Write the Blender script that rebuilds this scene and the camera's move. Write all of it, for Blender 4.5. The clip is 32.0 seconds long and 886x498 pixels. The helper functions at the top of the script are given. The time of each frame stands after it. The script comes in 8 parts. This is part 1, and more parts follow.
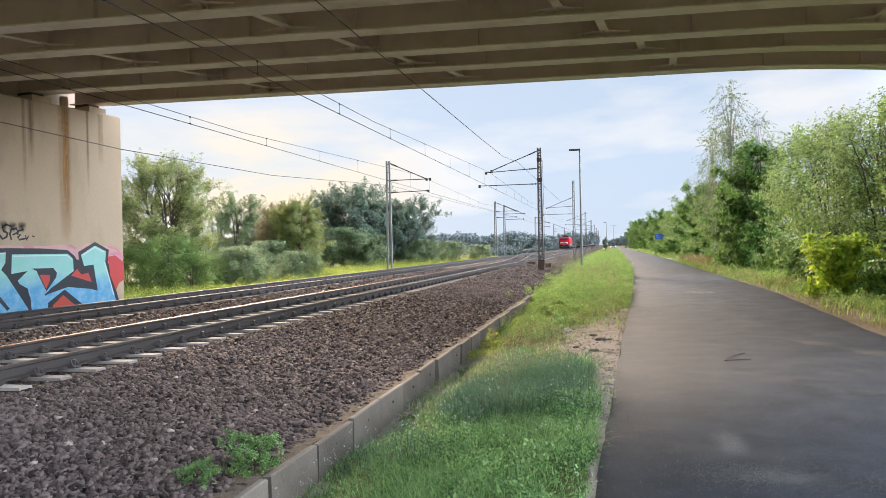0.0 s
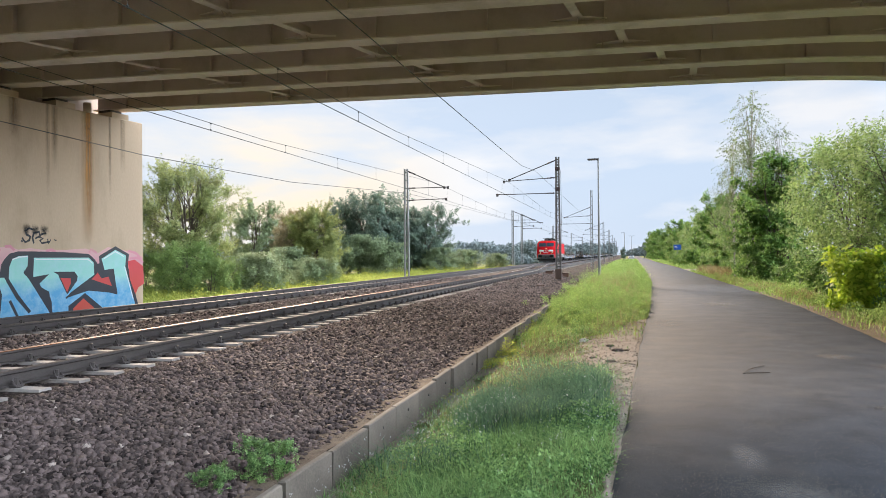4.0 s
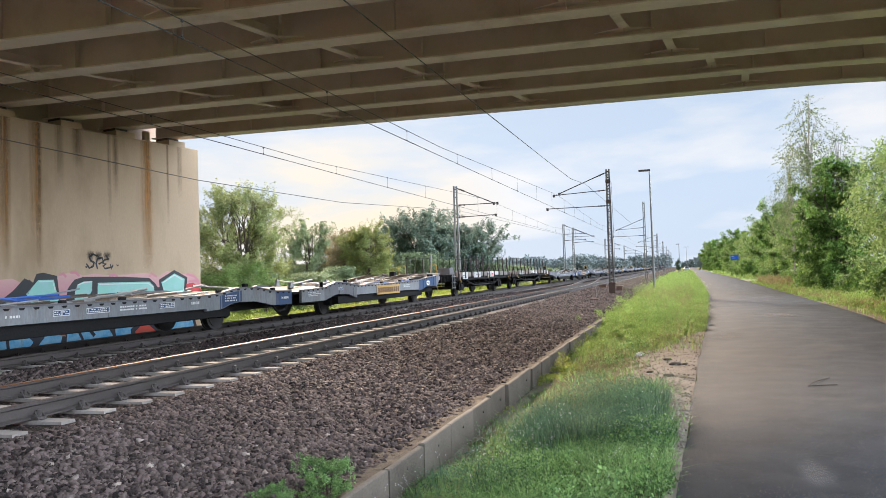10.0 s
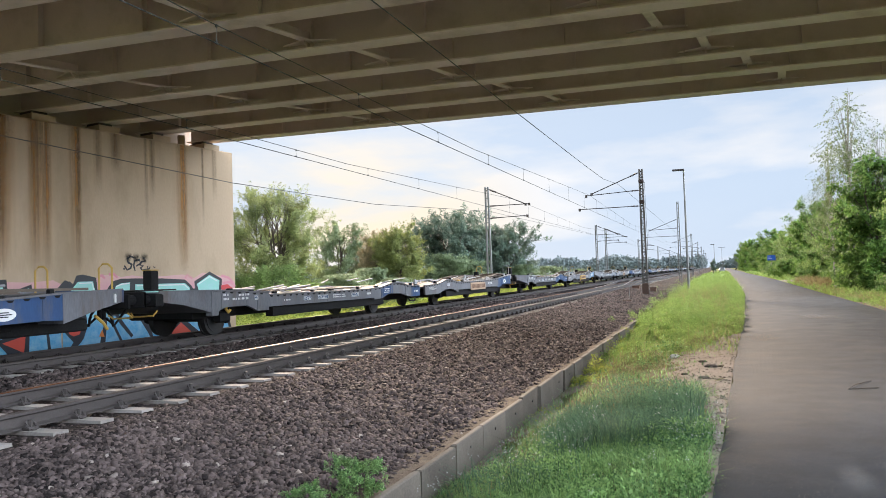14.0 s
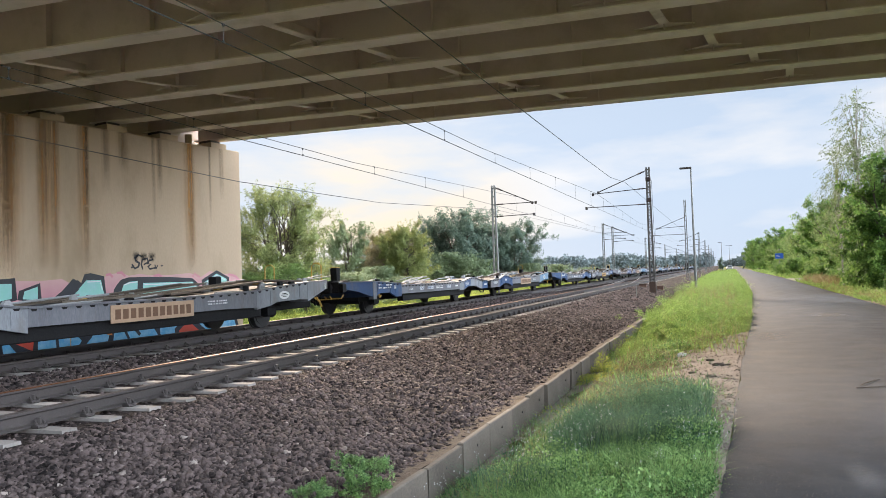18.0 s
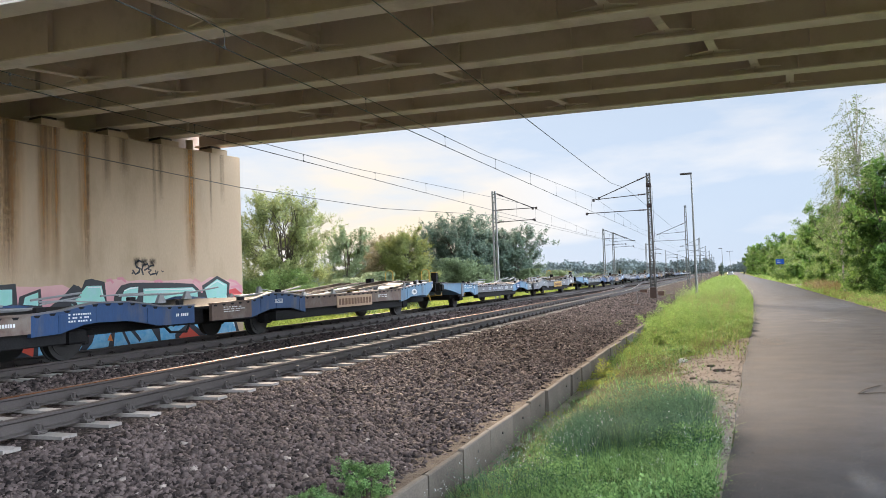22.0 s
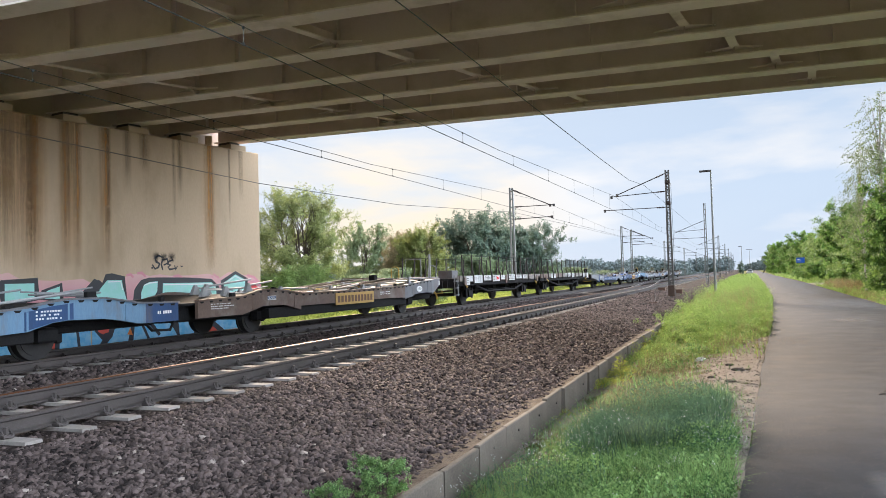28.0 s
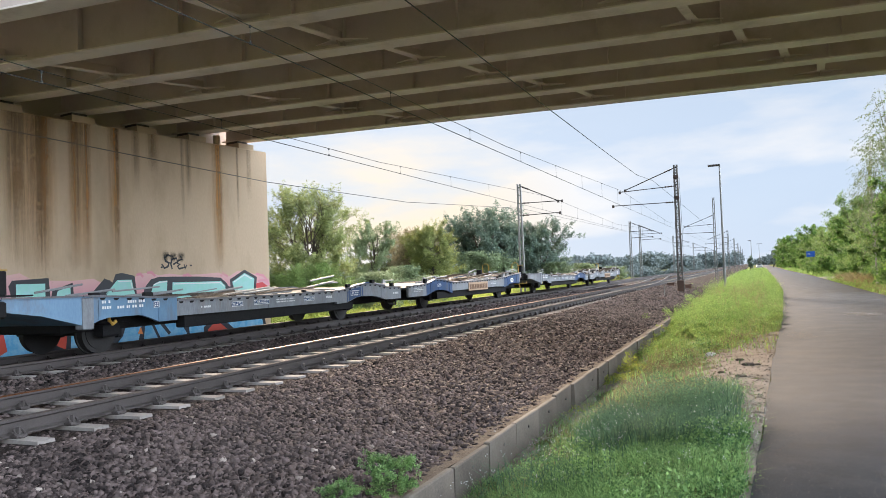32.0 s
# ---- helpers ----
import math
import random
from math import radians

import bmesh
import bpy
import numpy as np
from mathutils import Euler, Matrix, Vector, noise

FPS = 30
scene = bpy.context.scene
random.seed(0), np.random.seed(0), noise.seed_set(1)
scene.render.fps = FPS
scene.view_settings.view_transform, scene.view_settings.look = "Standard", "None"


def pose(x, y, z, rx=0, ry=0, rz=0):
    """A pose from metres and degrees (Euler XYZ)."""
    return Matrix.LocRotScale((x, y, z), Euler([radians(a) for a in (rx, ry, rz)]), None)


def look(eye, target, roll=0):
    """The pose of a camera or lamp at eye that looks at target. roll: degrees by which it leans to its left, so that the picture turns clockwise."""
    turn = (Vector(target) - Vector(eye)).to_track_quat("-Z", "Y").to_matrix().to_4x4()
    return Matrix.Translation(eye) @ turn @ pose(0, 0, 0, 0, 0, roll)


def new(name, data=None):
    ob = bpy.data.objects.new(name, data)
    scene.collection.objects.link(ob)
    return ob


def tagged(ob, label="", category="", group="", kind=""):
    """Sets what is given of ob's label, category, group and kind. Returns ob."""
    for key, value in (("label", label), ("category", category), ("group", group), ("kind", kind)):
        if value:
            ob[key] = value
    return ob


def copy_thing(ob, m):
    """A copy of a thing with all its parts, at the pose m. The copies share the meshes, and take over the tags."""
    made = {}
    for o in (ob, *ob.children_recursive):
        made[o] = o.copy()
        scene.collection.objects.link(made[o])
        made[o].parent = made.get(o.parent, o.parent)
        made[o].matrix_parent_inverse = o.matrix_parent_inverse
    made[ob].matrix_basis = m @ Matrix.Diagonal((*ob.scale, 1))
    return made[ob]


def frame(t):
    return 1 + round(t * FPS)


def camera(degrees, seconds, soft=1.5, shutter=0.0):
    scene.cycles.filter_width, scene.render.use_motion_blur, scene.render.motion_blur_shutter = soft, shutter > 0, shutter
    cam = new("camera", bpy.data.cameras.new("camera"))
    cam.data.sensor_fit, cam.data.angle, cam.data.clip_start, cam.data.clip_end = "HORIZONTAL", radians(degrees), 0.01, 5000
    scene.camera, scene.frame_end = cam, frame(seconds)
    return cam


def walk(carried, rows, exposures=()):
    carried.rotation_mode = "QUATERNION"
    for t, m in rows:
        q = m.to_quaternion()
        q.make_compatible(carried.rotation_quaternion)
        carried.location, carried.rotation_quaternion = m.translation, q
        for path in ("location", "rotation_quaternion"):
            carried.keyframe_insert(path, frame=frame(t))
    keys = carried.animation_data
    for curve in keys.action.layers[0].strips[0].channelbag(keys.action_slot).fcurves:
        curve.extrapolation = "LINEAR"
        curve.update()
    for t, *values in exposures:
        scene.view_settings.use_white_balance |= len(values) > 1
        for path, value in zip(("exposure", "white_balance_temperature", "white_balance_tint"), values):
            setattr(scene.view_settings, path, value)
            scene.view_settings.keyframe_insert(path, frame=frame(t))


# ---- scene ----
# Axes: x to the right across the tracks, y along them, z up from the asphalt path.
EYE = 1.70
cam = camera(60.84, 32.0, soft=0.6)
walk(cam, [
    (0, pose(0, 0, EYE, 89.88, 1.21, 12.34)),
    (0.5, pose(0, 0, EYE, 90.01, 0.91, 12.44)),
    (1, pose(0, 0, EYE, 90.33, 0.68, 12.67)),
    (1.5, pose(0, 0, EYE, 90.59, 0.61, 13.12)),
    (2, pose(0, 0, EYE, 90.69, 0.56, 13.55)),
    (2.5, pose(0, 0, EYE, 90.59, 0.39, 13.75)),
    (3, pose(0, 0, EYE, 90.52, 0.38, 13.81)),
    (3.5, pose(0, 0, EYE, 90.51, 0.42, 13.69)),
    (5.5, pose(0, 0, EYE, 90.58, 1.01, 13.92)),
    (6, pose(0, 0, EYE, 90.71, 1.12, 14.24)),
    (6.5, pose(0, 0, EYE, 90.74, 1.29, 14.75)),
    (7, pose(0, 0, EYE, 90.75, 1.36, 15.30)),
    (7.5, pose(0, 0, EYE, 90.84, 1.31, 15.76)),
    (8, pose(0, 0, EYE, 91.03, 1.46, 16.25)),
    (8.5, pose(0, 0, EYE, 91.33, 1.61, 16.60)),
    (9, pose(0, 0, EYE, 91.53, 1.80, 16.94)),
    (9.5, pose(0, 0, EYE, 91.74, 1.94, 17.23)),
    (10, pose(0, 0, EYE, 91.86, 1.87, 17.52)),
    (10.5, pose(0, 0, EYE, 91.94, 1.78, 17.97)),
    (11, pose(0, 0, EYE, 91.99, 1.89, 18.56)),
    (11.5, pose(0, 0, EYE, 92.08, 2.09, 19.11)),
    (12, pose(0, 0, EYE, 92.11, 2.24, 19.53)),
    (12.5, pose(0, 0, EYE, 92.10, 2.17, 19.77)),
    (13, pose(0, 0, EYE, 92.05, 2.05, 19.99)),
    (13.5, pose(0, 0, EYE, 92.04, 1.99, 20.00)),
    (14, pose(0, 0, EYE, 92.03, 1.96, 19.92)),
    (14.5, pose(0, 0, EYE, 92.05, 1.94, 19.83)),
    (16.5, pose(0, 0, EYE, 91.91, 2.31, 20.34)),
    (17, pose(0, 0, EYE, 91.86, 2.26, 20.34)),
    (17.5, pose(0, 0, EYE, 91.91, 2.03, 20.36)),
    (18, pose(0, 0, EYE, 91.93, 1.99, 20.42)),
    (18.5, pose(0, 0, EYE, 91.89, 2.15, 20.56)),
    (19, pose(0, 0, EYE, 91.92, 2.32, 20.70)),
    (19.5, pose(0, 0, EYE, 91.89, 2.44, 20.70)),
    (20, pose(0, 0, EYE, 91.95, 2.25, 20.54)),
    (20.5, pose(0, 0, EYE, 92.13, 2.01, 20.36)),
    (21, pose(0, 0, EYE, 92.25, 2.07, 20.34)),
    (21.5, pose(0, 0, EYE, 92.37, 2.10, 20.32)),
    (22, pose(0, 0, EYE, 92.36, 1.99, 20.46)),
    (22.5, pose(0, 0, EYE, 92.34, 1.76, 20.60)),
    (23, pose(0, 0, EYE, 92.39, 1.65, 20.73)),
    (23.5, pose(0, 0, EYE, 92.46, 1.69, 20.95)),
    (24, pose(0, 0, EYE, 92.57, 1.72, 21.16)),
    (24.5, pose(0, 0, EYE, 92.64, 1.69, 21.18)),
    (25, pose(0, 0, EYE, 92.64, 1.59, 21.08)),
    (25.5, pose(0, 0, EYE, 92.58, 1.59, 21.05)),
    (27.5, pose(0, 0, EYE, 92.17, 1.55, 21.53)),
    (28, pose(0, 0, EYE, 92.14, 1.63, 21.74)),
    (28.5, pose(0, 0, EYE, 92.15, 1.82, 21.99)),
    (29, pose(0, 0, EYE, 92.21, 2.03, 22.18)),
    (29.5, pose(0, 0, EYE, 92.22, 2.19, 22.32)),
    (30, pose(0, 0, EYE, 92.25, 2.25, 22.33)),
    (30.5, pose(0, 0, EYE, 92.19, 2.18, 22.43)),
    (31, pose(0, 0, EYE, 92.09, 2.14, 22.54)),
    (31.5, pose(0, 0, EYE, 92.07, 2.11, 22.51)),
    (32, pose(0, 0, EYE, 91.93, 2.10, 22.38))])

# ---------------------------------------------------------------- light
SUN_AZ, SUN_EL = radians(-27), radians(21)     # to the left of the tracks, low
world = bpy.data.worlds.new("evening_sky")
scene.world = world
world.use_nodes = True
wn, wl = world.node_tree.nodes, world.node_tree.links
wn.clear()
w_out, w_bg = wn.new("ShaderNodeOutputWorld"), wn.new("ShaderNodeBackground")
sky = wn.new("ShaderNodeTexSky")
sky.sky_type, sky.sun_disc = "NISHITA", False
sky.sun_elevation, sky.sun_rotation = SUN_EL, SUN_AZ
sky.air_density, sky.dust_density, sky.ozone_density = 1.0, 1.0, 1.5
w_co, w_map = wn.new("ShaderNodeTexCoord"), wn.new("ShaderNodeMapping")
w_map.inputs["Scale"].default_value = (1.6, 1.6, 6.0)
w_map.inputs["Location"].default_value = (0.3, 1.7, 0.4)
w_noise, w_ramp, w_mix = wn.new("ShaderNodeTexNoise"), wn.new("ShaderNodeValToRGB"), wn.new("ShaderNodeMix")
w_noise.inputs["Scale"].default_value, w_noise.inputs["Detail"].default_value = 2.3, 6.0
w_noise.inputs["Roughness"].default_value = 0.52
w_ramp.color_ramp.elements[0].position, w_ramp.color_ramp.elements[1].position = 0.36, 0.70
w_ramp.color_ramp.elements[0].color, w_ramp.color_ramp.elements[1].color = (0.97, 0.97, 0.97, 1), (0.99, 0.99, 0.99, 1)
w_mix.data_type = "RGBA"
w_sep, w_grad, w_cloud, w_tint = wn.new("ShaderNodeSeparateXYZ"), wn.new("ShaderNodeMapRange"), wn.new("ShaderNodeVectorMath"), wn.new("ShaderNodeMix")
w_grad.inputs["From Min"].default_value, w_grad.inputs["From Max"].default_value = 0.12, 0.9
w_grad.inputs["To Min"].default_value, w_grad.inputs["To Max"].default_value = 1.0, 0.6     # a hazy evening sky is brightest low down
w_cloud.operation = "SCALE"
w_tint.data_type = "RGBA"
w_tint.inputs[6].default_value, w_tint.inputs[7].default_value = (3.4, 4.12, 5.2, 1), (5.1, 5.2, 5.45, 1)     # thin veil, white cloud
wl.new(w_co.outputs["Generated"], w_map.inputs["Vector"])
wl.new(w_map.outputs[0], w_noise.inputs["Vector"])
wl.new(w_noise.outputs[0], w_ramp.inputs[0])
wl.new(w_ramp.outputs[0], w_mix.inputs[0])
wl.new(sky.outputs[0], w_mix.inputs[6])
wl.new(w_co.outputs["Generated"], w_sep.inputs[0])
wl.new(w_sep.outputs[2], w_grad.inputs["Value"])
w_r2 = wn.new("ShaderNodeValToRGB")
w_r2.color_ramp.elements[0].position, w_r2.color_ramp.elements[1].position = 0.41, 0.61
w_east, w_clear = wn.new("ShaderNodeMapRange"), wn.new("ShaderNodeMath")     # fewer clouds away to the right of the tracks
w_east.inputs["From Min"].default_value, w_east.inputs["From Max"].default_value = -0.55, 0.35
w_east.inputs["To Min"].default_value, w_east.inputs["To Max"].default_value = 0.0, -0.08
w_clear.operation = "ADD"
wl.new(w_sep.outputs[0], w_east.inputs["Value"])
wl.new(w_east.outputs[0], w_clear.inputs[0])
wl.new(w_noise.outputs[0], w_clear.inputs[1])
wl.new(w_r2.outputs[0], w_tint.inputs[0])
wl.new(w_tint.outputs[2], w_cloud.inputs[0])
w_dot, w_fill, w_gain = wn.new("ShaderNodeVectorMath"), wn.new("ShaderNodeMapRange"), wn.new("ShaderNodeMath")
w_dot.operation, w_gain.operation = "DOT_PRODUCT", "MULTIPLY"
w_dot.inputs[1].default_value = (0.955, 0.15, 0.25)        # unseen sky to the right, boosted as an added fill light
w_fill.inputs["From Min"].default_value, w_fill.inputs["From Max"].default_value = 0.43, 0.99
w_fill.inputs["To Min"].default_value, w_fill.inputs["To Max"].default_value = 1.0, 11.0
w_fill.interpolation_type = "SMOOTHSTEP"
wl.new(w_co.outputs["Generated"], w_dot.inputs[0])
wl.new(w_dot.outputs["Value"], w_fill.inputs["Value"])
wl.new(w_fill.outputs[0], w_gain.inputs[0])
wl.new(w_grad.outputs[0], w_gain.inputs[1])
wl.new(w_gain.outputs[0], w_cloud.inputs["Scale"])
w_warm, w_paint, w_side = wn.new("ShaderNodeMix"), wn.new("ShaderNodeVectorMath"), wn.new("ShaderNodeMapRange")
w_warm.data_type, w_paint.operation = "RGBA", "MULTIPLY"
w_warm.inputs[6].default_value, w_warm.inputs[7].default_value = (1, 1, 1, 1), (1.045, 1.0, 0.97, 1)     # slight warm tint on that added fill
w_side.inputs["From Min"].default_value, w_side.inputs["From Max"].default_value = 0.5, 0.9
wl.new(w_dot.outputs["Value"], w_side.inputs["Value"])
wl.new(w_side.outputs[0], w_warm.inputs[0])
wl.new(w_cloud.outputs[0], w_paint.inputs[0])
wl.new(w_warm.outputs[2], w_paint.inputs[1])
w_glow, w_glim, w_low, w_glf, w_gcol, w_lit = wn.new("ShaderNodeVectorMath"), wn.new("ShaderNodeMapRange"), wn.new("ShaderNodeMapRange"), wn.new("ShaderNodeMath"), wn.new("ShaderNodeMix"), wn.new("ShaderNodeVectorMath")
w_glow.operation, w_glf.operation, w_lit.operation, w_gcol.data_type = "DOT_PRODUCT", "MULTIPLY", "MULTIPLY", "RGBA"
w_glow.inputs[1].default_value = (math.sin(SUN_AZ), math.cos(SUN_AZ), 0.0)
w_glim.inputs["From Min"].default_value, w_glim.inputs["From Max"].default_value = 0.955, 1.0
w_low.inputs["From Min"].default_value, w_low.inputs["From Max"].default_value = 0.32, 0.04
w_glim.interpolation_type = w_low.interpolation_type = "SMOOTHSTEP"
w_gcol.inputs[6].default_value, w_gcol.inputs[7].default_value = (1, 1, 1, 1), (1.10, 0.94, 0.72, 1)     # clouds glow warm low under the sun
wl.new(w_co.outputs["Generated"], w_glow.inputs[0])
wl.new(w_glow.outputs["Value"], w_glim.inputs["Value"])
wl.new(w_sep.outputs[2], w_low.inputs["Value"])
wl.new(w_glim.outputs[0], w_glf.inputs[0])
wl.new(w_low.outputs[0], w_glf.inputs[1])
w_gmask = wn.new("ShaderNodeMath")
w_gmask.operation = "MULTIPLY"
w_bank = wn.new("ShaderNodeMath")     # the cloud bank that veils the sun
w_bank.operation, w_bank.inputs[1].default_value = "MULTIPLY_ADD", 0.06
wl.new(w_glf.outputs[0], w_bank.inputs[0])
wl.new(w_clear.outputs[0], w_bank.inputs[2])
wl.new(w_bank.outputs[0], w_r2.inputs[0])
wl.new(w_glf.outputs[0], w_gmask.inputs[0])
wl.new(w_r2.outputs[0], w_gmask.inputs[1])
wl.new(w_gmask.outputs[0], w_gcol.inputs[0])
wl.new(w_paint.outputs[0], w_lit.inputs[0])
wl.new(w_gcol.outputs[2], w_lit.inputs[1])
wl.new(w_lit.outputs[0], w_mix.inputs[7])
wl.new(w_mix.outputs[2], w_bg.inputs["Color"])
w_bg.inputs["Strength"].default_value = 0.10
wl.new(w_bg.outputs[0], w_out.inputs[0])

sun = new("sun", bpy.data.lights.new("sun", "SUN"))
sun.data.energy, sun.data.angle, sun.data.color = 5.0, radians(7), (1.0, 0.79, 0.61)
sun.matrix_world = look((0, 0, 60), Vector((0, 0, 60)) - Vector((math.sin(SUN_AZ) * math.cos(SUN_EL), math.cos(SUN_AZ) * math.cos(SUN_EL), math.sin(SUN_EL))))
scene.view_settings.exposure = 0.85


# ---------------------------------------------------------------- mesh helpers
class Mesh:
    """Collects vertices and faces; every add_ method appends one closed piece."""

    def __init__(self):
        self.v, self.f = [], []

    def box(self, x0, x1, y0, y1, z0, z1):
        n = len(self.v)
        self.v += [(x, y, z) for z in (z0, z1) for y in (y0, y1) for x in (x0, x1)]
        self.f += [tuple(n + i for i in q) for q in ((0, 2, 3, 1), (4, 5, 7, 6), (0, 1, 5, 4), (2, 6, 7, 3), (0, 4, 6, 2), (1, 3, 7, 5))]
        return self

    def bevel_box(self, x0, x1, y0, y1, z0, z1, b=0.02):
        """A box with its top and bottom edges drawn in."""
        rings = [((x0 + b, x1 - b, y0 + b, y1 - b), z0), ((x0, x1, y0, y1), z0 + b), ((x0, x1, y0, y1), z1 - b), ((x0 + b, x1 - b, y0 + b, y1 - b), z1)]
        loops = []
        for (a, c, d, e), z in rings:
            loops.append([(a, d, z), (c, d, z), (c, e, z), (a, e, z)])
        return self.loft(loops)

    def loft(self, loops, caps=True, closed=True):
        n, k = len(self.v), len(loops[0])
        for loop in loops:
            self.v += [tuple(p) for p in loop]
        for i in range(len(loops) - 1):
            for j in range(k if closed else k - 1):
                a, b = n + i * k + j, n + i * k + (j + 1) % k
                self.f.append((a, b, b + k, a + k))
        if caps:
            self.f.append(tuple(n + j for j in reversed(range(k))))
            self.f.append(tuple(n + (len(loops) - 1) * k + j for j in range(k)))
        return self

    def prism_y(self, profile, y0, y1):
        """A profile of (x, z) drawn along y."""
        return self.loft([[(x, y, z) for x, z in profile] for y in (y0, y1)])

    def prism_x(self, profile, x0, x1):
        """A profile of (y, z) drawn along x."""
        return self.loft([[(x, y, z) for y, z in profile] for x in (x0, x1)])

    def tube(self, points, radii, sides=8):
        loops = []
        pts = [Vector(p) for p in points]
        for i, p in enumerate(pts):
            d = (pts[min(i + 1, len(pts) - 1)] - pts[max(i - 1, 0)]).normalized()
            side = d.cross(Vector((0, 0, 1)) if abs(d.z) < 0.9 else Vector((1, 0, 0))).normalized()
            up, r = side.cross(d), radii[i] if hasattr(radii, "__len__") else radii
            loops.append([p + r * (math.cos(a) * side + math.sin(a) * up) for a in (2 * math.pi * j / sides for j in range(sides))])
        return self.loft(loops)

    def beam(self, a, b, w, h):
        """A rectangular bar from a to b, w wide and h high."""
        a, b = Vector(a), Vector(b)
        d = (b - a).normalized()
        side = d.cross(Vector((0, 0, 1)) if abs(d.z) < 0.99 else Vector((0, 1, 0))).normalized()
        up = side.cross(d)
        return self.loft([[p + sx * w / 2 * side + sz * h / 2 * up for sx, sz in ((-1, -1), (1, -1), (1, 1), (-1, 1))] for p in (a, b)])

    def disc_x(self, x0, x1, y, z, r, sides=20):
        return self.loft([[(x, y + r * math.cos(a), z + r * math.sin(a)) for a in (2 * math.pi * j / sides for j in range(sides))] for x in (x0, x1)])

    def done(self, name):
        m = bpy.data.meshes.new(name)
        m.from_pydata(self.v, [], self.f)
        m.update()
        return m


def part(name, mesh, material, parent=None, label=""):
    """Links a mesh as one object, under a thing where one is given."""
    data = mesh.done(name) if isinstance(mesh, Mesh) else mesh
    if not data.materials:
        for m in material if isinstance(material, (list, tuple)) else [material]:
            data.materials.append(m)
    ob = new(name, data)
    if parent is not None:
        ob.parent = parent
    if label:
        ob["label"] = label
    return ob


def thing(name, label, category, group="", kind="", at=None):
    """An Empty at a thing's base, to carry its parts."""
    ob = new(name)
    ob.empty_display_size = 0.3
    if at is not None:
        ob.matrix_basis = at
    return tagged(ob, label, category, group, kind)


def smooth(ob):
    for p in ob.data.polygons:
        p.use_smooth = True
    return ob


# ---------------------------------------------------------------- materials
def surface(name, dark, light, rough=0.8, metal=0.0, scale=3.0, fine=40.0, bump=0.3, spread=0.5, stretch=(1, 1, 1), per_piece=0.0, rough_var=0.1, stain=None, stain_scale=0.7, stain_amount=0.5, bump_size=0.02, spec=0.5):
    """A surface that varies between two colours at a coarse and a fine scale, with relief, and stains of a third colour."""
    m = bpy.data.materials.new(name)
    m.use_nodes = True
    nodes, links = m.node_tree.nodes, m.node_tree.links
    bsdf = nodes["Principled BSDF"]
    bsdf.inputs["Metallic"].default_value = metal
    bsdf.inputs["Specular IOR Level"].default_value = spec
    co, mp = nodes.new("ShaderNodeTexCoord"), nodes.new("ShaderNodeMapping")
    mp.inputs["Scale"].default_value = stretch
    links.new(co.outputs["Object"], mp.inputs["Vector"])
    big, small = nodes.new("ShaderNodeTexNoise"), nodes.new("ShaderNodeTexNoise")
    for tex, s, d in ((big, scale, 5.0), (small, fine, 4.0)):
        tex.inputs["Scale"].default_value, tex.inputs["Detail"].default_value, tex.inputs["Roughness"].default_value = s, d, 0.6
        links.new(mp.outputs[0], tex.inputs["Vector"])
    add = nodes.new("ShaderNodeMath")
    add.operation = "MULTIPLY_ADD"
    add.inputs[1].default_value = 0.5
    half = nodes.new("ShaderNodeMath")
    half.operation = "MULTIPLY"
    half.inputs[1].default_value = 0.5
    links.new(small.outputs[0], half.inputs[0])
    links.new(big.outputs[0], add.inputs[0])
    links.new(half.outputs[0], add.inputs[2])
    value = add.outputs[0]
    if per_piece:
        info, mul = nodes.new("ShaderNodeObjectInfo"), nodes.new("ShaderNodeMath")
        mul.operation = "MULTIPLY_ADD"
        mul.inputs[1].default_value = per_piece
        geo, both = nodes.new("ShaderNodeNewGeometry"), nodes.new("ShaderNodeMath")
        both.operation = "ADD"
        links.new(info.outputs["Random"], both.inputs[0])
        links.new(geo.outputs["Random Per Island"], both.inputs[1])
        frac = nodes.new("ShaderNodeMath")
        frac.operation = "FRACT"
        links.new(both.outputs[0], frac.inputs[0])
        centre = nodes.new("ShaderNodeMath")
        centre.operation = "SUBTRACT"
        centre.inputs[1].default_value = 0.5
        links.new(frac.outputs[0], centre.inputs[0])
        links.new(centre.outputs[0], mul.inputs[0])
        links.new(value, mul.inputs[2])
        value = mul.outputs[0]
    ramp = nodes.new("ShaderNodeValToRGB")
    ramp.color_ramp.elements[0].position, ramp.color_ramp.elements[1].position = 0.5 - spread / 2, 0.5 + spread / 2
    ramp.color_ramp.elements[0].color, ramp.color_ramp.elements[1].color = (*dark, 1), (*light, 1)
    links.new(value, ramp.inputs[0])
    colour = ramp.outputs[0]
    if stain:
        spots, sr, mix = nodes.new("ShaderNodeTexNoise"), nodes.new("ShaderNodeValToRGB"), nodes.new("ShaderNodeMix")
        spots.inputs["Scale"].default_value, spots.inputs["Detail"].default_value, spots.inputs["Roughness"].default_value = stain_scale, 7.0, 0.65
        links.new(mp.outputs[0], spots.inputs["Vector"])
        links.new(spots.outputs[0], sr.inputs[0])
        sr.color_ramp.elements[0].position, sr.color_ramp.elements[1].position = 0.5, 0.72
        sr.color_ramp.elements[1].color = (stain_amount,) * 3 + (1,)
        mix.data_type = "RGBA"
        mix.inputs[7].default_value = (*stain, 1)
        links.new(sr.outputs[0], mix.inputs[0])
        links.new(colour, mix.inputs[6])
        colour = mix.outputs[2]
    links.new(colour, bsdf.inputs["Base Color"])
    rr = nodes.new("ShaderNodeMapRange")
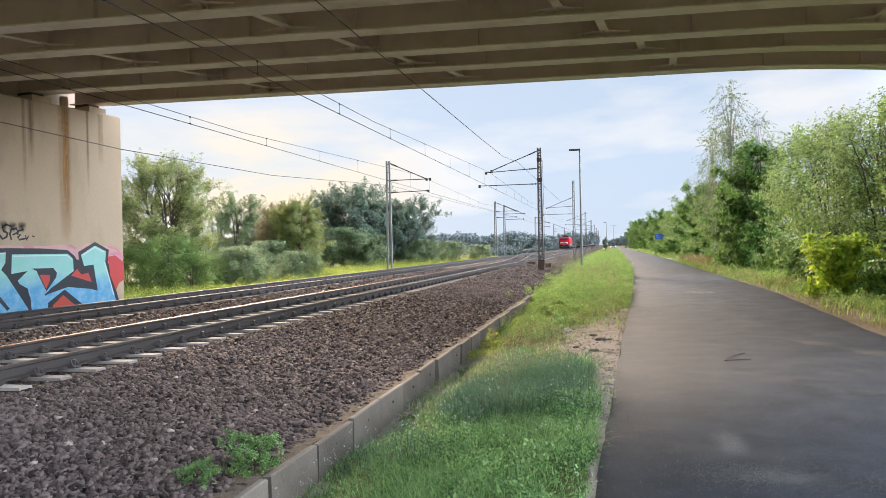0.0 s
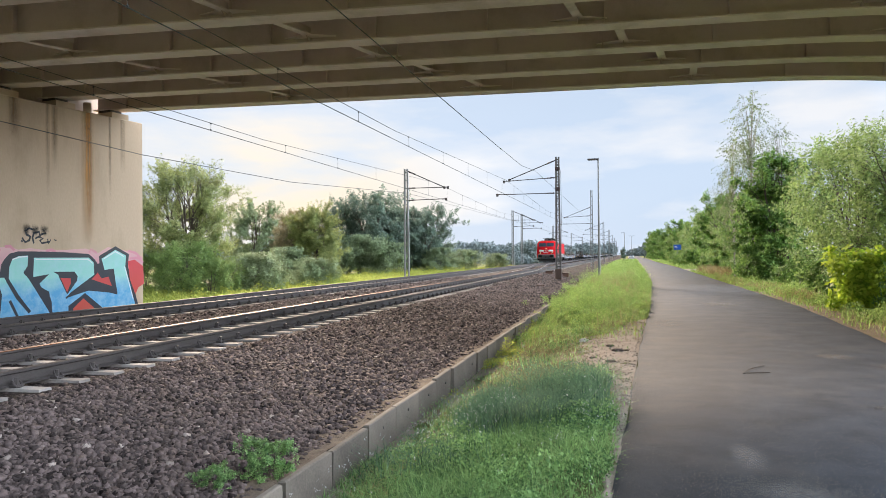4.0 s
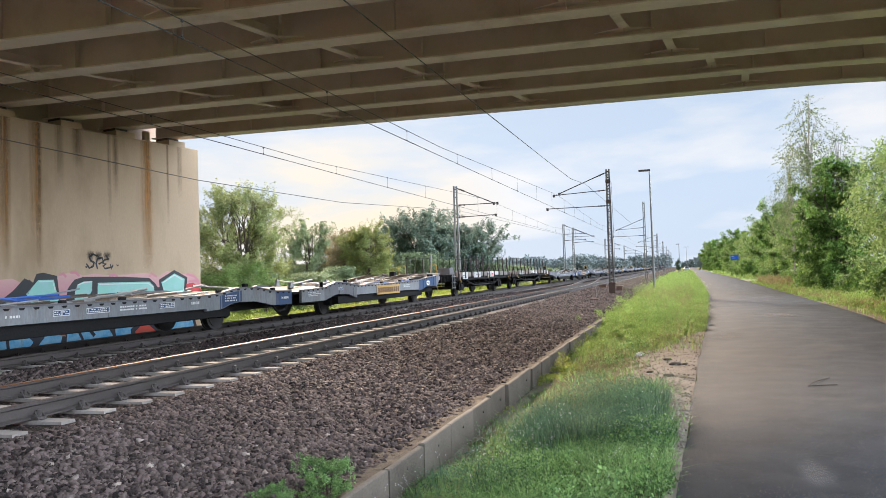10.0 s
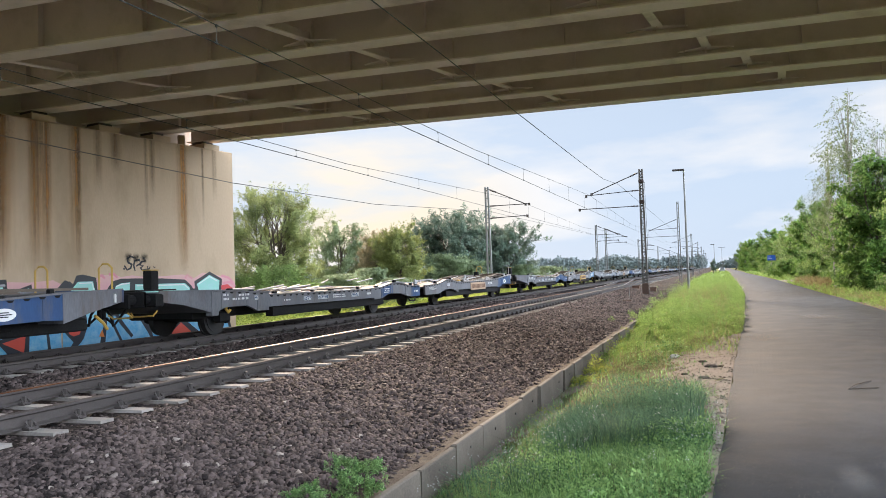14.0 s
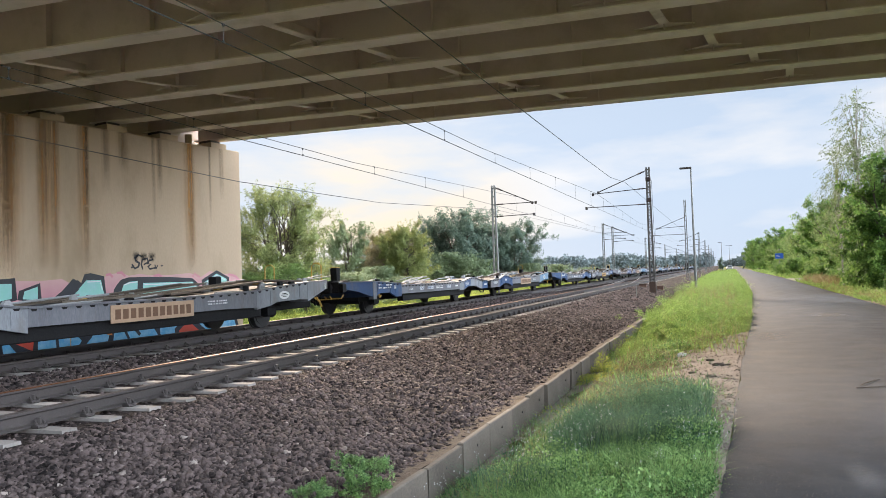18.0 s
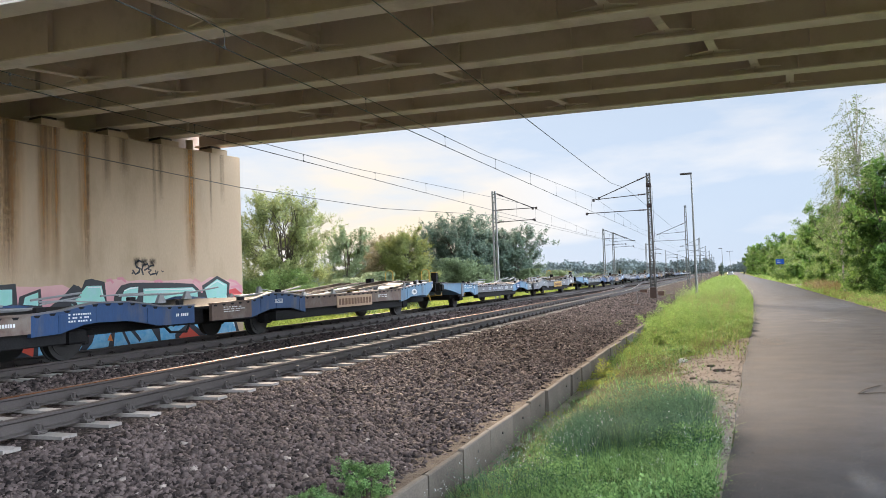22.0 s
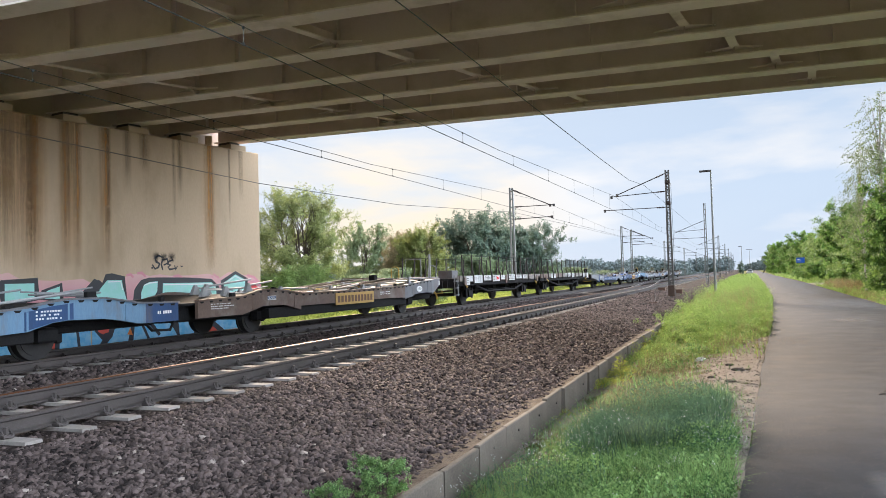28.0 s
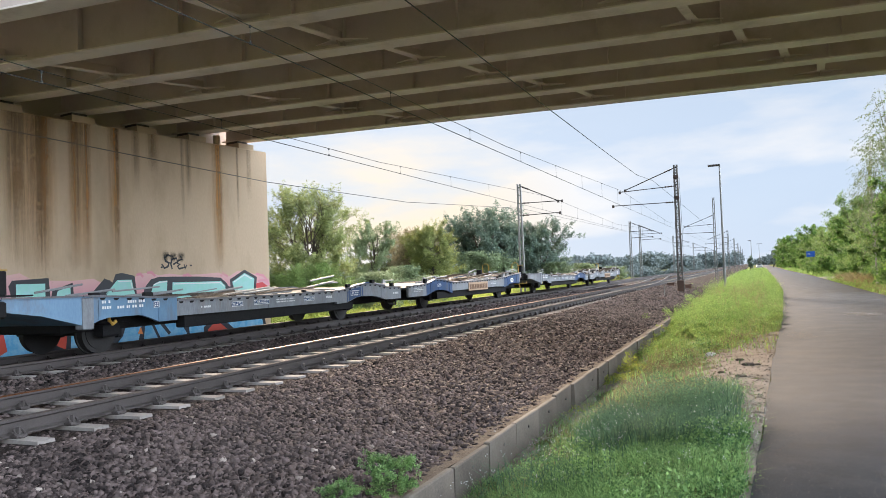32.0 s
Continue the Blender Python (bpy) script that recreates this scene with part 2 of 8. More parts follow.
    rr.inputs["To Min"].default_value, rr.inputs["To Max"].default_value = max(0.02, rough - rough_var), min(1, rough + rough_var)
    links.new(big.outputs[0], rr.inputs["Value"])
    links.new(rr.outputs[0], bsdf.inputs["Roughness"])
    if bump:
        bp = nodes.new("ShaderNodeBump")
        bp.inputs["Strength"].default_value, bp.inputs["Distance"].default_value = bump, bump_size
        links.new(small.outputs[0], bp.inputs["Height"])
        links.new(bp.outputs[0], bsdf.inputs["Normal"])
    return m


def leaf_surface(name, dark, light):
    """Leaves: each one its own green, a little light passing through."""
    m = surface(name, dark, light, 0.6, 0, 0.7, 3.0, 0.0, 0.55, per_piece=0.5, spec=0.25)
    nodes, links = m.node_tree.nodes, m.node_tree.links
    bsdf, out = nodes["Principled BSDF"], nodes["Material Output"]
    thin, mix = nodes.new("ShaderNodeBsdfTranslucent"), nodes.new("ShaderNodeMixShader")
    links.new(bsdf.inputs["Base Color"].links[0].from_socket, thin.inputs["Color"])
    mix.inputs[0].default_value = 0.48
    links.new(bsdf.outputs[0], mix.inputs[1])
    links.new(thin.outputs[0], mix.inputs[2])
    links.new(mix.outputs[0], out.inputs["Surface"])
    return m


def glowing(name, colour, strength):
    m = bpy.data.materials.new(name)
    m.use_nodes = True
    b = m.node_tree.nodes["Principled BSDF"]
    b.inputs["Base Color"].default_value = (*colour, 1)
    b.inputs["Emission Color"].default_value = (*colour, 1)
    b.inputs["Emission Strength"].default_value = strength
    return m


M_ASPHALT = surface("asphalt", (0.0155, 0.0198, 0.027), (0.078, 0.090, 0.109), 0.86, 0, 1.6, 90, 0.9, 0.36, stain=(0.135, 0.130, 0.125), stain_scale=0.9, stain_amount=0.35, bump_size=0.008, spec=0.3)
M_EARTH = surface("dry_earth", (0.13, 0.10, 0.075), (0.30, 0.24, 0.19), 0.95, 0, 1.5, 40, 0.8, 0.5, bump_size=0.03, spec=0.12)
M_LITTER = surface("leaf_litter", (0.06, 0.045, 0.034), (0.22, 0.17, 0.125), 0.95, 0, 4.0, 50, 0.8, 0.5, stain=(0.26, 0.21, 0.15), stain_scale=2.5, stain_amount=0.6, bump_size=0.02, spec=0.12)
M_MEADOW = surface("meadow", (0.06, 0.075, 0.02), (0.16, 0.17, 0.045), 0.9, 0, 0.25, 6, 0.8, 0.5, stain=(0.42, 0.38, 0.06), stain_scale=0.15, stain_amount=0.8, bump_size=0.1, spec=0.12)
M_VERGE = surface("verge_soil", (0.06, 0.08, 0.025), (0.16, 0.16, 0.07), 0.95, 0, 1.0, 18, 0.8, 0.5, stain=(0.27, 0.22, 0.16), stain_scale=0.5, stain_amount=0.7, bump_size=0.04, spec=0.12)
# near black, painting in the shade of gaps between the stones on it
M_BALLAST = surface("ballast", (0.008, 0.006, 0.0055), (0.045, 0.033, 0.028), 0.85, 0, 14, 30, 1.0, 0.4, stain=(0.10, 0.065, 0.045), stain_scale=0.5, stain_amount=0.5, bump_size=0.06, spec=0.12)
M_STONE = surface("crushed_stone", (0.011, 0.0086, 0.0084), (0.158, 0.122, 0.112), 0.8, 0, 1.2, 60, 0.4, 0.75, per_piece=0.7, bump_size=0.01, spec=0.12)
M_STONE_PALE = surface("pale_stone", (0.11, 0.09, 0.08), (0.36, 0.31, 0.27), 0.8, 0, 1.2, 60, 0.4, 0.75, per_piece=0.8, bump_size=0.01, spec=0.12)
M_SLEEPER = surface("sleeper_concrete", (0.21, 0.19, 0.172), (0.39, 0.355, 0.325), 0.85, 0, 3, 50, 0.4, 0.5, stain=(0.17, 0.13, 0.105), stain_scale=2.0, stain_amount=0.6, per_piece=0.3, bump_size=0.005, spec=0.12)
M_RAIL = surface("rusty_rail", (0.045, 0.040, 0.038), (0.11, 0.092, 0.084), 0.65, 0.3, 2, 60, 0.3, 0.6, bump_size=0.003)
M_RAILHEAD = surface("polished_rail", (0.20, 0.17, 0.15), (0.34, 0.29, 0.25), 0.34, 1.0, 1, 30, 0.05, 0.5, stretch=(1, 0.1, 1), bump_size=0.001)
# orange evening glint along one rail, put into the metal's colour
M_RAILHEAD_SUNSET = surface("sunset_tinted_rail", (0.10, 0.036, 0.014), (0.16, 0.062, 0.025), 0.6, 1.0, 1, 30, 0.05, 0.5, stretch=(1, 0.1, 1), bump_size=0.001)
M_RAILHEAD2 = surface("worn_rail", (0.06, 0.05, 0.045), (0.13, 0.11, 0.095), 0.65, 0.0, 1, 30, 0.05, 0.5, stretch=(1, 0.1, 1), bump_size=0.001, spec=0.08)
M_WALL = surface("kerb_concrete", (0.075, 0.062, 0.05), (0.25, 0.212, 0.172), 0.9, 0, 2, 50, 0.4, 0.6, stain=(0.12, 0.11, 0.09), stain_scale=1.5, stain_amount=0.6, per_piece=0.4, bump_size=0.006)
M_PIER = surface("pier_concrete", (0.47, 0.352, 0.232), (0.605, 0.463, 0.318), 0.9, 0, 0.7, 25, 0.25, 0.6, stain=(0.33, 0.245, 0.15), stain_scale=0.5, stain_amount=0.7, stretch=(1, 1, 0.35), bump_size=0.006)
# one beige paint twice: the flange copy has bounced light in its colour
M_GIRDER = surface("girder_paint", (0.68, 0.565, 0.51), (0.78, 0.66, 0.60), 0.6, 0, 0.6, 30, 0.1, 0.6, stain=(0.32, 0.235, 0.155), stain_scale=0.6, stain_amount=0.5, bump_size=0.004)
M_GIRDER_LIT = surface("girder_paint_lit", (0.90, 0.80, 0.735), (0.95, 0.865, 0.81), 0.55, 0, 0.8, 30, 0.1, 0.6, stain=(0.36, 0.29, 0.21), stain_scale=0.8, stain_amount=0.5, bump_size=0.004)
M_SAND = surface("sandy_soil", (0.20, 0.17, 0.145), (0.40, 0.35, 0.30), 0.95, 0, 2.0, 50, 0.8, 0.6, stain=(0.12, 0.095, 0.06), stain_scale=1.4, stain_amount=0.6, bump_size=0.02, spec=0.12)
M_CHIP = surface("pale_dust", (0.10, 0.096, 0.092), (0.22, 0.21, 0.198), 0.95, 0, 5, 40, 0, 0.6, per_piece=0.6, spec=0.12)
M_RUSTY = surface("rusty_steel", (0.06, 0.04, 0.032), (0.17, 0.11, 0.085), 0.8, 0.2, 4, 40, 0.3, 0.6, bump_size=0.004)
M_SIGNBLUE = surface("sign_blue", (0.012, 0.085, 0.42), (0.02, 0.11, 0.50), 0.4, 0, 2, 40, 0, 0.6)
M_WHITEPAINT = surface("white_paint", (0.68, 0.69, 0.70), (0.80, 0.80, 0.80), 0.35, 0, 2, 40, 0, 0.6)
M_GLASS_DARK = surface("dark_glass", (0.02, 0.025, 0.03), (0.04, 0.045, 0.05), 0.08, 0, 2, 40, 0, 0.6)
M_BRICKBOX = surface("relay_box_paint", (0.13, 0.075, 0.055), (0.24, 0.14, 0.10), 0.7, 0, 4, 40, 0.1, 0.6)
M_CERAMIC = surface("brown_ceramic", (0.03, 0.02, 0.018), (0.07, 0.045, 0.04), 0.7, 0, 4, 40, 0, 0.6)
M_DECK = surface("deck_concrete", (0.56, 0.47, 0.39), (0.67, 0.575, 0.49), 0.9, 0, 0.6, 25, 0.3, 0.6, bump_size=0.01)
M_GALV = surface("galvanised_steel", (0.19, 0.19, 0.185), (0.33, 0.325, 0.31), 0.55, 0.4, 2, 40, 0.1, 0.6, bump_size=0.003)
M_DARKSTEEL = surface("dark_steel", (0.05, 0.045, 0.045), (0.13, 0.11, 0.10), 0.6, 0.4, 3, 40, 0.2, 0.6, bump_size=0.004)
M_WIRE = surface("weathered_copper", (0.05, 0.055, 0.055), (0.10, 0.105, 0.10), 0.5, 0.6, 3, 40, 0.0, 0.6)
M_BARK = surface("bark", (0.05, 0.04, 0.032), (0.16, 0.13, 0.105), 0.95, 0, 3, 30, 0.8, 0.5, stretch=(1, 1, 0.3), bump_size=0.02)
M_LEAF_WILLOW = leaf_surface("willow_leaves", (0.13, 0.165, 0.06), (0.47, 0.52, 0.22))
# bluish lift for distance haze is in this leaf colour
M_LEAF_DARK = leaf_surface("oak_leaves", (0.08, 0.125, 0.10), (0.27, 0.35, 0.26))
M_YELLOW_WEED = leaf_surface("yellow_weeds", (0.20, 0.27, 0.05), (0.58, 0.60, 0.13))
M_LEAF_OLIVE = leaf_surface("olive_leaves", (0.14, 0.175, 0.06), (0.44, 0.48, 0.18))
M_LEAF_GREEN = leaf_surface("maple_leaves", (0.075, 0.155, 0.04), (0.28, 0.45, 0.115))
M_LEAF_LIME = leaf_surface("bright_leaves", (0.20, 0.34, 0.03), (0.55, 0.66, 0.08))
M_LEAF_GREY = leaf_surface("sallow_leaves", (0.135, 0.18, 0.095), (0.37, 0.45, 0.25))
M_LEAF_RUSSET = leaf_surface("russet_leaves", (0.20, 0.17, 0.10), (0.48, 0.42, 0.25))
M_LEAF_ALDER = leaf_surface("alder_leaves", (0.115, 0.185, 0.058), (0.37, 0.50, 0.17))
M_LEAF_BIRCH = leaf_surface("birch_leaves", (0.10, 0.14, 0.06), (0.29, 0.35, 0.17))
M_GRASS = leaf_surface("grass_blades", (0.05, 0.13, 0.042), (0.40, 0.63, 0.24))
# sunlit copy of the grass: sunshine is put into its yellower green
M_GRASS_SUN = leaf_surface("verge_grass", (0.115, 0.20, 0.045), (0.42, 0.58, 0.17))
M_GRASS_DRY = leaf_surface("dry_grass", (0.20, 0.16, 0.07), (0.42, 0.35, 0.18))
M_WEED_BROWN = leaf_surface("brownish_weeds", (0.10, 0.10, 0.05), (0.30, 0.27, 0.14))
M_WEED = leaf_surface("blue_green_weed", (0.032, 0.082, 0.05), (0.18, 0.32, 0.185))
M_PETAL = surface("white_petals", (0.62, 0.62, 0.60), (0.82, 0.82, 0.80), 0.7, 0, 5, 40, 0, 0.5)
# far foliage, with aerial haze mixed into its base colour
M_WOODS = surface("haze_tinted_woods", (0.17, 0.215, 0.215), (0.31, 0.36, 0.355), 0.95, 0, 0.12, 0.8, 0.6, 0.5, bump_size=1.0)


# ---------------------------------------------------------------- setting
RAIL_Z, NEAR_X, FAR_X = 0.465, -7.47, -12.22
WALL_X, WALL_TOP, WALL_END = -2.68, -0.07, 27.0
PATH_Y = (-12, 3, 14, 26, 46, 94, 174, 400, 900)
PATH_L = (-0.8, -0.22, 0.2, 0.75, 1.42, 1.85, 2.4, 4.2, 9.0)
PATH_R = (2.6, 3.75, 4.6, 5.3, 5.55, 6.2, 6.3, 7.8, 12.5)


def strip(name, xs_of, ys, material, label, category, kind="structure", lift=0.0):
    """A sheet of rows: xs_of(y) gives the (x, z) points of the row at y."""
    m = Mesh()
    m.loft([[(x, y, z + lift) for x, z in xs_of(y)] for y in ys], caps=False, closed=False)
    ob = part(name, m, material)
    return smooth(tagged(ob, label, category, "", kind))


def ground_row(y):
    left, right = np.interp(y, PATH_Y, PATH_L), np.interp(y, PATH_Y, PATH_R)
    far = np.interp(y, (0, 25, 60), (0, 0, 0.0))
    return [(-1500, -1.2), (-400, -1.0), (-60, -0.95), (-30, -0.9), (-18, -0.8), (-15, -0.85), (-8, -0.9), (-2.9, -0.8), (-2.66, -0.46), (-1.6, -0.22), (left - 0.5, -0.03), (left, -0.02),
            (right, -0.02), (right + 0.6, -0.06), (right + 4, 0.0), (right + 12, 0.1), (60, 0.1), (400, 0.0), (1500, 0.0)]


ys = sorted(set([-560, -200, -60, -30, -12] + [0.8 * i for i in range(0, 45)] + list(range(38, 100, 4)) + list(range(110, 400, 20)) + [500, 700, 900, 1300, 1900]))
strip("ground", ground_row, ys, M_MEADOW, "yellow-green meadow with flowering weeds beside the railway", "ground")


def path_row(y):
    left, right = np.interp(y, PATH_Y, PATH_L), np.interp(y, PATH_Y, PATH_R)
    w = 0.018 * math.sin(y * 1.7) + 0.012 * math.sin(y * 4.3)
    return [(left + w, -0.06), (left + w + 0.02, 0.0), ((left + right) / 2, 0.03), (right - w - 0.02, 0.0), (right - w, -0.06)]


road = strip("road", path_row, [y for y in ys if -60 <= y <= 900], M_ASPHALT, "dark grey asphalt service road with pale dusty patches", "road", lift=0.01)


def ballast_row(y):
    foot = np.interp(y, (-60, WALL_END - 1, WALL_END + 4, 900), (-0.12, -0.12, -0.3, -0.5))
    return [(-15.9, -0.95), (-14.3, 0.20), (-13.6, 0.262), (FAR_X, 0.238), (-10.85, 0.25), (-9.9, 0.195), (-8.85, 0.25), (NEAR_X, 0.238), (-6.25, 0.252), (-5.75, 0.225), (-4.3, 0.05), (-2.95, foot), (-2.74, foot - 0.02), (-2.73, -0.85)]


strip("ballast", ballast_row, [-560, -60, -30] + list(range(-10, 60, 2)) + list(range(60, 600, 20)) + [900, 1500], M_BALLAST, "reddish grey crushed stone railway ballast", "ballast")

# soil of the verge, with a sandy bare patch beside the road
def verge_row(y):
    left = np.interp(y, PATH_Y, PATH_L)
    zs = lambda x: (-0.46 + (x + 2.66) / 1.06 * 0.24) if x < -1.6 else (-0.22 + (x + 1.6) / max(0.2, left + 1.1) * 0.19)
    return [(x, min(-0.016, zs(x)) + 0.006 + 0.01 * math.sin(7 * x + 5 * y)) for x in np.linspace(-2.64, left + 0.04, 10)]


strip("verge", verge_row, [0.5 * i for i in range(-20, 120)], M_VERGE, "weedy soil verge with a sandy bare patch", "verge")

def roadside_row(y):
    right = np.interp(y, PATH_Y, PATH_R)
    w = 0.25 * math.sin(y * 0.7) + 0.12 * math.sin(y * 2.3)
    return [(right - 0.03, -0.008), (right + 0.3, -0.026), (right + 0.6, -0.05), (right + 1.1 + w, -0.04)]


strip("roadside_soil", roadside_row, [0.5 * i for i in range(-20, 90)], M_EARTH, "brown earth and litter along the road's edge", "soil")

# low retaining wall of concrete panels
wall = thing("retaining_wall", "low wall of grey concrete panels holding back ballast", "retaining wall", "", "structure", pose(WALL_X, 0, 0))
panel = Mesh().bevel_box(-0.034, 0.034, 0.02, 0.98, -0.75, WALL_TOP, 0.012).done("panel")
for i, y in enumerate(np.arange(-4.5, WALL_END, 1.0)):
    o = part("panel", panel, M_WALL, wall)
    o.location = (random.uniform(-0.016, 0.016), y, random.uniform(-0.022, 0.018))
    o.rotation_euler = (random.uniform(-0.006, 0.006), random.uniform(-0.05, 0.06), random.uniform(-0.015, 0.015))
weep = Mesh().tube([(0.030, 0, 0), (0.045, 0, 0)], 0.016, 8).done("weep_hole")
for y in np.arange(-4.0, WALL_END, 1.0):
    part("weep_hole", weep, M_DARKSTEEL, wall).location = (0, y, -0.2)

# ---------------------------------------------------------------- tracks
RAIL_PROFILE = ((-0.075, -0.172), (0.075, -0.172), (0.075, -0.16), (0.012, -0.14), (0.01, -0.05), (0.036, -0.035), (0.036, -0.012), (-0.036, -0.012), (-0.036, -0.035), (-0.01, -0.05), (-0.012, -0.14), (-0.075, -0.16))
HEAD_PROFILE = ((-0.036, -0.011), (0.036, -0.011), (0.034, -0.003), (0.02, 0.0), (-0.02, 0.0), (-0.034, -0.003))
sleeper_mesh = Mesh().loft([[(x, sy * 0.13, -0.2) for x, sy in ((-1.28, -1), (1.28, -1), (1.28, 1), (-1.28, 1))],
                            [(x, sy * 0.092, 0.0) for x, sy in ((-1.26, -1), (1.26, -1), (1.26, 1), (-1.26, 1))]]).done("sleeper")
clip = Mesh()
for s in (-1, 1):
    clip.bevel_box(s * 0.12 - 0.05, s * 0.12 + 0.05, -0.06, 0.06, 0, 0.035, 0.008)
    clip.tube([(s * (0.135 - 0.042 * math.sin(a)), 0.052 * math.cos(a), 0.048 + 0.042 * math.sin(a)) for a in (0.63 * j for j in range(11))], 0.014, 5)
    clip.tube([(s * 0.12, 0, 0.02), (s * 0.12, 0, 0.105)], 0.026, 6)
clip_mesh = clip.done("fastening")
M_CLIP = surface("rusty_clip_steel", (0.035, 0.03, 0.028), (0.09, 0.075, 0.068), 0.7, 0.1, 4, 40, 0.2, 0.6, bump_size=0.002)


M_RAILHEAD3 = surface("dull_rail", (0.045, 0.038, 0.035), (0.11, 0.09, 0.08), 0.85, 0.0, 1, 30, 0.05, 0.5, stretch=(1, 0.1, 1), bump_size=0.001, spec=0.08)


def track(name, x, head, label):
    t = thing(name, label, "railway track", "railway tracks", "structure", pose(x, 0, RAIL_Z))
    for s in (-0.75, 0.75):
        r = part("rail", Mesh().prism_y([(s + a, b) for a, b in RAIL_PROFILE], -560, 900), M_RAIL, t)
        part("rail_head", Mesh().prism_y([(s + a, b) for a, b in HEAD_PROFILE], -560, 900), head if s > 0 or head is M_RAILHEAD2 else M_RAILHEAD_SUNSET, r, "worn rail head")
    for k in range(-26, 242):
        y = 0.62 * k + 0.22
        o = part("sleeper", sleeper_mesh, M_SLEEPER, t)
        o.location, o.rotation_euler = (random.uniform(-0.02, 0.02), y, -0.182), (0, 0, random.uniform(-0.006, 0.006))
        if k < 75:
            for s in (-0.75, 0.75):
                part("fastening", clip_mesh, M_CLIP, t).location = (s, y, -0.182)
    far = Mesh()
    for k in range(242, 640):
        y = 0.62 * k + 0.22
        far.box(-1.26, 1.26, y - 0.095, y + 0.095, -0.25, -0.182)
    tagged(part("far_sleepers", far, M_SLEEPER, t), kind="stuff")
    return t


track("railway_track", NEAR_X, M_RAILHEAD3, "near track, polished steel rails on concrete sleepers")
track("railway_track", FAR_X, M_RAILHEAD2, "far track, dark steel rails on concrete sleepers in ballast")


# ---------------------------------------------------------------- bridge
BOTTOM = EYE + 5.1          # underside of the girders
GIRDERS = (23.5, 21.35, 19.4, 17.3, 15.2, 12.95, 10.45)
PIER_AT, PIER_TURN = (-16.62, 23.45), -9.3
bridge = thing("road_bridge", "beige painted steel girder bridge over the railway", "bridge", "", "structure", pose(0, 0, 0, 0, 0, 3))


def haunch(b):
    return -0.0096 * max(0.0, b - 4.5) ** 2


def pier_b(p):
    """Where along the bridge the pier's face stands, at p across it."""
    c, s = math.cos(radians(3)), math.sin(radians(3))
    px, py = PIER_AT
    b0, p0 = px * c + py * s, -px * s + py * c
    return b0 - (p0 - p) * math.tan(radians(9.3 + 3))


def girder(p, edge):
    b0, b1 = pier_b(p) - 1.3, 17.0
    bs = [b0 + 0.3] + [x for x in np.arange(math.ceil(b0 + 0.5), b1, 1.0)] + [b1]
    web, flange = Mesh(), Mesh()
    top = BOTTOM + 1.45
    web.loft([[(b, p - 0.012, BOTTOM + 0.035 + haunch(b)), (b, p + 0.012, BOTTOM + 0.035 + haunch(b)), (b, p + 0.012, top), (b, p - 0.012, top)] for b in bs])
    flange.loft([[(b, p - 0.26, BOTTOM + haunch(b)), (b, p + 0.26, BOTTOM + haunch(b)), (b, p + 0.26, BOTTOM + 0.036 + haunch(b)), (b, p - 0.26, BOTTOM + 0.036 + haunch(b))] for b in bs])
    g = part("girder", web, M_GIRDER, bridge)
    part("flange", flange, M_GIRDER_LIT, g)
    for b in np.arange(-15.4, 16.5, 2.65):
        if b > b0 + 1:
            st = Mesh()
            for s in (-1, 1):
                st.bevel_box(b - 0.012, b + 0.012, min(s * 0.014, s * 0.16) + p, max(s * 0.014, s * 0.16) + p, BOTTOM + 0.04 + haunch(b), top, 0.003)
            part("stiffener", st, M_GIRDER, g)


for i, p in enumerate(GIRDERS):
    girder(p, i in (0, 6))
deck = Mesh()
deck.box(-19.5, 17.2, GIRDERS[-1] - 0.35, GIRDERS[0] + 0.45, BOTTOM + 1.45, BOTTOM + 1.75)
part("deck", deck, M_DECK, bridge)
for p, w in ((GIRDERS[0] + 0.38, 0.16), (GIRDERS[-1] - 0.30, 0.16)):
    part("edge_beam", Mesh().bevel_box(-19.5, 17.2, p - w, p + w, BOTTOM + 1.3, BOTTOM + 2.1, 0.03), M_DECK, bridge)
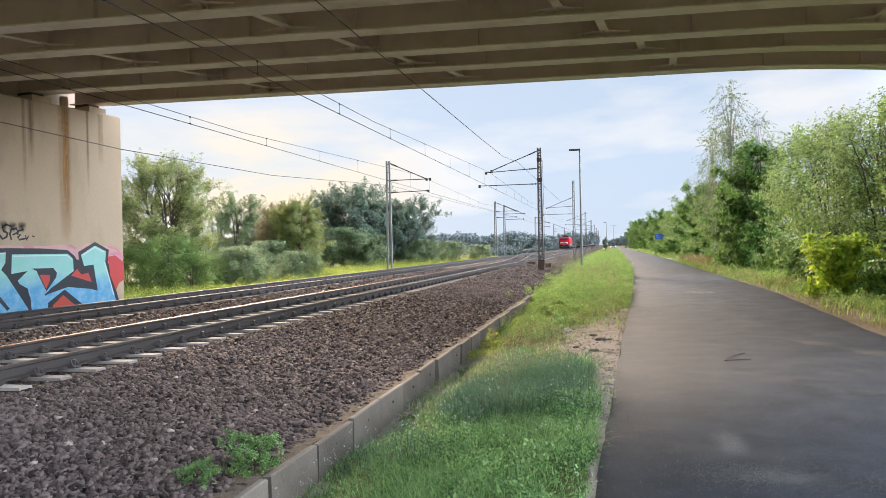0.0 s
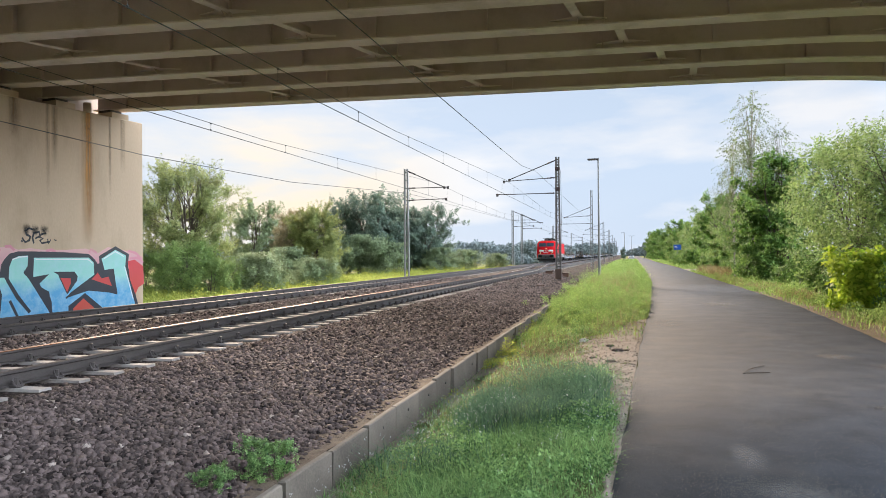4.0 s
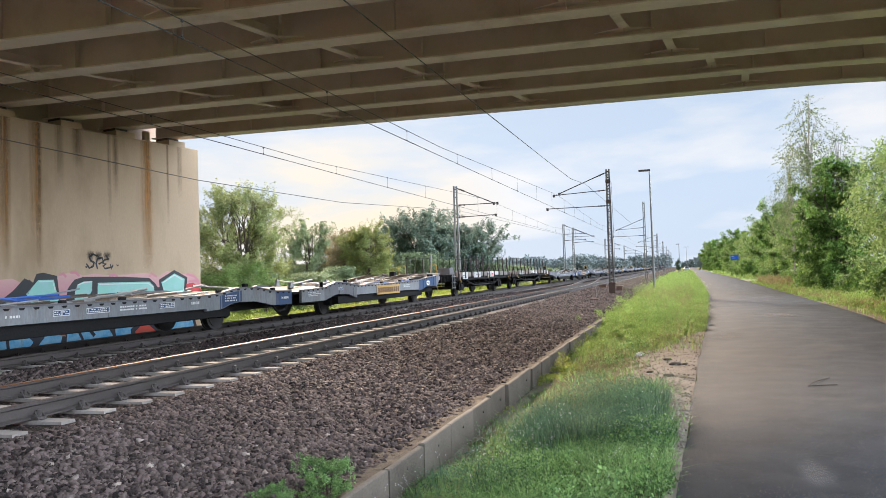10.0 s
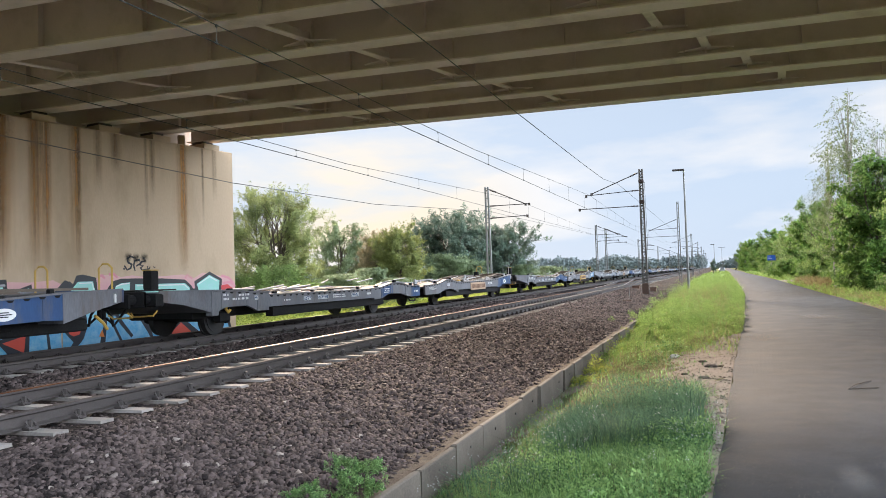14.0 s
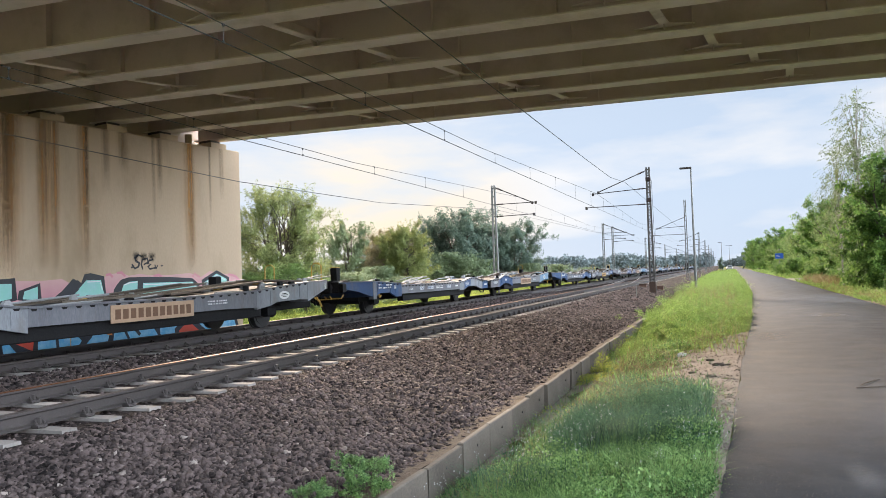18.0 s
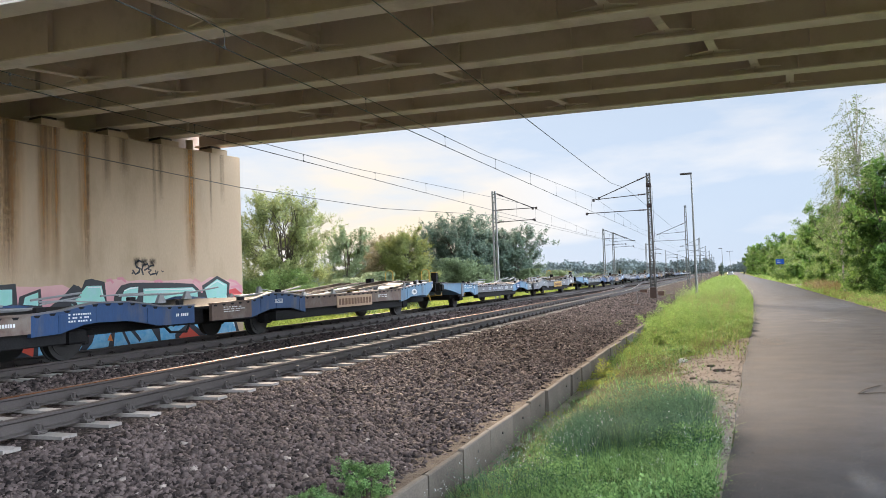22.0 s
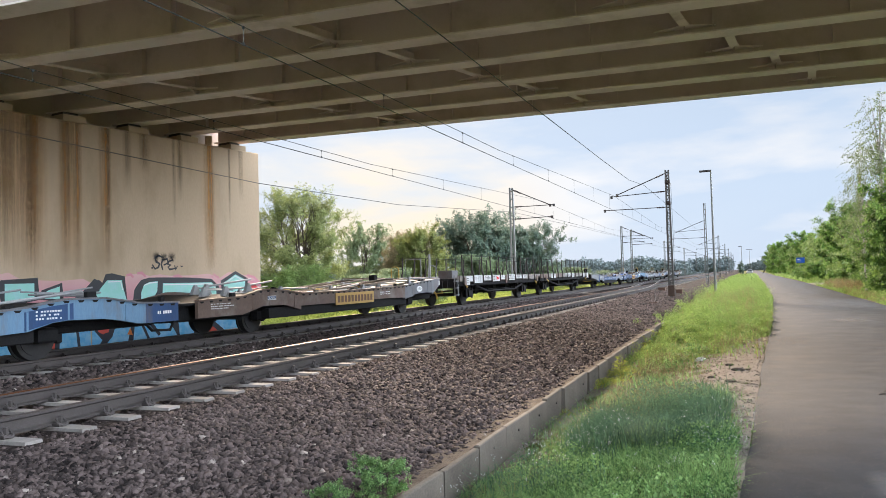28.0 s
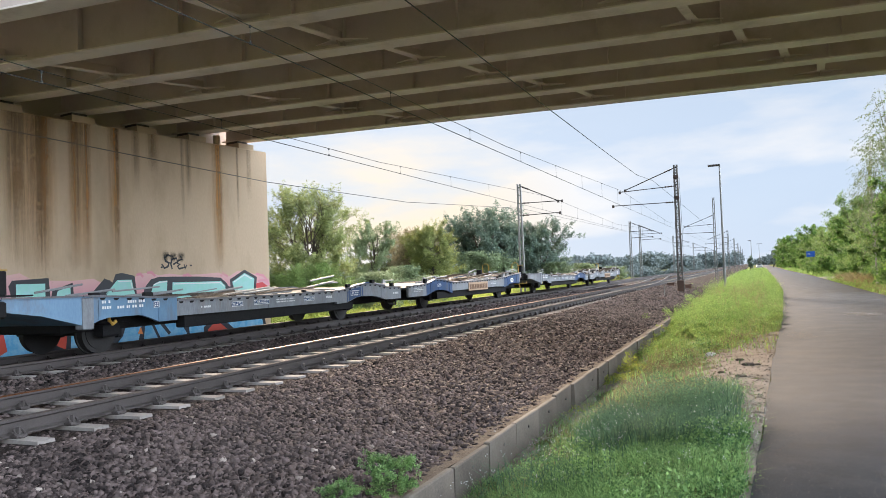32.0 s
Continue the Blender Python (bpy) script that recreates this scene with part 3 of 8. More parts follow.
# cross braces rising from one girder's foot to the web of the next, set in skewed rows
for k, (near, far) in enumerate(zip(GIRDERS[:0:-1], GIRDERS[-2::-1])):
    for row in range(-3, 3):
        b = -0.3 + 6.35 * row + 1.1 * (k - 2)
        if b < pier_b(near) + 1.2 or b > 16:
            continue
        h, z0, z1 = haunch(b) + BOTTOM, 0.05, 0.20
        br = part("brace", Mesh().beam((b, near + 0.2, h + z0), (b + 0.2, far - 0.3, h + z1), 0.2, 0.024), M_GIRDER_LIT, bridge)
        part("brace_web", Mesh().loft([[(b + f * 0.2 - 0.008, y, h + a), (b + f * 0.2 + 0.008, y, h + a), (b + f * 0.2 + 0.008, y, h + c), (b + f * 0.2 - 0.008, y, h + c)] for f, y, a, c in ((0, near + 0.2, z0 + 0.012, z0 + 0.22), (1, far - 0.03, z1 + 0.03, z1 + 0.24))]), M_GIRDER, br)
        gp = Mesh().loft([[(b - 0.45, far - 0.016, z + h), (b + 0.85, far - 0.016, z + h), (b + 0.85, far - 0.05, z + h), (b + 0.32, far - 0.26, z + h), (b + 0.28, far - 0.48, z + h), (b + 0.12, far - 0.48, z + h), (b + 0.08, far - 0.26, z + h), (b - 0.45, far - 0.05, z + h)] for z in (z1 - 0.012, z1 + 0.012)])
        part("gusset_plate", gp, M_GIRDER_LIT, bridge)
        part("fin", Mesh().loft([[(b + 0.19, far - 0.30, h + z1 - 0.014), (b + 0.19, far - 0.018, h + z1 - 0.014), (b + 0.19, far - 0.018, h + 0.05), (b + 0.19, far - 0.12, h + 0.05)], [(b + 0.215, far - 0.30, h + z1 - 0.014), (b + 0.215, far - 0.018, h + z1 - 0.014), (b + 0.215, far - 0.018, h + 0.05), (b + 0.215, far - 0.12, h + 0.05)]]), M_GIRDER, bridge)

pier = thing("bridge_pier", "cream concrete bridge pier with rust streaks and graffiti", "bridge pier", "", "structure", pose(*PIER_AT, 0, 0, 0, PIER_TURN))
PIER_TOP = EYE + 4.80
part("wall", Mesh().bevel_box(-1.7, 0, -17.5, 0, -1.2, PIER_TOP, 0.03), M_PIER, pier)
for p in GIRDERS:
    b = pier_b(p) - 0.55
    c, s = math.cos(radians(3)), math.sin(radians(3))
    x, y = b * c - p * s, b * s + p * c
    v = Matrix.Rotation(radians(-PIER_TURN), 3, "Z") @ Vector((x - PIER_AT[0], y - PIER_AT[1], 0))
    bearing = part("bearing", Mesh().bevel_box(v.x - 0.45, v.x + 0.48, v.y - 0.36, v.y + 0.36, PIER_TOP - 0.01, PIER_TOP + 0.19, 0.01), M_PIER, pier)
    part("bearing_pad", Mesh().bevel_box(v.x - 0.28, v.x + 0.28, v.y - 0.24, v.y + 0.24, PIER_TOP + 0.19, BOTTOM, 0.01), M_DARKSTEEL, bearing)
right_pier = thing("bridge_pier", "cream concrete bridge pier beyond the road", "bridge pier", "", "structure", pose(0, 0, 0, 0, 0, 3))
part("wall", Mesh().bevel_box(15.5, 17.0, 8.5, 25.0, -0.5, BOTTOM + haunch(16) - 0.02, 0.03), M_PIER, right_pier)


# ---------------------------------------------------------------- paint, stains and joints on the pier
def spray(name, low, high, z0=0.1, z1=1.9, chalk=None):
    """Spray paint that runs from one colour near the ground to another above."""
    m = surface(name, low, low, 0.6, 0, 3, 30, 0.05, 0.6, bump_size=0.004)
    nodes, links = m.node_tree.nodes, m.node_tree.links
    co, sep, rng_, ramp, noise_ = nodes.new("ShaderNodeTexCoord"), nodes.new("ShaderNodeSeparateXYZ"), nodes.new("ShaderNodeMapRange"), nodes.new("ShaderNodeMix"), nodes.new("ShaderNodeTexNoise")
    noise_.inputs["Scale"].default_value, noise_.inputs["Detail"].default_value = 2.5, 6.0
    wob = nodes.new("ShaderNodeMath")
    wob.operation, wob.inputs[1].default_value = "MULTIPLY_ADD", 0.5
    links.new(co.outputs["Object"], sep.inputs[0])
    links.new(co.outputs["Object"], noise_.inputs["Vector"])
    links.new(noise_.outputs[0], wob.inputs[0])
    links.new(sep.outputs[2], wob.inputs[2])
    rng_.inputs["From Min"].default_value, rng_.inputs["From Max"].default_value = z0 + 0.25, z1 + 0.25
    links.new(wob.outputs[0], rng_.inputs["Value"])
    ramp.data_type = "RGBA"
    ramp.inputs[6].default_value, ramp.inputs[7].default_value = (*low, 1), (*high, 1)
    links.new(rng_.outputs[0], ramp.inputs[0])
    colour = ramp.outputs[2]
    if chalk:     # thin, chalky patches in the paint
        thin, cut, mix = nodes.new("ShaderNodeTexNoise"), nodes.new("ShaderNodeMapRange"), nodes.new("ShaderNodeMix")
        thin.inputs["Scale"].default_value, thin.inputs["Detail"].default_value, thin.inputs["Roughness"].default_value = 3.5, 8.0, 0.7
        cut.inputs["From Min"].default_value, cut.inputs["From Max"].default_value, cut.inputs["To Max"].default_value = 0.42, 0.75, 0.65
        links.new(co.outputs["Object"], thin.inputs["Vector"])
        links.new(thin.outputs[0], cut.inputs["Value"])
        mix.data_type = "RGBA"
        mix.inputs[7].default_value = (*chalk, 1)
        links.new(cut.outputs[0], mix.inputs[0])
        links.new(colour, mix.inputs[6])
        colour = mix.outputs[2]
    links.new(colour, nodes["Principled BSDF"].inputs["Base Color"])
    return m


def streaky(name, colour, amount, crusted):
    """A stain that runs down a wall: broken, soft-edged, clear in between."""
    m = bpy.data.materials.new(name)
    m.use_nodes = True
    nodes, links = m.node_tree.nodes, m.node_tree.links
    b, out = nodes["Principled BSDF"], nodes["Material Output"]
    b.inputs["Base Color"].default_value, b.inputs["Roughness"].default_value = (*colour, 1), 0.9
    co, mp, tex, ramp = nodes.new("ShaderNodeTexCoord"), nodes.new("ShaderNodeMapping"), nodes.new("ShaderNodeTexNoise"), nodes.new("ShaderNodeValToRGB")
    mp.inputs["Scale"].default_value = (1, 6, 0.16)
    tex.inputs["Scale"].default_value, tex.inputs["Detail"].default_value, tex.inputs["Roughness"].default_value = 1.6, 9, 0.72
    sepg, edge, mul = nodes.new("ShaderNodeSeparateXYZ"), nodes.new("ShaderNodeMath"), nodes.new("ShaderNodeMath")
    links.new(co.outputs["Object"], mp.inputs["Vector"])
    links.new(mp.outputs[0], tex.inputs["Vector"])
    links.new(tex.outputs[0], ramp.inputs[0])
    ramp.color_ramp.elements[0].position, ramp.color_ramp.elements[1].position = 0.26, 0.54
    ramp.color_ramp.elements[1].color = (amount,) * 3 + (1,)
    # fades out towards both edges of the strip
    links.new(co.outputs["Generated"], sepg.inputs[0])
    ping = nodes.new("ShaderNodeMapRange")
    ping.inputs["From Min"].default_value, ping.inputs["From Max"].default_value = 0.5, 0.05
    ping.inputs["To Min"].default_value, ping.inputs["To Max"].default_value = 1.0, 0.0
    edge.operation = "PINGPONG"
    edge.inputs[1].default_value = 0.5
    links.new(sepg.outputs[1], edge.inputs[0])
    links.new(edge.outputs[0], ping.inputs["Value"])
    mul.operation = "MULTIPLY"
    links.new(ramp.outputs[0], mul.inputs[0])
    links.new(ping.outputs[0], mul.inputs[1])
    # thins out towards its lower end, and is crusted in spots
    low, both, crust, spots, last = nodes.new("ShaderNodeMapRange"), nodes.new("ShaderNodeMath"), nodes.new("ShaderNodeTexNoise"), nodes.new("ShaderNodeMapRange"), nodes.new("ShaderNodeMath")
    low.inputs["From Min"].default_value, low.inputs["From Max"].default_value = 0.0, 0.55
    crust.inputs["Scale"].default_value, crust.inputs["Detail"].default_value, crust.inputs["Roughness"].default_value = 7.0, 8.0, 0.75
    spots.inputs["From Min"].default_value, spots.inputs["From Max"].default_value = 0.32, 0.58
    spots.inputs["To Min"].default_value = 1 - crusted
    both.operation = last.operation = "MULTIPLY"
    links.new(co.outputs["Object"], crust.inputs["Vector"])
    links.new(crust.outputs[0], spots.inputs["Value"])
    links.new(sepg.outputs[2], low.inputs["Value"])
    links.new(mul.outputs[0], both.inputs[0])
    links.new(low.outputs[0], both.inputs[1])
    links.new(both.outputs[0], last.inputs[0])
    links.new(spots.outputs[0], last.inputs[1])
    clear, mix = nodes.new("ShaderNodeBsdfTransparent"), nodes.new("ShaderNodeMixShader")
    links.new(last.outputs[0], mix.inputs[0])
    links.new(clear.outputs[0], mix.inputs[1])
    links.new(b.outputs[0], mix.inputs[2])
    links.new(mix.outputs[0], out.inputs["Surface"])
    return m


def dusty(name, colour, amount):
    """Dust that thins out from the middle of its patch, broken by the road's grain."""
    m = bpy.data.materials.new(name)
    m.use_nodes = True
    nodes, links = m.node_tree.nodes, m.node_tree.links
    b, out = nodes["Principled BSDF"], nodes["Material Output"]
    b.inputs["Base Color"].default_value, b.inputs["Roughness"].default_value = (*colour, 1), 0.95
    co, away, rim, tex, grain, mul, cut = nodes.new("ShaderNodeTexCoord"), nodes.new("ShaderNodeVectorMath"), nodes.new("ShaderNodeMapRange"), nodes.new("ShaderNodeTexNoise"), nodes.new("ShaderNodeTexNoise"), nodes.new("ShaderNodeMath"), nodes.new("ShaderNodeMapRange")
    away.operation = "LENGTH"
    links.new(co.outputs["Object"], away.inputs[0])
    rim.inputs["From Min"].default_value, rim.inputs["From Max"].default_value = 1.0, 0.0
    links.new(away.outputs["Value"], rim.inputs["Value"])
    tex.inputs["Scale"].default_value, tex.inputs["Detail"].default_value = 3.4, 7.0
    grain.inputs["Scale"].default_value, grain.inputs["Detail"].default_value, grain.inputs["Roughness"].default_value = 28.0, 4.0, 0.7
    both = nodes.new("ShaderNodeMath")
    both.operation, mul.operation = "ADD", "MULTIPLY"
    links.new(co.outputs["Object"], tex.inputs["Vector"])
    links.new(co.outputs["Object"], grain.inputs["Vector"])
    links.new(tex.outputs[0], both.inputs[0])
    links.new(grain.outputs[0], both.inputs[1])
    links.new(both.outputs[0], mul.inputs[0])
    links.new(rim.outputs[0], mul.inputs[1])
    cut.inputs["From Min"].default_value, cut.inputs["From Max"].default_value, cut.inputs["To Max"].default_value = 0.42, 1.0, amount
    links.new(mul.outputs[0], cut.inputs["Value"])
    clear, mix = nodes.new("ShaderNodeBsdfTransparent"), nodes.new("ShaderNodeMixShader")
    links.new(cut.outputs[0], mix.inputs[0])
    links.new(clear.outputs[0], mix.inputs[1])
    links.new(b.outputs[0], mix.inputs[2])
    links.new(mix.outputs[0], out.inputs["Surface"])
    return m


M_TEAL = spray("teal_blue_spray", (0.085, 0.34, 0.58), (0.29, 0.62, 0.53), 0.65, 1.15, (0.42, 0.62, 0.68))
M_BLACKSPRAY = spray("black_spray", (0.012, 0.016, 0.026), (0.03, 0.032, 0.035))
M_REDSPRAY = spray("red_spray", (0.50, 0.06, 0.03), (0.58, 0.05, 0.06))
M_ORANGE = spray("orange_spray", (0.55, 0.16, 0.03), (0.62, 0.22, 0.05))
M_PINKDARK = spray("rose_spray", (0.55, 0.18, 0.24), (0.62, 0.25, 0.30))
M_PINK = spray("pink_spray", (0.55, 0.26, 0.28), (0.66, 0.40, 0.38), 1.4, 2.1)
M_RUST = streaky("rust_run", (0.50, 0.26, 0.085), 0.9, 0.45)
M_DIRTRUN = streaky("dirt_run", (0.15, 0.095, 0.045), 0.92, 0.85)
# brown staining, widened to paint in the shade deeper under the bridge
M_GRIME_SHADE = streaky("grime_shade_run", (0.36, 0.20, 0.075), 0.62, 0.35)
M_FAINT = streaky("faint_run", (0.34, 0.22, 0.11), 0.66, 0.4)


def painted(name, pts, layer, material, grow=0.0):
    """A flat patch of paint on the pier's face, from (along, up) corners."""
    c = (sum(p[0] for p in pts) / len(pts), sum(p[1] for p in pts) / len(pts))
    if sum(a[0] * b[1] - b[0] * a[1] for a, b in zip(pts, pts[1:] + pts[:1])) < 0:
        pts = pts[::-1]
    x = 0.003 * layer
    pts = [(y + grow * (y - c[0]) / (abs(y - c[0]) + 0.2), z + grow * (z - c[1]) / (abs(z - c[1]) + 0.2)) for y, z in pts]
    m = Mesh()
    n = len(pts)
    m.v += [(x, y, max(z, -1.0)) for y, z in pts]
    m.f.append(tuple(range(n)))
    return part(name, m, material, pier)


def stroke(pts, w, x=0.009, material=None):
    """A ribbon of spray along (along, up) points, thickest in its middle."""
    m, n = Mesh(), len(pts)
    for i, (y, z) in enumerate(pts):
        (ya, za), (yb, zb) = pts[max(0, i - 1)], pts[min(n - 1, i + 1)]
        k = math.hypot(yb - ya, zb - za) or 1.0
        h = w * (0.6 + 0.4 * math.sin(math.pi * (i + 0.5) / n)) / 2
        m.v += [(x, y - (zb - za) / k * h, z + (yb - ya) / k * h), (x, y + (zb - za) / k * h, z - (yb - ya) / k * h)]
    m.f = [(2 * i, 2 * i + 1, 2 * i + 3, 2 * i + 2) for i in range(n - 1)]
    return part("graffiti_line", m, material or M_BLACKSPRAY, pier)


painted("graffiti_cloud", [(-5.8, 1.9), (-5.6, 2.05), (-5.15, 2.1), (-4.85, 2.0), (-4.45, 2.05), (-4.05, 2.0), (-3.2, 2.0), (-2.45, 2.05), (-1.95, 1.9), (-1.55, 2.1), (-0.6, 1.95), (-0.03, 1.75), (-0.03, 1.2), (-5.75, 1.2)], 1, M_PINK)
painted("graffiti_cloud", [(-14, 2.0), (-10.65, 2.0), (-9.5, 2.1), (-9.25, 2.15), (-8.9, 1.95), (-7.8, 1.9), (-7.1, 1.95), (-6.8, 1.8), (-6.85, 1.0), (-14, 1.0)], 1, M_PINK)
painted("graffiti_fill", [(-14, 1.3), (-8.3, 1.05), (-7.85, 0.75), (-6.9, 1.0), (-6.86, -1.0), (-14, -1.0)], 2, M_TEAL)
# large letters: black outlines, teal that turns blue below, red counters, pale highlights
painted("graffiti_outline", [(-6.82, 1.78), (-6.6, 1.91), (-6.49, 1.82), (-6.38, 2.07), (-6.17, 2.1), (-5.73, 2.0), (-5.7, 1.75), (-5.65, 1.26), (-5.45, 1.26), (-5.4, 1.58), (-5.3, 1.72), (-5.15, 1.88), (-4.86, 1.95), (-4.37, 1.95), (-3.3, 1.93), (-2.33, 1.87), (-2.08, 1.68), (-1.98, 1.55), (-1.9, 1.56), (-1.93, 1.8), (-1.23, 2.13), (-0.64, 1.86), (-0.69, 1.45), (-0.24, 0.13), (-0.08, -0.66), (-6.85, -0.31)], 2, M_BLACKSPRAY)
painted("graffiti_fill", [(-6.71, 1.5), (-6.33, 1.89), (-5.84, 1.89), (-5.77, 1.59), (-5.6, 1.04), (-5.48, 0.64), (-5.68, -0.11), (-6.52, -0.14), (-6.18, 0.2), (-6.06, 0.52), (-6.07, 0.84), (-6.15, 1.07), (-6.51, 0.99), (-6.57, 1.24)], 3, M_TEAL)
painted("graffiti_fill", [(-6.82, 1.4), (-6.74, 1.33), (-6.6, 1.18), (-6.62, 0.98), (-6.75, 0.83), (-6.76, 0.41), (-6.51, 0.13), (-6.85, -0.31)], 3, M_TEAL)
painted("graffiti_mark", [(-6.66, 0.84), (-6.49, 0.67), (-6.28, 0.79), (-6.21, 0.61), (-6.31, 0.35), (-6.5, 0.3), (-6.65, 0.39)], 4, M_REDSPRAY)
painted("graffiti_mark", [(-5.67, 0.23), (-5.56, 0.44), (-5.48, 0.2)], 4, M_ORANGE)
painted("graffiti_fill", [(-5.56, 1.18), (-5.31, 1.19), (-5.17, 1.07), (-5.15, 1.49), (-5.05, 1.73), (-4.85, 1.81), (-4.5, 1.83), (-4.49, 1.56), (-4.68, 1.36), (-4.44, 1.01), (-4.19, 0.64), (-3.82, 0.09), (-3.7, -0.31), (-5.49, -0.24), (-5.42, 0.31), (-5.38, 0.69)], 3, M_TEAL)
painted("graffiti_fill", [(-4.34, 1.76), (-2.34, 1.75), (-2.14, 1.59), (-2.12, 1.19), (-3.03, 0.66), (-3.22, 0.48), (-2.35, 0.68), (-1.47, 0.57), (-1.16, 0.49), (-1.31, 1.37), (-1.7, 1.34), (-1.82, 1.71), (-1.24, 2.01), (-0.77, 1.81), (-0.81, 1.45), (-0.39, 0.17), (-0.21, -0.65), (-3.67, -0.31), (-3.71, 0.08), (-3.82, 0.71), (-4.21, 0.93), (-3.82, 1.25), (-4.37, 1.18)], 3, M_TEAL)
painted("graffiti_mark", [(-1.98, 1.54), (-1.84, 1.55), (-1.72, 1.32), (-1.33, 1.37), (-1.16, 0.55), (-2.34, 1.03), (-2.08, 1.14)], 4, M_BLACKSPRAY)
painted("graffiti_mark", [(-1.99, 1.26), (-1.83, 1.06), (-1.54, 1.11), (-1.4, 0.79), (-2.23, 1.04)], 5, M_REDSPRAY)
painted("graffiti_mark", [(-3.68, 1.32), (-2.9, 1.31), (-2.77, 1.16), (-2.8, 1.01), (-3.17, 0.59), (-3.46, 1.13), (-3.5, 1.23)], 4, M_BLACKSPRAY)
painted("graffiti_mark", [(-3.42, 1.12), (-3.04, 1.1), (-3.04, 0.93), (-3.18, 0.67)], 5, M_REDSPRAY)
painted("graffiti_mark", [(-4.1, 0.61), (-3.85, 0.72), (-3.74, 0.41), (-3.71, 0.04), (-3.9, 0.35), (-3.96, 0.48)], 4, M_BLACKSPRAY)
painted("graffiti_mark", [(-3.13, 0.23), (-2.49, 0.61), (-1.73, 0.04), (-1.9, -0.23), (-3.12, -0.18)], 4, M_BLACKSPRAY)
painted("graffiti_mark", [(-2.96, 0.13), (-2.56, 0.44), (-2.11, 0.09), (-2.29, -0.13), (-2.9, -0.14)], 5, M_REDSPRAY)
painted("graffiti_cloud", [(-0.7, 1.62), (-0.38, 1.67), (0.0, 1.43), (0.04, 0.82), (-0.22, 0.7), (-0.36, 0.46), (-0.6, 0.98)], 3, M_REDSPRAY)
stroke([(-5.26, 1.19), (-4.89, 0.6), (-4.49, 0.13)], 0.13, 0.0125, M_BLACKSPRAY)
stroke([(-5.14, 0.51), (-4.9, 0.04)], 0.1, 0.0125, M_BLACKSPRAY)
stroke([(-4.49, 1.84), (-4.5, 1.5), (-4.64, 1.34), (-4.21, 0.93), (-4.02, 0.55), (-3.73, 0.02)], 0.14, 0.0125, M_BLACKSPRAY)
stroke([(-3.22, 0.48), (-2.66, 0.83), (-2.09, 1.14)], 0.08, 0.0125, M_BLACKSPRAY)
stroke([(-5.59, 1.2), (-5.45, 0.7), (-5.47, 0.31)], 0.12, 0.0125, M_BLACKSPRAY)
stroke([(-5.06, 1.71), (-4.83, 1.78), (-4.54, 1.8)], 0.035, 0.0155, M_PETAL)
stroke([(-4.29, 1.71), (-2.38, 1.7), (-2.19, 1.56)], 0.035, 0.0155, M_PETAL)
stroke([(-6.3, 1.84), (-5.88, 1.85), (-5.81, 1.59)], 0.035, 0.0155, M_PETAL)
stroke([(-1.74, 1.7), (-1.24, 1.95), (-0.87, 1.78)], 0.035, 0.0155, M_PETAL)
stroke([(-0.85, 1.45), (-0.47, 0.31)], 0.035, 0.0155, M_PETAL)
stroke([(-6.5, 1.24), (-6.48, 1.03), (-6.14, 1.12)], 0.035, 0.0155, M_PETAL)
stroke([(-5.67, 2.03), (-5.52, 2.06), (-5.43, 1.96)], 0.09, 0.0045, M_PINKDARK)
stroke([(-5.29, 2.09), (-5.12, 2.1), (-4.98, 1.98)], 0.09, 0.0045, M_PINKDARK)
stroke([(-2.32, 1.92), (-2.24, 2.03), (-2.01, 1.9)], 0.09, 0.0045, M_PINKDARK)
stroke([(-3.93, 1.97), (-3.72, 2.0), (-3.58, 1.94)], 0.09, 0.0045, M_PINKDARK)
stroke([(-0.68, 1.98), (-0.33, 1.9), (-0.06, 1.7)], 0.09, 0.0045, M_PINKDARK)
stroke([(-0.6, 1.71), (-0.24, 1.74), (0.01, 1.57)], 0.09, 0.0045, M_PINKDARK)
painted("graffiti_outline", [(-9.55, 1.8), (-9.45, 1.95), (-8.45, 2.0), (-8.4, 1.4), (-9.4, 1.2)], 3, M_BLACKSPRAY)
painted("graffiti_fill", [(-9.35, 1.85), (-8.55, 1.85), (-8.55, 1.45), (-9.35, 1.3)], 4, M_TEAL)
painted("graffiti_outline", [(-8.4, 1.4), (-8.35, 1.65), (-7.75, 1.85), (-7.7, 1.3)], 3, M_BLACKSPRAY)
painted("graffiti_fill", [(-8.25, 1.42), (-8.2, 1.63), (-7.82, 1.75), (-7.82, 1.38)], 4, M_TEAL)
painted("graffiti_outline", [(-7.6, 1.25), (-7.1, 1.6), (-6.75, 1.95), (-6.45, 1.8), (-6.9, 1.1)], 3, M_BLACKSPRAY)
painted("graffiti_mark", [(-8.75, 0.36), (-7.82, 0.60), (-7.85, -0.2), (-8.3, -0.2)], 3, M_BLACKSPRAY)
painted("graffiti_mark", [(-8.59, 0.29), (-7.94, 0.45), (-7.99, -0.02)], 4, M_REDSPRAY)
painted("graffiti_mark", [(-10.3, 0.5), (-9.7, 0.6), (-9.6, 0.1), (-10.0, -0.1)], 3, M_REDSPRAY)
for y in (-9.0, -10.8, -7.4):
    painted("graffiti_mark", [(y, 1.0), (y + 0.08, 1.0), (y + 0.3, -0.9), (y + 0.2, -0.9)], 3, M_BLACKSPRAY)
# small black tag, looping strokes under a smear of spray
M_SMEAR = dusty("black_smear", (0.03, 0.03, 0.03), 0.95)
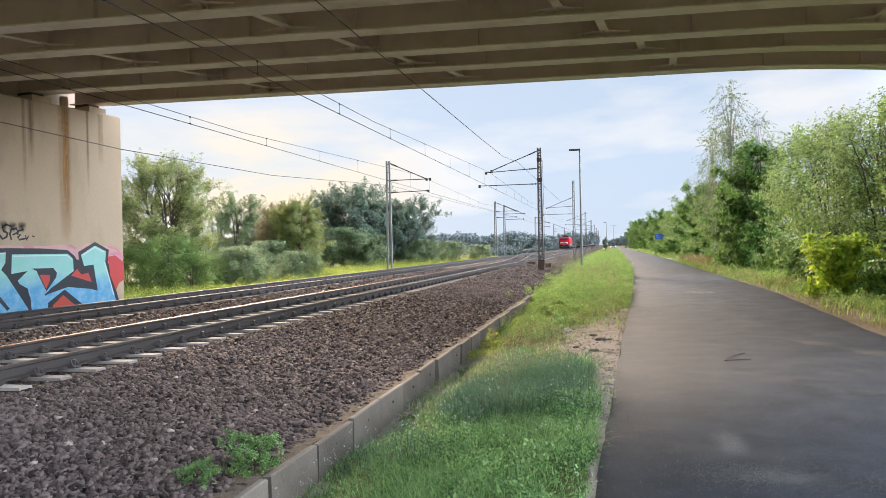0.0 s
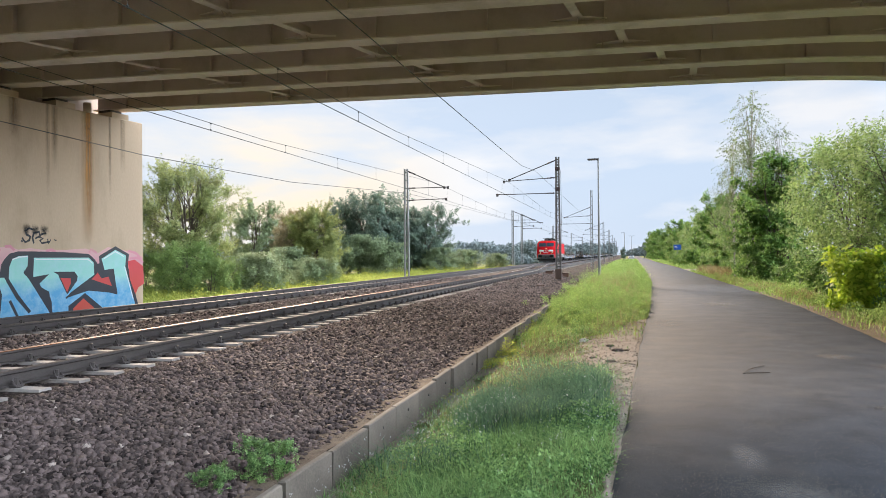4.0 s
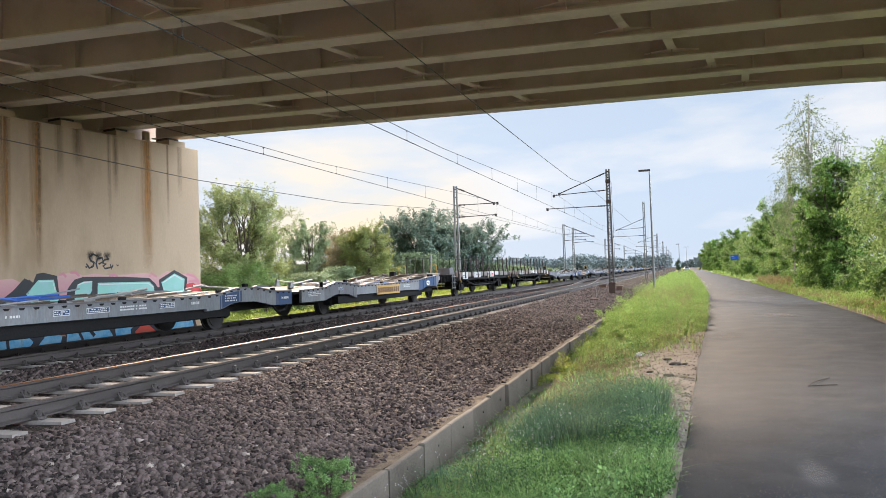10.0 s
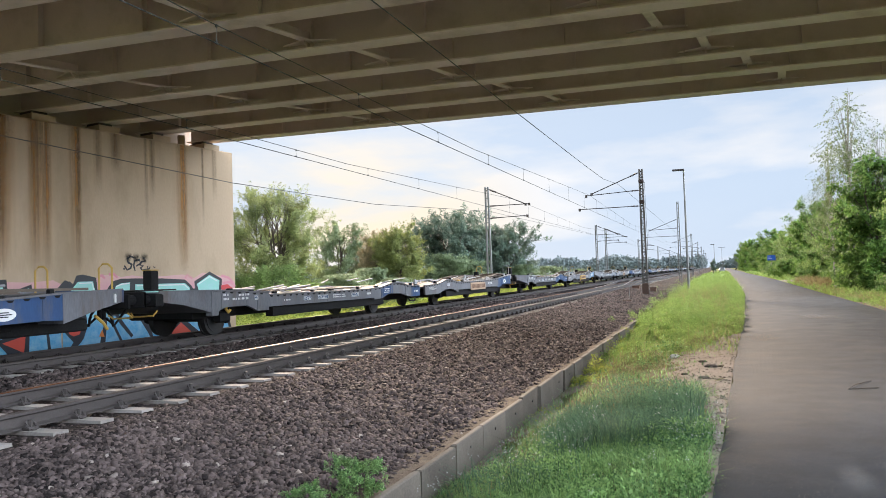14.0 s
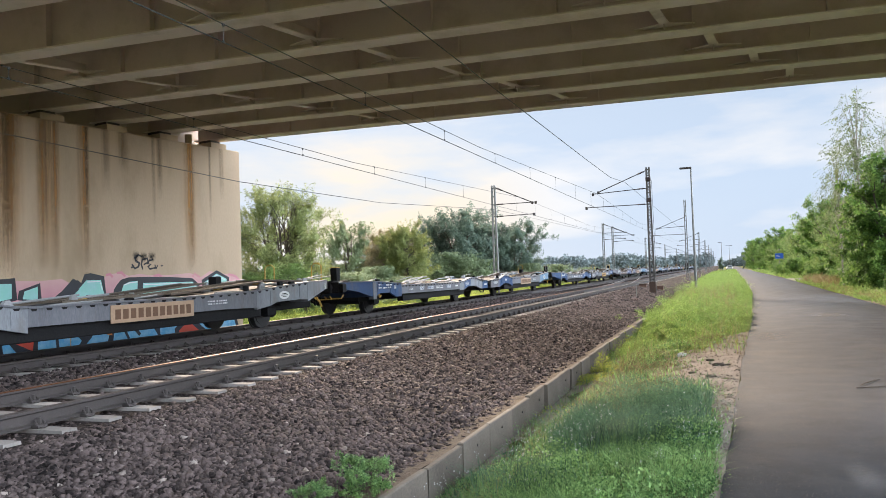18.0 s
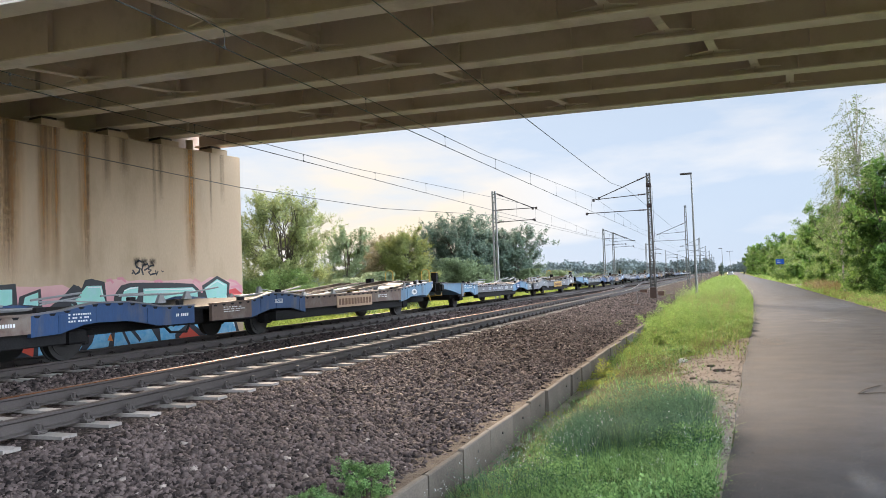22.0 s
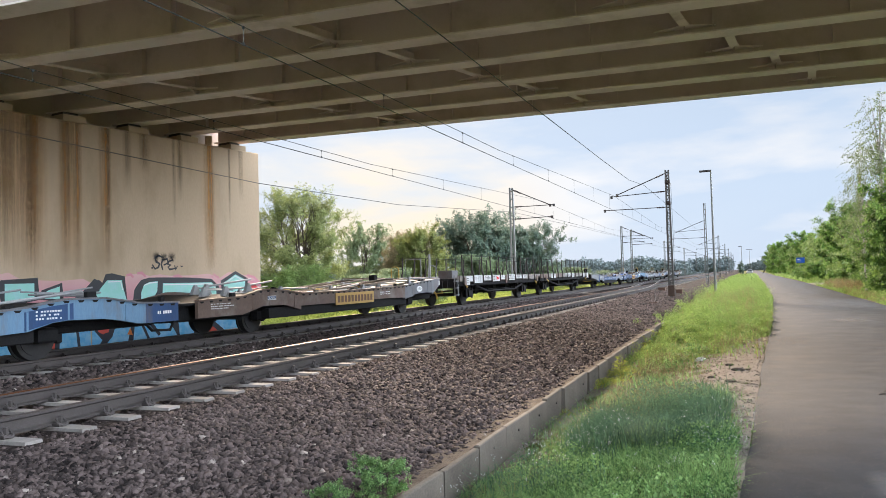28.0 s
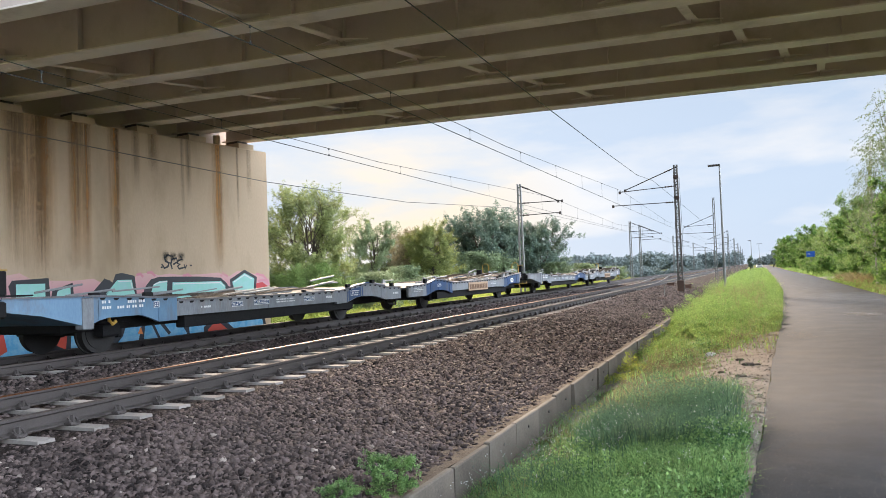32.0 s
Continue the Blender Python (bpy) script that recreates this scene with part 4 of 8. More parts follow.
for o in (0.0, -8.2):
    for pts, w in (([(-4.36, 2.6), (-4.49, 2.65), (-4.63, 2.56), (-4.58, 2.45), (-4.46, 2.39), (-4.5, 2.28), (-4.63, 2.22), (-4.74, 2.36)], 0.075), ([(-4.34, 2.19), (-4.39, 2.36), (-4.34, 2.51), (-4.16, 2.54), (-4.13, 2.42), (-4.3, 2.34)], 0.07),
                   ([(-3.92, 2.51), (-4.09, 2.47), (-4.14, 2.37), (-4.03, 2.35), (-4.13, 2.28), (-4.07, 2.2), (-3.79, 2.25)], 0.07), ([(-3.87, 2.34), (-3.83, 2.19), (-3.76, 2.32)], 0.055), ([(-4.77, 2.27), (-4.74, 2.25), (-4.71, 2.27)], 0.06), ([(-3.63, 2.33), (-3.6, 2.29), (-3.55, 2.31)], 0.04)):
        stroke([(y + o, z) for y, z in pts], w)
    for k, (y, z, w, h) in enumerate(((-4.59, 2.62, 0.26, 0.34), (-4.3, 2.60, 0.26, 0.32), (-3.98, 2.60, 0.28, 0.34))):
        m = Mesh()
        m.v = [(0.0, math.cos(a), math.sin(a)) for a in (2 * math.pi * j / 20 for j in range(20))]
        m.f = [tuple(range(20))]
        blot = part("graffiti_smear", m, M_SMEAR, pier)
        blot.matrix_basis, blot.scale = pose(0.0095 + 0.0004 * k, y + o, z), (1, w, h)
# runs of rust and dirt down the face; the wide ones also paint in shade
for k, (y, w, z0, mat) in enumerate(((-2.37, 0.62, 1.95, M_RUST), (-2.28, 0.26, 2.2, M_RUST), (-6.26, 0.24, 2.1, M_DIRTRUN), (-6.36, 0.5, 2.0, M_RUST), (-7.25, 0.34, 2.0, M_RUST), (-7.62, 0.42, 1.95, M_RUST), (-7.48, 0.9, 2.2, M_GRIME_SHADE),
                      (-8.55, 0.95, 1.85, M_RUST), (-8.62, 0.5, 1.95, M_DIRTRUN), (-9.35, 0.6, 2.3, M_FAINT), (-9.95, 0.5, 2.1, M_RUST), (-10.6, 0.7, 2.1, M_RUST), (-10.4, 0.4, 2.4, M_DIRTRUN), (-12.0, 0.6, 2.0, M_DIRTRUN), (-9.1, 1.6, 1.9, M_GRIME_SHADE), (-11.2, 1.8, 1.8, M_GRIME_SHADE),
                      (-3.6, 0.32, 4.4, M_FAINT), (-3.85, 0.2, 3.6, M_FAINT), (-1.45, 0.16, 3.6, M_FAINT), (-0.90, 0.3, 4.6, M_FAINT), (-5.0, 0.6, 5.2, M_FAINT), (-5.6, 0.4, 4.4, M_FAINT))):
    painted("rust_run", [(y - w / 2, z0), (y + w / 2, z0), (y + w / 2, PIER_TOP - 0.03), (y - w / 2, PIER_TOP - 0.03)], 1.5 + 0.14 * k, mat)
# formwork joints
for z in (4.35, 5.2):
    for y0, y1 in ((-3.2, -0.6), (-6.0, -4.2), (-10.5, -7.2)):
        part("formwork_joint", Mesh().box(-0.004, 0.004, y0, y1, z, z + 0.008), M_PIER, pier)
part("back_wall", Mesh().bevel_box(-1.7, -1.35, -17.5, -0.6, PIER_TOP, BOTTOM + 1.44, 0.02), M_DECK, pier)
part("downpipe", Mesh().tube([(-0.45, -1.95, PIER_TOP), (-0.45, -1.95, BOTTOM + 0.1)], 0.13, 12), M_PIER, pier)


# ---------------------------------------------------------------- overhead line
def lattice_mast(name, x, y, z0, z1, label, arms, w=0.31, depth=0.16, steel=None):
    """A mast of two channels joined by battens, with bracket arms towards the tracks (dx, height, slope)."""
    t = thing(name, label, "catenary mast", "catenary masts", "", pose(x, y, z0))
    h = z1 - z0
    steel = steel or M_GALV
    for s in (-1, 1):
        part("post", Mesh().loft([[(s * k * 0.5 + a * 0.05, b * depth / 2, z) for a, b in ((-1, -1), (1, -1), (1, 1), (-1, 1))] for k, z in ((w, -0.6), (w, 0), (w * 0.62, h))]), steel, t)
    n = int(h / (0.55 if steel is M_GALV else 0.36))
    for i in range(n):
        z = h * (i + 0.6) / n
        k = w * (1 - 0.38 * z / h) / 2
        part("batten", Mesh().beam((-k, 0, z), (k, 0, z), 0.02, 0.09), steel, t)
        if steel is not M_GALV and i < n - 1:
            e = h / n
            part("lacing", Mesh().beam((-k if i % 2 else k, 0.05, z), (k if i % 2 else -k, 0.05, z + e), 0.02, 0.04), steel, t)
    for arm in arms:
        (ax, az), (bx, bz), r = arm
        part("arm", Mesh().tube([(ax, 0, az - z0), (bx, 0, bz - z0)], r, 6), M_DARKSTEEL, t)
        d = 0.14 if bx > ax else -0.14
        q = (bz - az) / abs(bx - ax) * 0.45
        ins = Mesh()
        for k in range(5):
            f = 0.25 + k * 0.09
            ins.tube([(ax + d / 0.14 * f, 0, az - z0 + q * f / 0.45), (ax + d / 0.14 * (f + 0.05), 0, az - z0 + q * (f + 0.05) / 0.45)], [r + 0.032, r + 0.014], 8)
        part("insulator", ins, M_CERAMIC, t, "brown ribbed insulator")
        part("clamp", Mesh().bevel_box(bx - 0.07, bx + 0.07, -0.05, 0.05, bz - z0 - 0.12, bz - z0 + 0.06, 0.015), M_DARKSTEEL, t)
    if steel is not M_GALV:
        for z in (z1 - z0 - 0.75, z1 - z0 - 2.05):
            part("band", Mesh().bevel_box(-0.15, 0.15, -0.15, 0.15, z - 0.11, z + 0.11, 0.02), M_CERAMIC, t, "black clamp band")
        part("base_casing", Mesh().bevel_box(-0.19, 0.19, -0.15, 0.15, 0.1, 1.15, 0.02), M_RUSTY, t, "rust-brown base casing")
        part("earth_wire", Mesh().tube([(0.2, 0.1, 0.2), (0.22, 0.12, 4.0), (0.19, 0.1, z1 - z0 - 0.8)], 0.012, 5), M_WIRE, t)
    part("footing", Mesh().bevel_box(-0.45, 0.45, -0.4, 0.4, -0.7, 0.12, 0.04), M_SLEEPER, t)
    return t


E0 = EYE
M_MAST = surface("weathered_mast", (0.08, 0.075, 0.072), (0.20, 0.19, 0.18), 0.7, 0.2, 2.0, 40, 0.2, 0.6, stain=(0.07, 0.05, 0.04), stain_scale=0.8, stain_amount=0.5, bump_size=0.004)
left_arms = [((0, E0 + 6.0), (2.75, E0 + 4.75), 0.035), ((0, E0 + 4.75), (3.0, E0 + 4.75), 0.03), ((0, E0 + 3.9), (2.85, E0 + 3.95), 0.03)]
right_arms = [((0, E0 + 6.1), (-3.1, E0 + 4.9), 0.032), ((0, E0 + 4.95), (-3.45, E0 + 4.8), 0.028), ((0, E0 + 3.95), (-3.9, E0 + 3.95), 0.028)]
lattice_mast("catenary_mast", -14.9, 50.7, -0.7, E0 + 6.1, "galvanised lattice catenary mast behind the far track", left_arms)
lattice_mast("catenary_mast", -4.2, 48.6, -0.35, E0 + 6.25, "weathered lattice catenary mast with dark bands, on the ballast edge", right_arms, 0.27, 0.2, M_MAST)
for y in (101.8, 111.0, 160, 215, 270, 330):
    lattice_mast("catenary_mast", -14.9, y, -0.7, E0 + 6.1, "galvanised catenary mast beside the far track", left_arms, 0.28, 0.2)
for y in (98.0, 150, 200, 250, 300, 360):
    lattice_mast("catenary_mast", -4.2, y, -0.5, E0 + (8.2 if y < 99 else 6.3), "galvanised catenary mast beside the near track", right_arms, 0.28, 0.2)


def wire(name, pts, r, label):
    return tagged(part(name, Mesh().tube(pts, r, 5), M_WIRE), label, "wire", "overhead wires")


for x, low, high in ((NEAR_X, 3.9, 4.2), (FAR_X, 3.88, 4.1)):
    wire("contact_wire", [(x, -40, E0 + low), (x, 50, E0 + low), (x, 160, E0 + low), (x, 500, E0 + low)], 0.011, "dark copper contact wire over the track")
    wire("messenger_wire", [(x, -40, E0 + high + 0.3), (x, -5, E0 + high + 0.35), (x, 10, E0 + high), (x, 24, E0 + high), (x, 48.5, E0 + 4.85), (x, 75, E0 + 4.3), (x, 100, E0 + 4.9), (x, 130, E0 + 4.3), (x, 160, E0 + 4.9), (x, 210, E0 + 4.5), (x, 500, E0 + 4.6)], 0.009, "sagging messenger wire above the contact wire")
def dropper_line(x, low, profile):
    """Droppers that hang the contact wire from the messenger, each with its clamps."""
    ys_, zs_ = [p[0] for p in profile], [p[1] for p in profile]
    for i, y in enumerate(np.arange(5.0, 100, 5.2)):
        z = float(np.interp(y, ys_, zs_))
        o = tagged(part("dropper", Mesh().tube([(0, 0, low), (0, 0, z)], 0.005, 4).bevel_box(-0.012, 0.012, -0.02, 0.02, z - 0.04, z + 0.015, 0.004).bevel_box(-0.012, 0.012, -0.02, 0.02, low - 0.015, low + 0.04, 0.004), M_WIRE), "thin dropper between contact and messenger wire", "dropper", "droppers")
        o.location = (x, y, E0)


for x, low, high in ((NEAR_X, 3.9, 4.2), (FAR_X, 3.88, 4.1)):
    dropper_line(x, low, ((-5, high + 0.35), (10, high), (24, high), (48.5, 4.85), (75, 4.3), (100, 4.9)))
wire("feeder_wire", [(-14.9, -30, E0 + 3.6), (-14.9, 11, E0 + 3.5), (-14.9, 21, E0 + 3.3), (-14.9, 32, E0 + 3.45), (-14.8, 50.6, E0 + 4.4), (-14.8, 100, E0 + 4.6), (-14.8, 300, E0 + 4.6)], 0.012, "feeder wire on the masts behind the far track")
wire("feeder_wire", [(-5.0, -30, E0 + 4.4), (-5.0, 12, E0 + 4.45), (-5.0, 30, E0 + 4.42), (-5.3, 39.5, E0 + 4.72), (-5.6, 48.6, E0 + 5.4), (-5.2, 98, E0 + 5.0), (-5.2, 300, E0 + 5.0)], 0.012, "feeder wire running under the bridge")

lamp = thing("street_lamp", "tall grey steel lamp post with a flat lantern", "lamp post", "", "", pose(-2.09, 62, 0.1))
part("pole", Mesh().tube([(0, 0, -0.6), (0, 0, 1.2), (0, 0, 9.25)], [0.11, 0.10, 0.06], 10), M_GALV, lamp)
part("joint_collar", Mesh().tube([(0, 0, 1.15), (0, 0, 1.3)], 0.115, 10), M_GALV, lamp)
part("lantern", Mesh().bevel_box(-0.85, 0.05, -0.14, 0.14, 9.2, 9.34, 0.03), M_DARKSTEEL, lamp)


# ---------------------------------------------------------------- plants
def foliage(points, size, seed, droop=0.0, aspect=1.6, facing=None):
    """A mesh of single leaves or sprays, one pointed quad at each point, turned towards facing where that is given."""
    rng = np.random.default_rng(seed)
    n = len(points)
    a = rng.normal(size=(n, 3))
    a[:, 2] -= droop * 2
    if facing is not None:
        nrm = facing + rng.normal(0, 0.55, (n, 3))
        nrm /= np.linalg.norm(nrm, axis=1)[:, None]
        a -= nrm * np.sum(a * nrm, 1)[:, None]
        a /= np.linalg.norm(a, axis=1)[:, None]
        b = np.cross(nrm, a)
    else:
        a /= np.linalg.norm(a, axis=1)[:, None]
        b = np.cross(a, rng.normal(size=(n, 3)))
        b /= np.linalg.norm(b, axis=1)[:, None]
    s = size * rng.uniform(0.6, 1.35, n)[:, None]
    c = points
    quad = np.stack([c, c + (a * 0.5 * aspect + b * 0.45) * s, c + a * aspect * s, c + (a * 0.5 * aspect - b * 0.45) * s], 1)
    m = bpy.data.meshes.new("crown")
    m.vertices.add(n * 4)
    m.vertices.foreach_set("co", quad.reshape(-1).astype(np.float32))
    m.loops.add(n * 4)
    m.loops.foreach_set("vertex_index", np.arange(n * 4, dtype=np.int32))
    m.polygons.add(n)
    m.polygons.foreach_set("loop_start", np.arange(0, n * 4, 4, dtype=np.int32))
    m.polygons.foreach_set("loop_total", np.full(n, 4, dtype=np.int32))
    m.update(calc_edges=True)
    return m


def tree(name, label, category, leaf, height, spread, leaves, size, seed, stems=1, base=0.25, droop=0.0, shape=1.0, lumps=14, twig=0.55, girth=1.0, bark=None, shoot=0.5, aspect=1.6, low=0.45, shoots=9, loose=1.0):
    """A tree or shrub: tapered stems, limbs, boughs and leafy shoots that grow outwards and up. Returns the thing at the origin.
    shoot: how long the leafy shoots are against the spread; low: how wide the crown is at its foot; loose: how far leaves stray from their shoot."""
    rng = np.random.default_rng(seed)
    t = thing(name, label, category)
    wood, ends = Mesh(), []
    for k in range(stems):
        lean = rng.normal(0, 0.17 if stems > 1 else 0.04, 2) * spread
        foot = rng.normal(0, 0.05 * spread * (stems > 1), 2)
        top = np.array([foot[0] + lean[0] * 2, foot[1] + lean[1] * 2, height * rng.uniform(0.8, 0.95)])
        spine = [np.array([foot[0], foot[1], -0.3]), np.array([foot[0] + lean[0] * 0.4, foot[1] + lean[1] * 0.4, height * 0.3]), np.array([foot[0] + lean[0] * 1.2 + rng.normal(0, 0.1), foot[1] + lean[1] * 1.2, height * 0.62]), top]
        r0 = 0.022 * girth * height / math.sqrt(stems)
        part("trunk", Mesh().tube(spine, [r0, r0 * 0.75, r0 * 0.45, r0 * 0.1], 7), bark or M_BARK, t)
        zs = [p[2] for p in spine]
        count = max(3, lumps // stems)
        for j in range(count):
            f = (j + rng.uniform(0, 0.9)) / count
            z = height * (base + (0.97 - base) * f)
            o = np.array([np.interp(z * 0.72, zs, [p[i] for p in spine]) for i in range(2)] + [z * 0.72])
            reach = low + (1 - low) * math.sin(math.pi * min(1.0, f ** shape * 0.75 + 0.1)) if f < 0.55 else math.cos((f - 0.55) / 0.45 * 1.25)
            w = spread * reach * rng.uniform(0.55, 1.05)
            a = 2.4 * (j + k * 0.7) + rng.uniform(-0.6, 0.6)
            e = np.array([o[0] + w * math.cos(a), o[1] + w * math.sin(a), z * rng.uniform(0.95, 1.03)])
            mid = (o + e) / 2 + np.array([0, 0, 0.03 * height])
            wood.tube([o, mid, e], [r0 * 0.34, r0 * 0.2, r0 * 0.06], 5)
            for q in range(3):
                g = rng.uniform(0.35, 0.95)
                p = (1 - g) ** 2 * o + 2 * g * (1 - g) * mid + g * g * e
                d = np.array([math.cos(a), math.sin(a), 0.5]) + rng.normal(0, 0.55, 3)
                tip = p + d * spread * 0.22 * rng.uniform(0.6, 1.2)
                wood.tube([p, tip], [r0 * 0.12, r0 * 0.03], 4)
                ends.append((p, tip))
            ends.append((mid, e))
        ends.append((spine[2], top))
    part("branchwork", wood, bark or M_BARK, t)
    core = np.array([0, 0, height * 0.45])
    pts, face = [], []
    per = max(2, leaves // (len(ends) * shoots))
    length = shoot * twig * spread * 0.55
    for p, e in ends:
        for _ in range(shoots):
            c = p + (e - p) * rng.uniform(0.3, 1.05) + np.clip(rng.normal(0, 1, 3), -1.4, 1.4) * 0.09 * spread * twig
            out = (c - core) / np.array([spread, spread, height * 0.6])
            out /= np.linalg.norm(out) + 1e-6
            d = out * 0.8 + np.array([0, 0, 0.75 - droop * 3.2]) + rng.normal(0, 0.45, 3)
            d /= np.linalg.norm(d)
            u = rng.uniform(0, 1, (per, 1)) ** 0.8
            q = c + d * u * length * rng.uniform(0.5, 1.3) + rng.normal(0, 1, (per, 3)) * (1.15 - u) * (0.05 * length + 0.7 * size) * loose
            if droop:
                q[:, 2] -= (u[:, 0] ** 2) * droop * length * 0.6
            pts.append(q)
            face.append(np.repeat((out + np.array([0, 0, 0.35]))[None], per, 0))
    pts, face = np.concatenate(pts), np.concatenate(face)
    keep = (pts[:, 2] > 0.02 * height) & (pts[:, 2] < height * 1.03)
    part("crown", foliage(pts[keep], size, seed + 1, droop * 0.5, aspect, face[keep]), leaf, t)
    return t


def put(proto, spots):
    """Copies of a tree at (x, y, z, scale, turn); the first spot takes the tree itself."""
    for i, (x, y, z, s, turn) in enumerate(spots):
        m = pose(x, y, z, 0, 0, turn)
        o = proto if i == 0 else copy_thing(proto, m)
        o.matrix_basis = m
        o.scale = (s, s, s)


# ---------------------------------------------------------------- crushed stone and grass
def ground_z(x, y):
    """Height of the verge between the low wall and the road, and beyond."""
    left = np.interp(y, PATH_Y, PATH_L)
    right = np.interp(y, PATH_Y, PATH_R)
    f = np.where(x < -1.6, -0.46 + (x + 2.66) / 1.06 * 0.24, -0.22 + (x + 1.6) / np.maximum(0.2, left + 1.1) * 0.19)
    f = np.where(x < -14, -0.88, f)
    return np.where(x > right, -0.04, np.clip(f, -0.95, -0.02))


BAL_X = (-15.9, -14.3, -13.7, FAR_X, -10.75, -9.9, -8.95, NEAR_X, -6.2, -5.75, -4.3, -2.95, -2.74)
BAL_Z = (-0.95, 0.20, 0.25, 0.238, 0.25, 0.20, 0.25, 0.238, 0.258, 0.23, 0.06, -0.12, -0.14)


def stones(name, areas, material, label, seed):
    """Crushed stones, each an uneven block, strewn over the ballast: (x0, x1, y0, y1, per square metre, size)."""
    rng = np.random.default_rng(seed)
    # a slab of eight corners, its upper face smaller than its lower one
    knob = np.array([(1, 1, -1), (-1, 1, -1), (-1, -1, -1), (1, -1, -1), (0.75, 0.8, 1), (-0.8, 0.7, 1), (-0.7, -0.8, 1), (0.8, -0.65, 1)], float) * 0.5
    faces = np.array([(3, 2, 1, 0), (4, 5, 6, 7), (0, 1, 5, 4), (1, 2, 6, 5), (2, 3, 7, 6), (3, 0, 4, 7)])
    allv = []
    for x0, x1, y0, y1, dense, size in areas:
        n = int((x1 - x0) * (y1 - y0) * dense)
        x, y = rng.uniform(x0, x1, n), rng.uniform(y0, y1, n)
        over = ((np.abs(x - NEAR_X) < 1.36) | (np.abs(x - FAR_X) < 1.36)) & (np.abs((y - 0.22 + 0.31) % 0.62 - 0.31) < 0.165)
        over |= (x > -3.02 + 0.17 * np.sin(y * 1.3) + 0.1 * np.sin(y * 4.1)) & (y < 27) & (rng.uniform(0, 1, n) < 0.6)
        x, y = x[~over], y[~over]
        n = len(x)
        z = np.interp(x, BAL_X, BAL_Z) + rng.uniform(-0.45, 0.5, n) * size
        z -= np.interp(np.abs(x - NEAR_X), (1.2, 1.36, 1.55), (0.038, 0.026, 0.0))          # swept low between the sleepers
        v = knob[None] * rng.uniform(0.75, 1.25, (n, 1, 3)) * np.array([1.4, 1.1, 0.8]) + rng.uniform(-0.13, 0.13, (n, 8, 3))
        q = rng.normal(size=(n, 4)) * np.array([1, 0.6, 0.6, 1])          # most lie on a broad side
        q /= np.linalg.norm(q, axis=1)[:, None]
        w, a, b, c = q.T
        r = np.stack([1 - 2 * (b * b + c * c), 2 * (a * b - w * c), 2 * (a * c + w * b), 2 * (a * b + w * c), 1 - 2 * (a * a + c * c), 2 * (b * c - w * a), 2 * (a * c - w * b), 2 * (b * c + w * a), 1 - 2 * (a * a + b * b)], 1).reshape(n, 3, 3)
        v = np.einsum("nij,nkj->nki", r, v) * (size * rng.uniform(0.7, 1.25, n))[:, None, None]
        allv.append(v + np.stack([x, y, z], 1)[:, None])
    v = np.concatenate(allv)
    n = len(v)
    m = bpy.data.meshes.new(name)
    m.vertices.add(n * 8)
    m.vertices.foreach_set("co", v.reshape(-1).astype(np.float32))
    idx = (faces[None] + 8 * np.arange(n)[:, None, None]).reshape(-1)
    m.loops.add(len(idx))
    m.loops.foreach_set("vertex_index", idx.astype(np.int32))
    m.polygons.add(n * 6)
    m.polygons.foreach_set("loop_start", np.arange(0, n * 24, 4, dtype=np.int32))
    m.polygons.foreach_set("loop_total", np.full(n * 6, 4, dtype=np.int32))
    m.update(calc_edges=True)
    return tagged(part(name, m, material), label, "ballast", "", "stuff")


stones("ballast_stones", ((-6.14, -2.78, -8, 2.4, 260, 0.062), (-10.9, -8.85, -8, 6, 90, 0.065), (-8.1, -6.85, -8, 4, 100, 0.06), (-6.14, -2.78, 2.4, 9, 1900, 0.043), (-6.14, -2.8, 9, 16, 1300, 0.047), (-6.14, -2.85, 16, 30, 640, 0.055), (-6.14, -3.0, 30, 60, 190, 0.08),
                          (-6.86, -6.1, 3, 14, 900, 0.04), (-6.86, -6.1, 14, 34, 420, 0.05), (-6.86, -6.1, 34, 70, 120, 0.085), (-8.9, -8.08, 3, 34, 280, 0.056), (-10.9, -8.85, 6, 26, 420, 0.052), (-10.9, -8.85, 26, 50, 140, 0.07), (-8.1, -6.85, 4, 24, 420, 0.05), (-12.9, -11.6, 8, 26, 220, 0.055)), M_STONE, "reddish grey angular ballast stones", 8)
stones("pale_stones", ((-3.2, -2.76, 3, 16, 70, 0.022), (-6.1, -2.78, 2.4, 16, 26, 0.042), (-6.1, -2.9, 16, 40, 14, 0.052), (-10.8, -8.9, 6, 30, 16, 0.055)), M_STONE_PALE, "paler grey and tan stones among the ballast", 18)


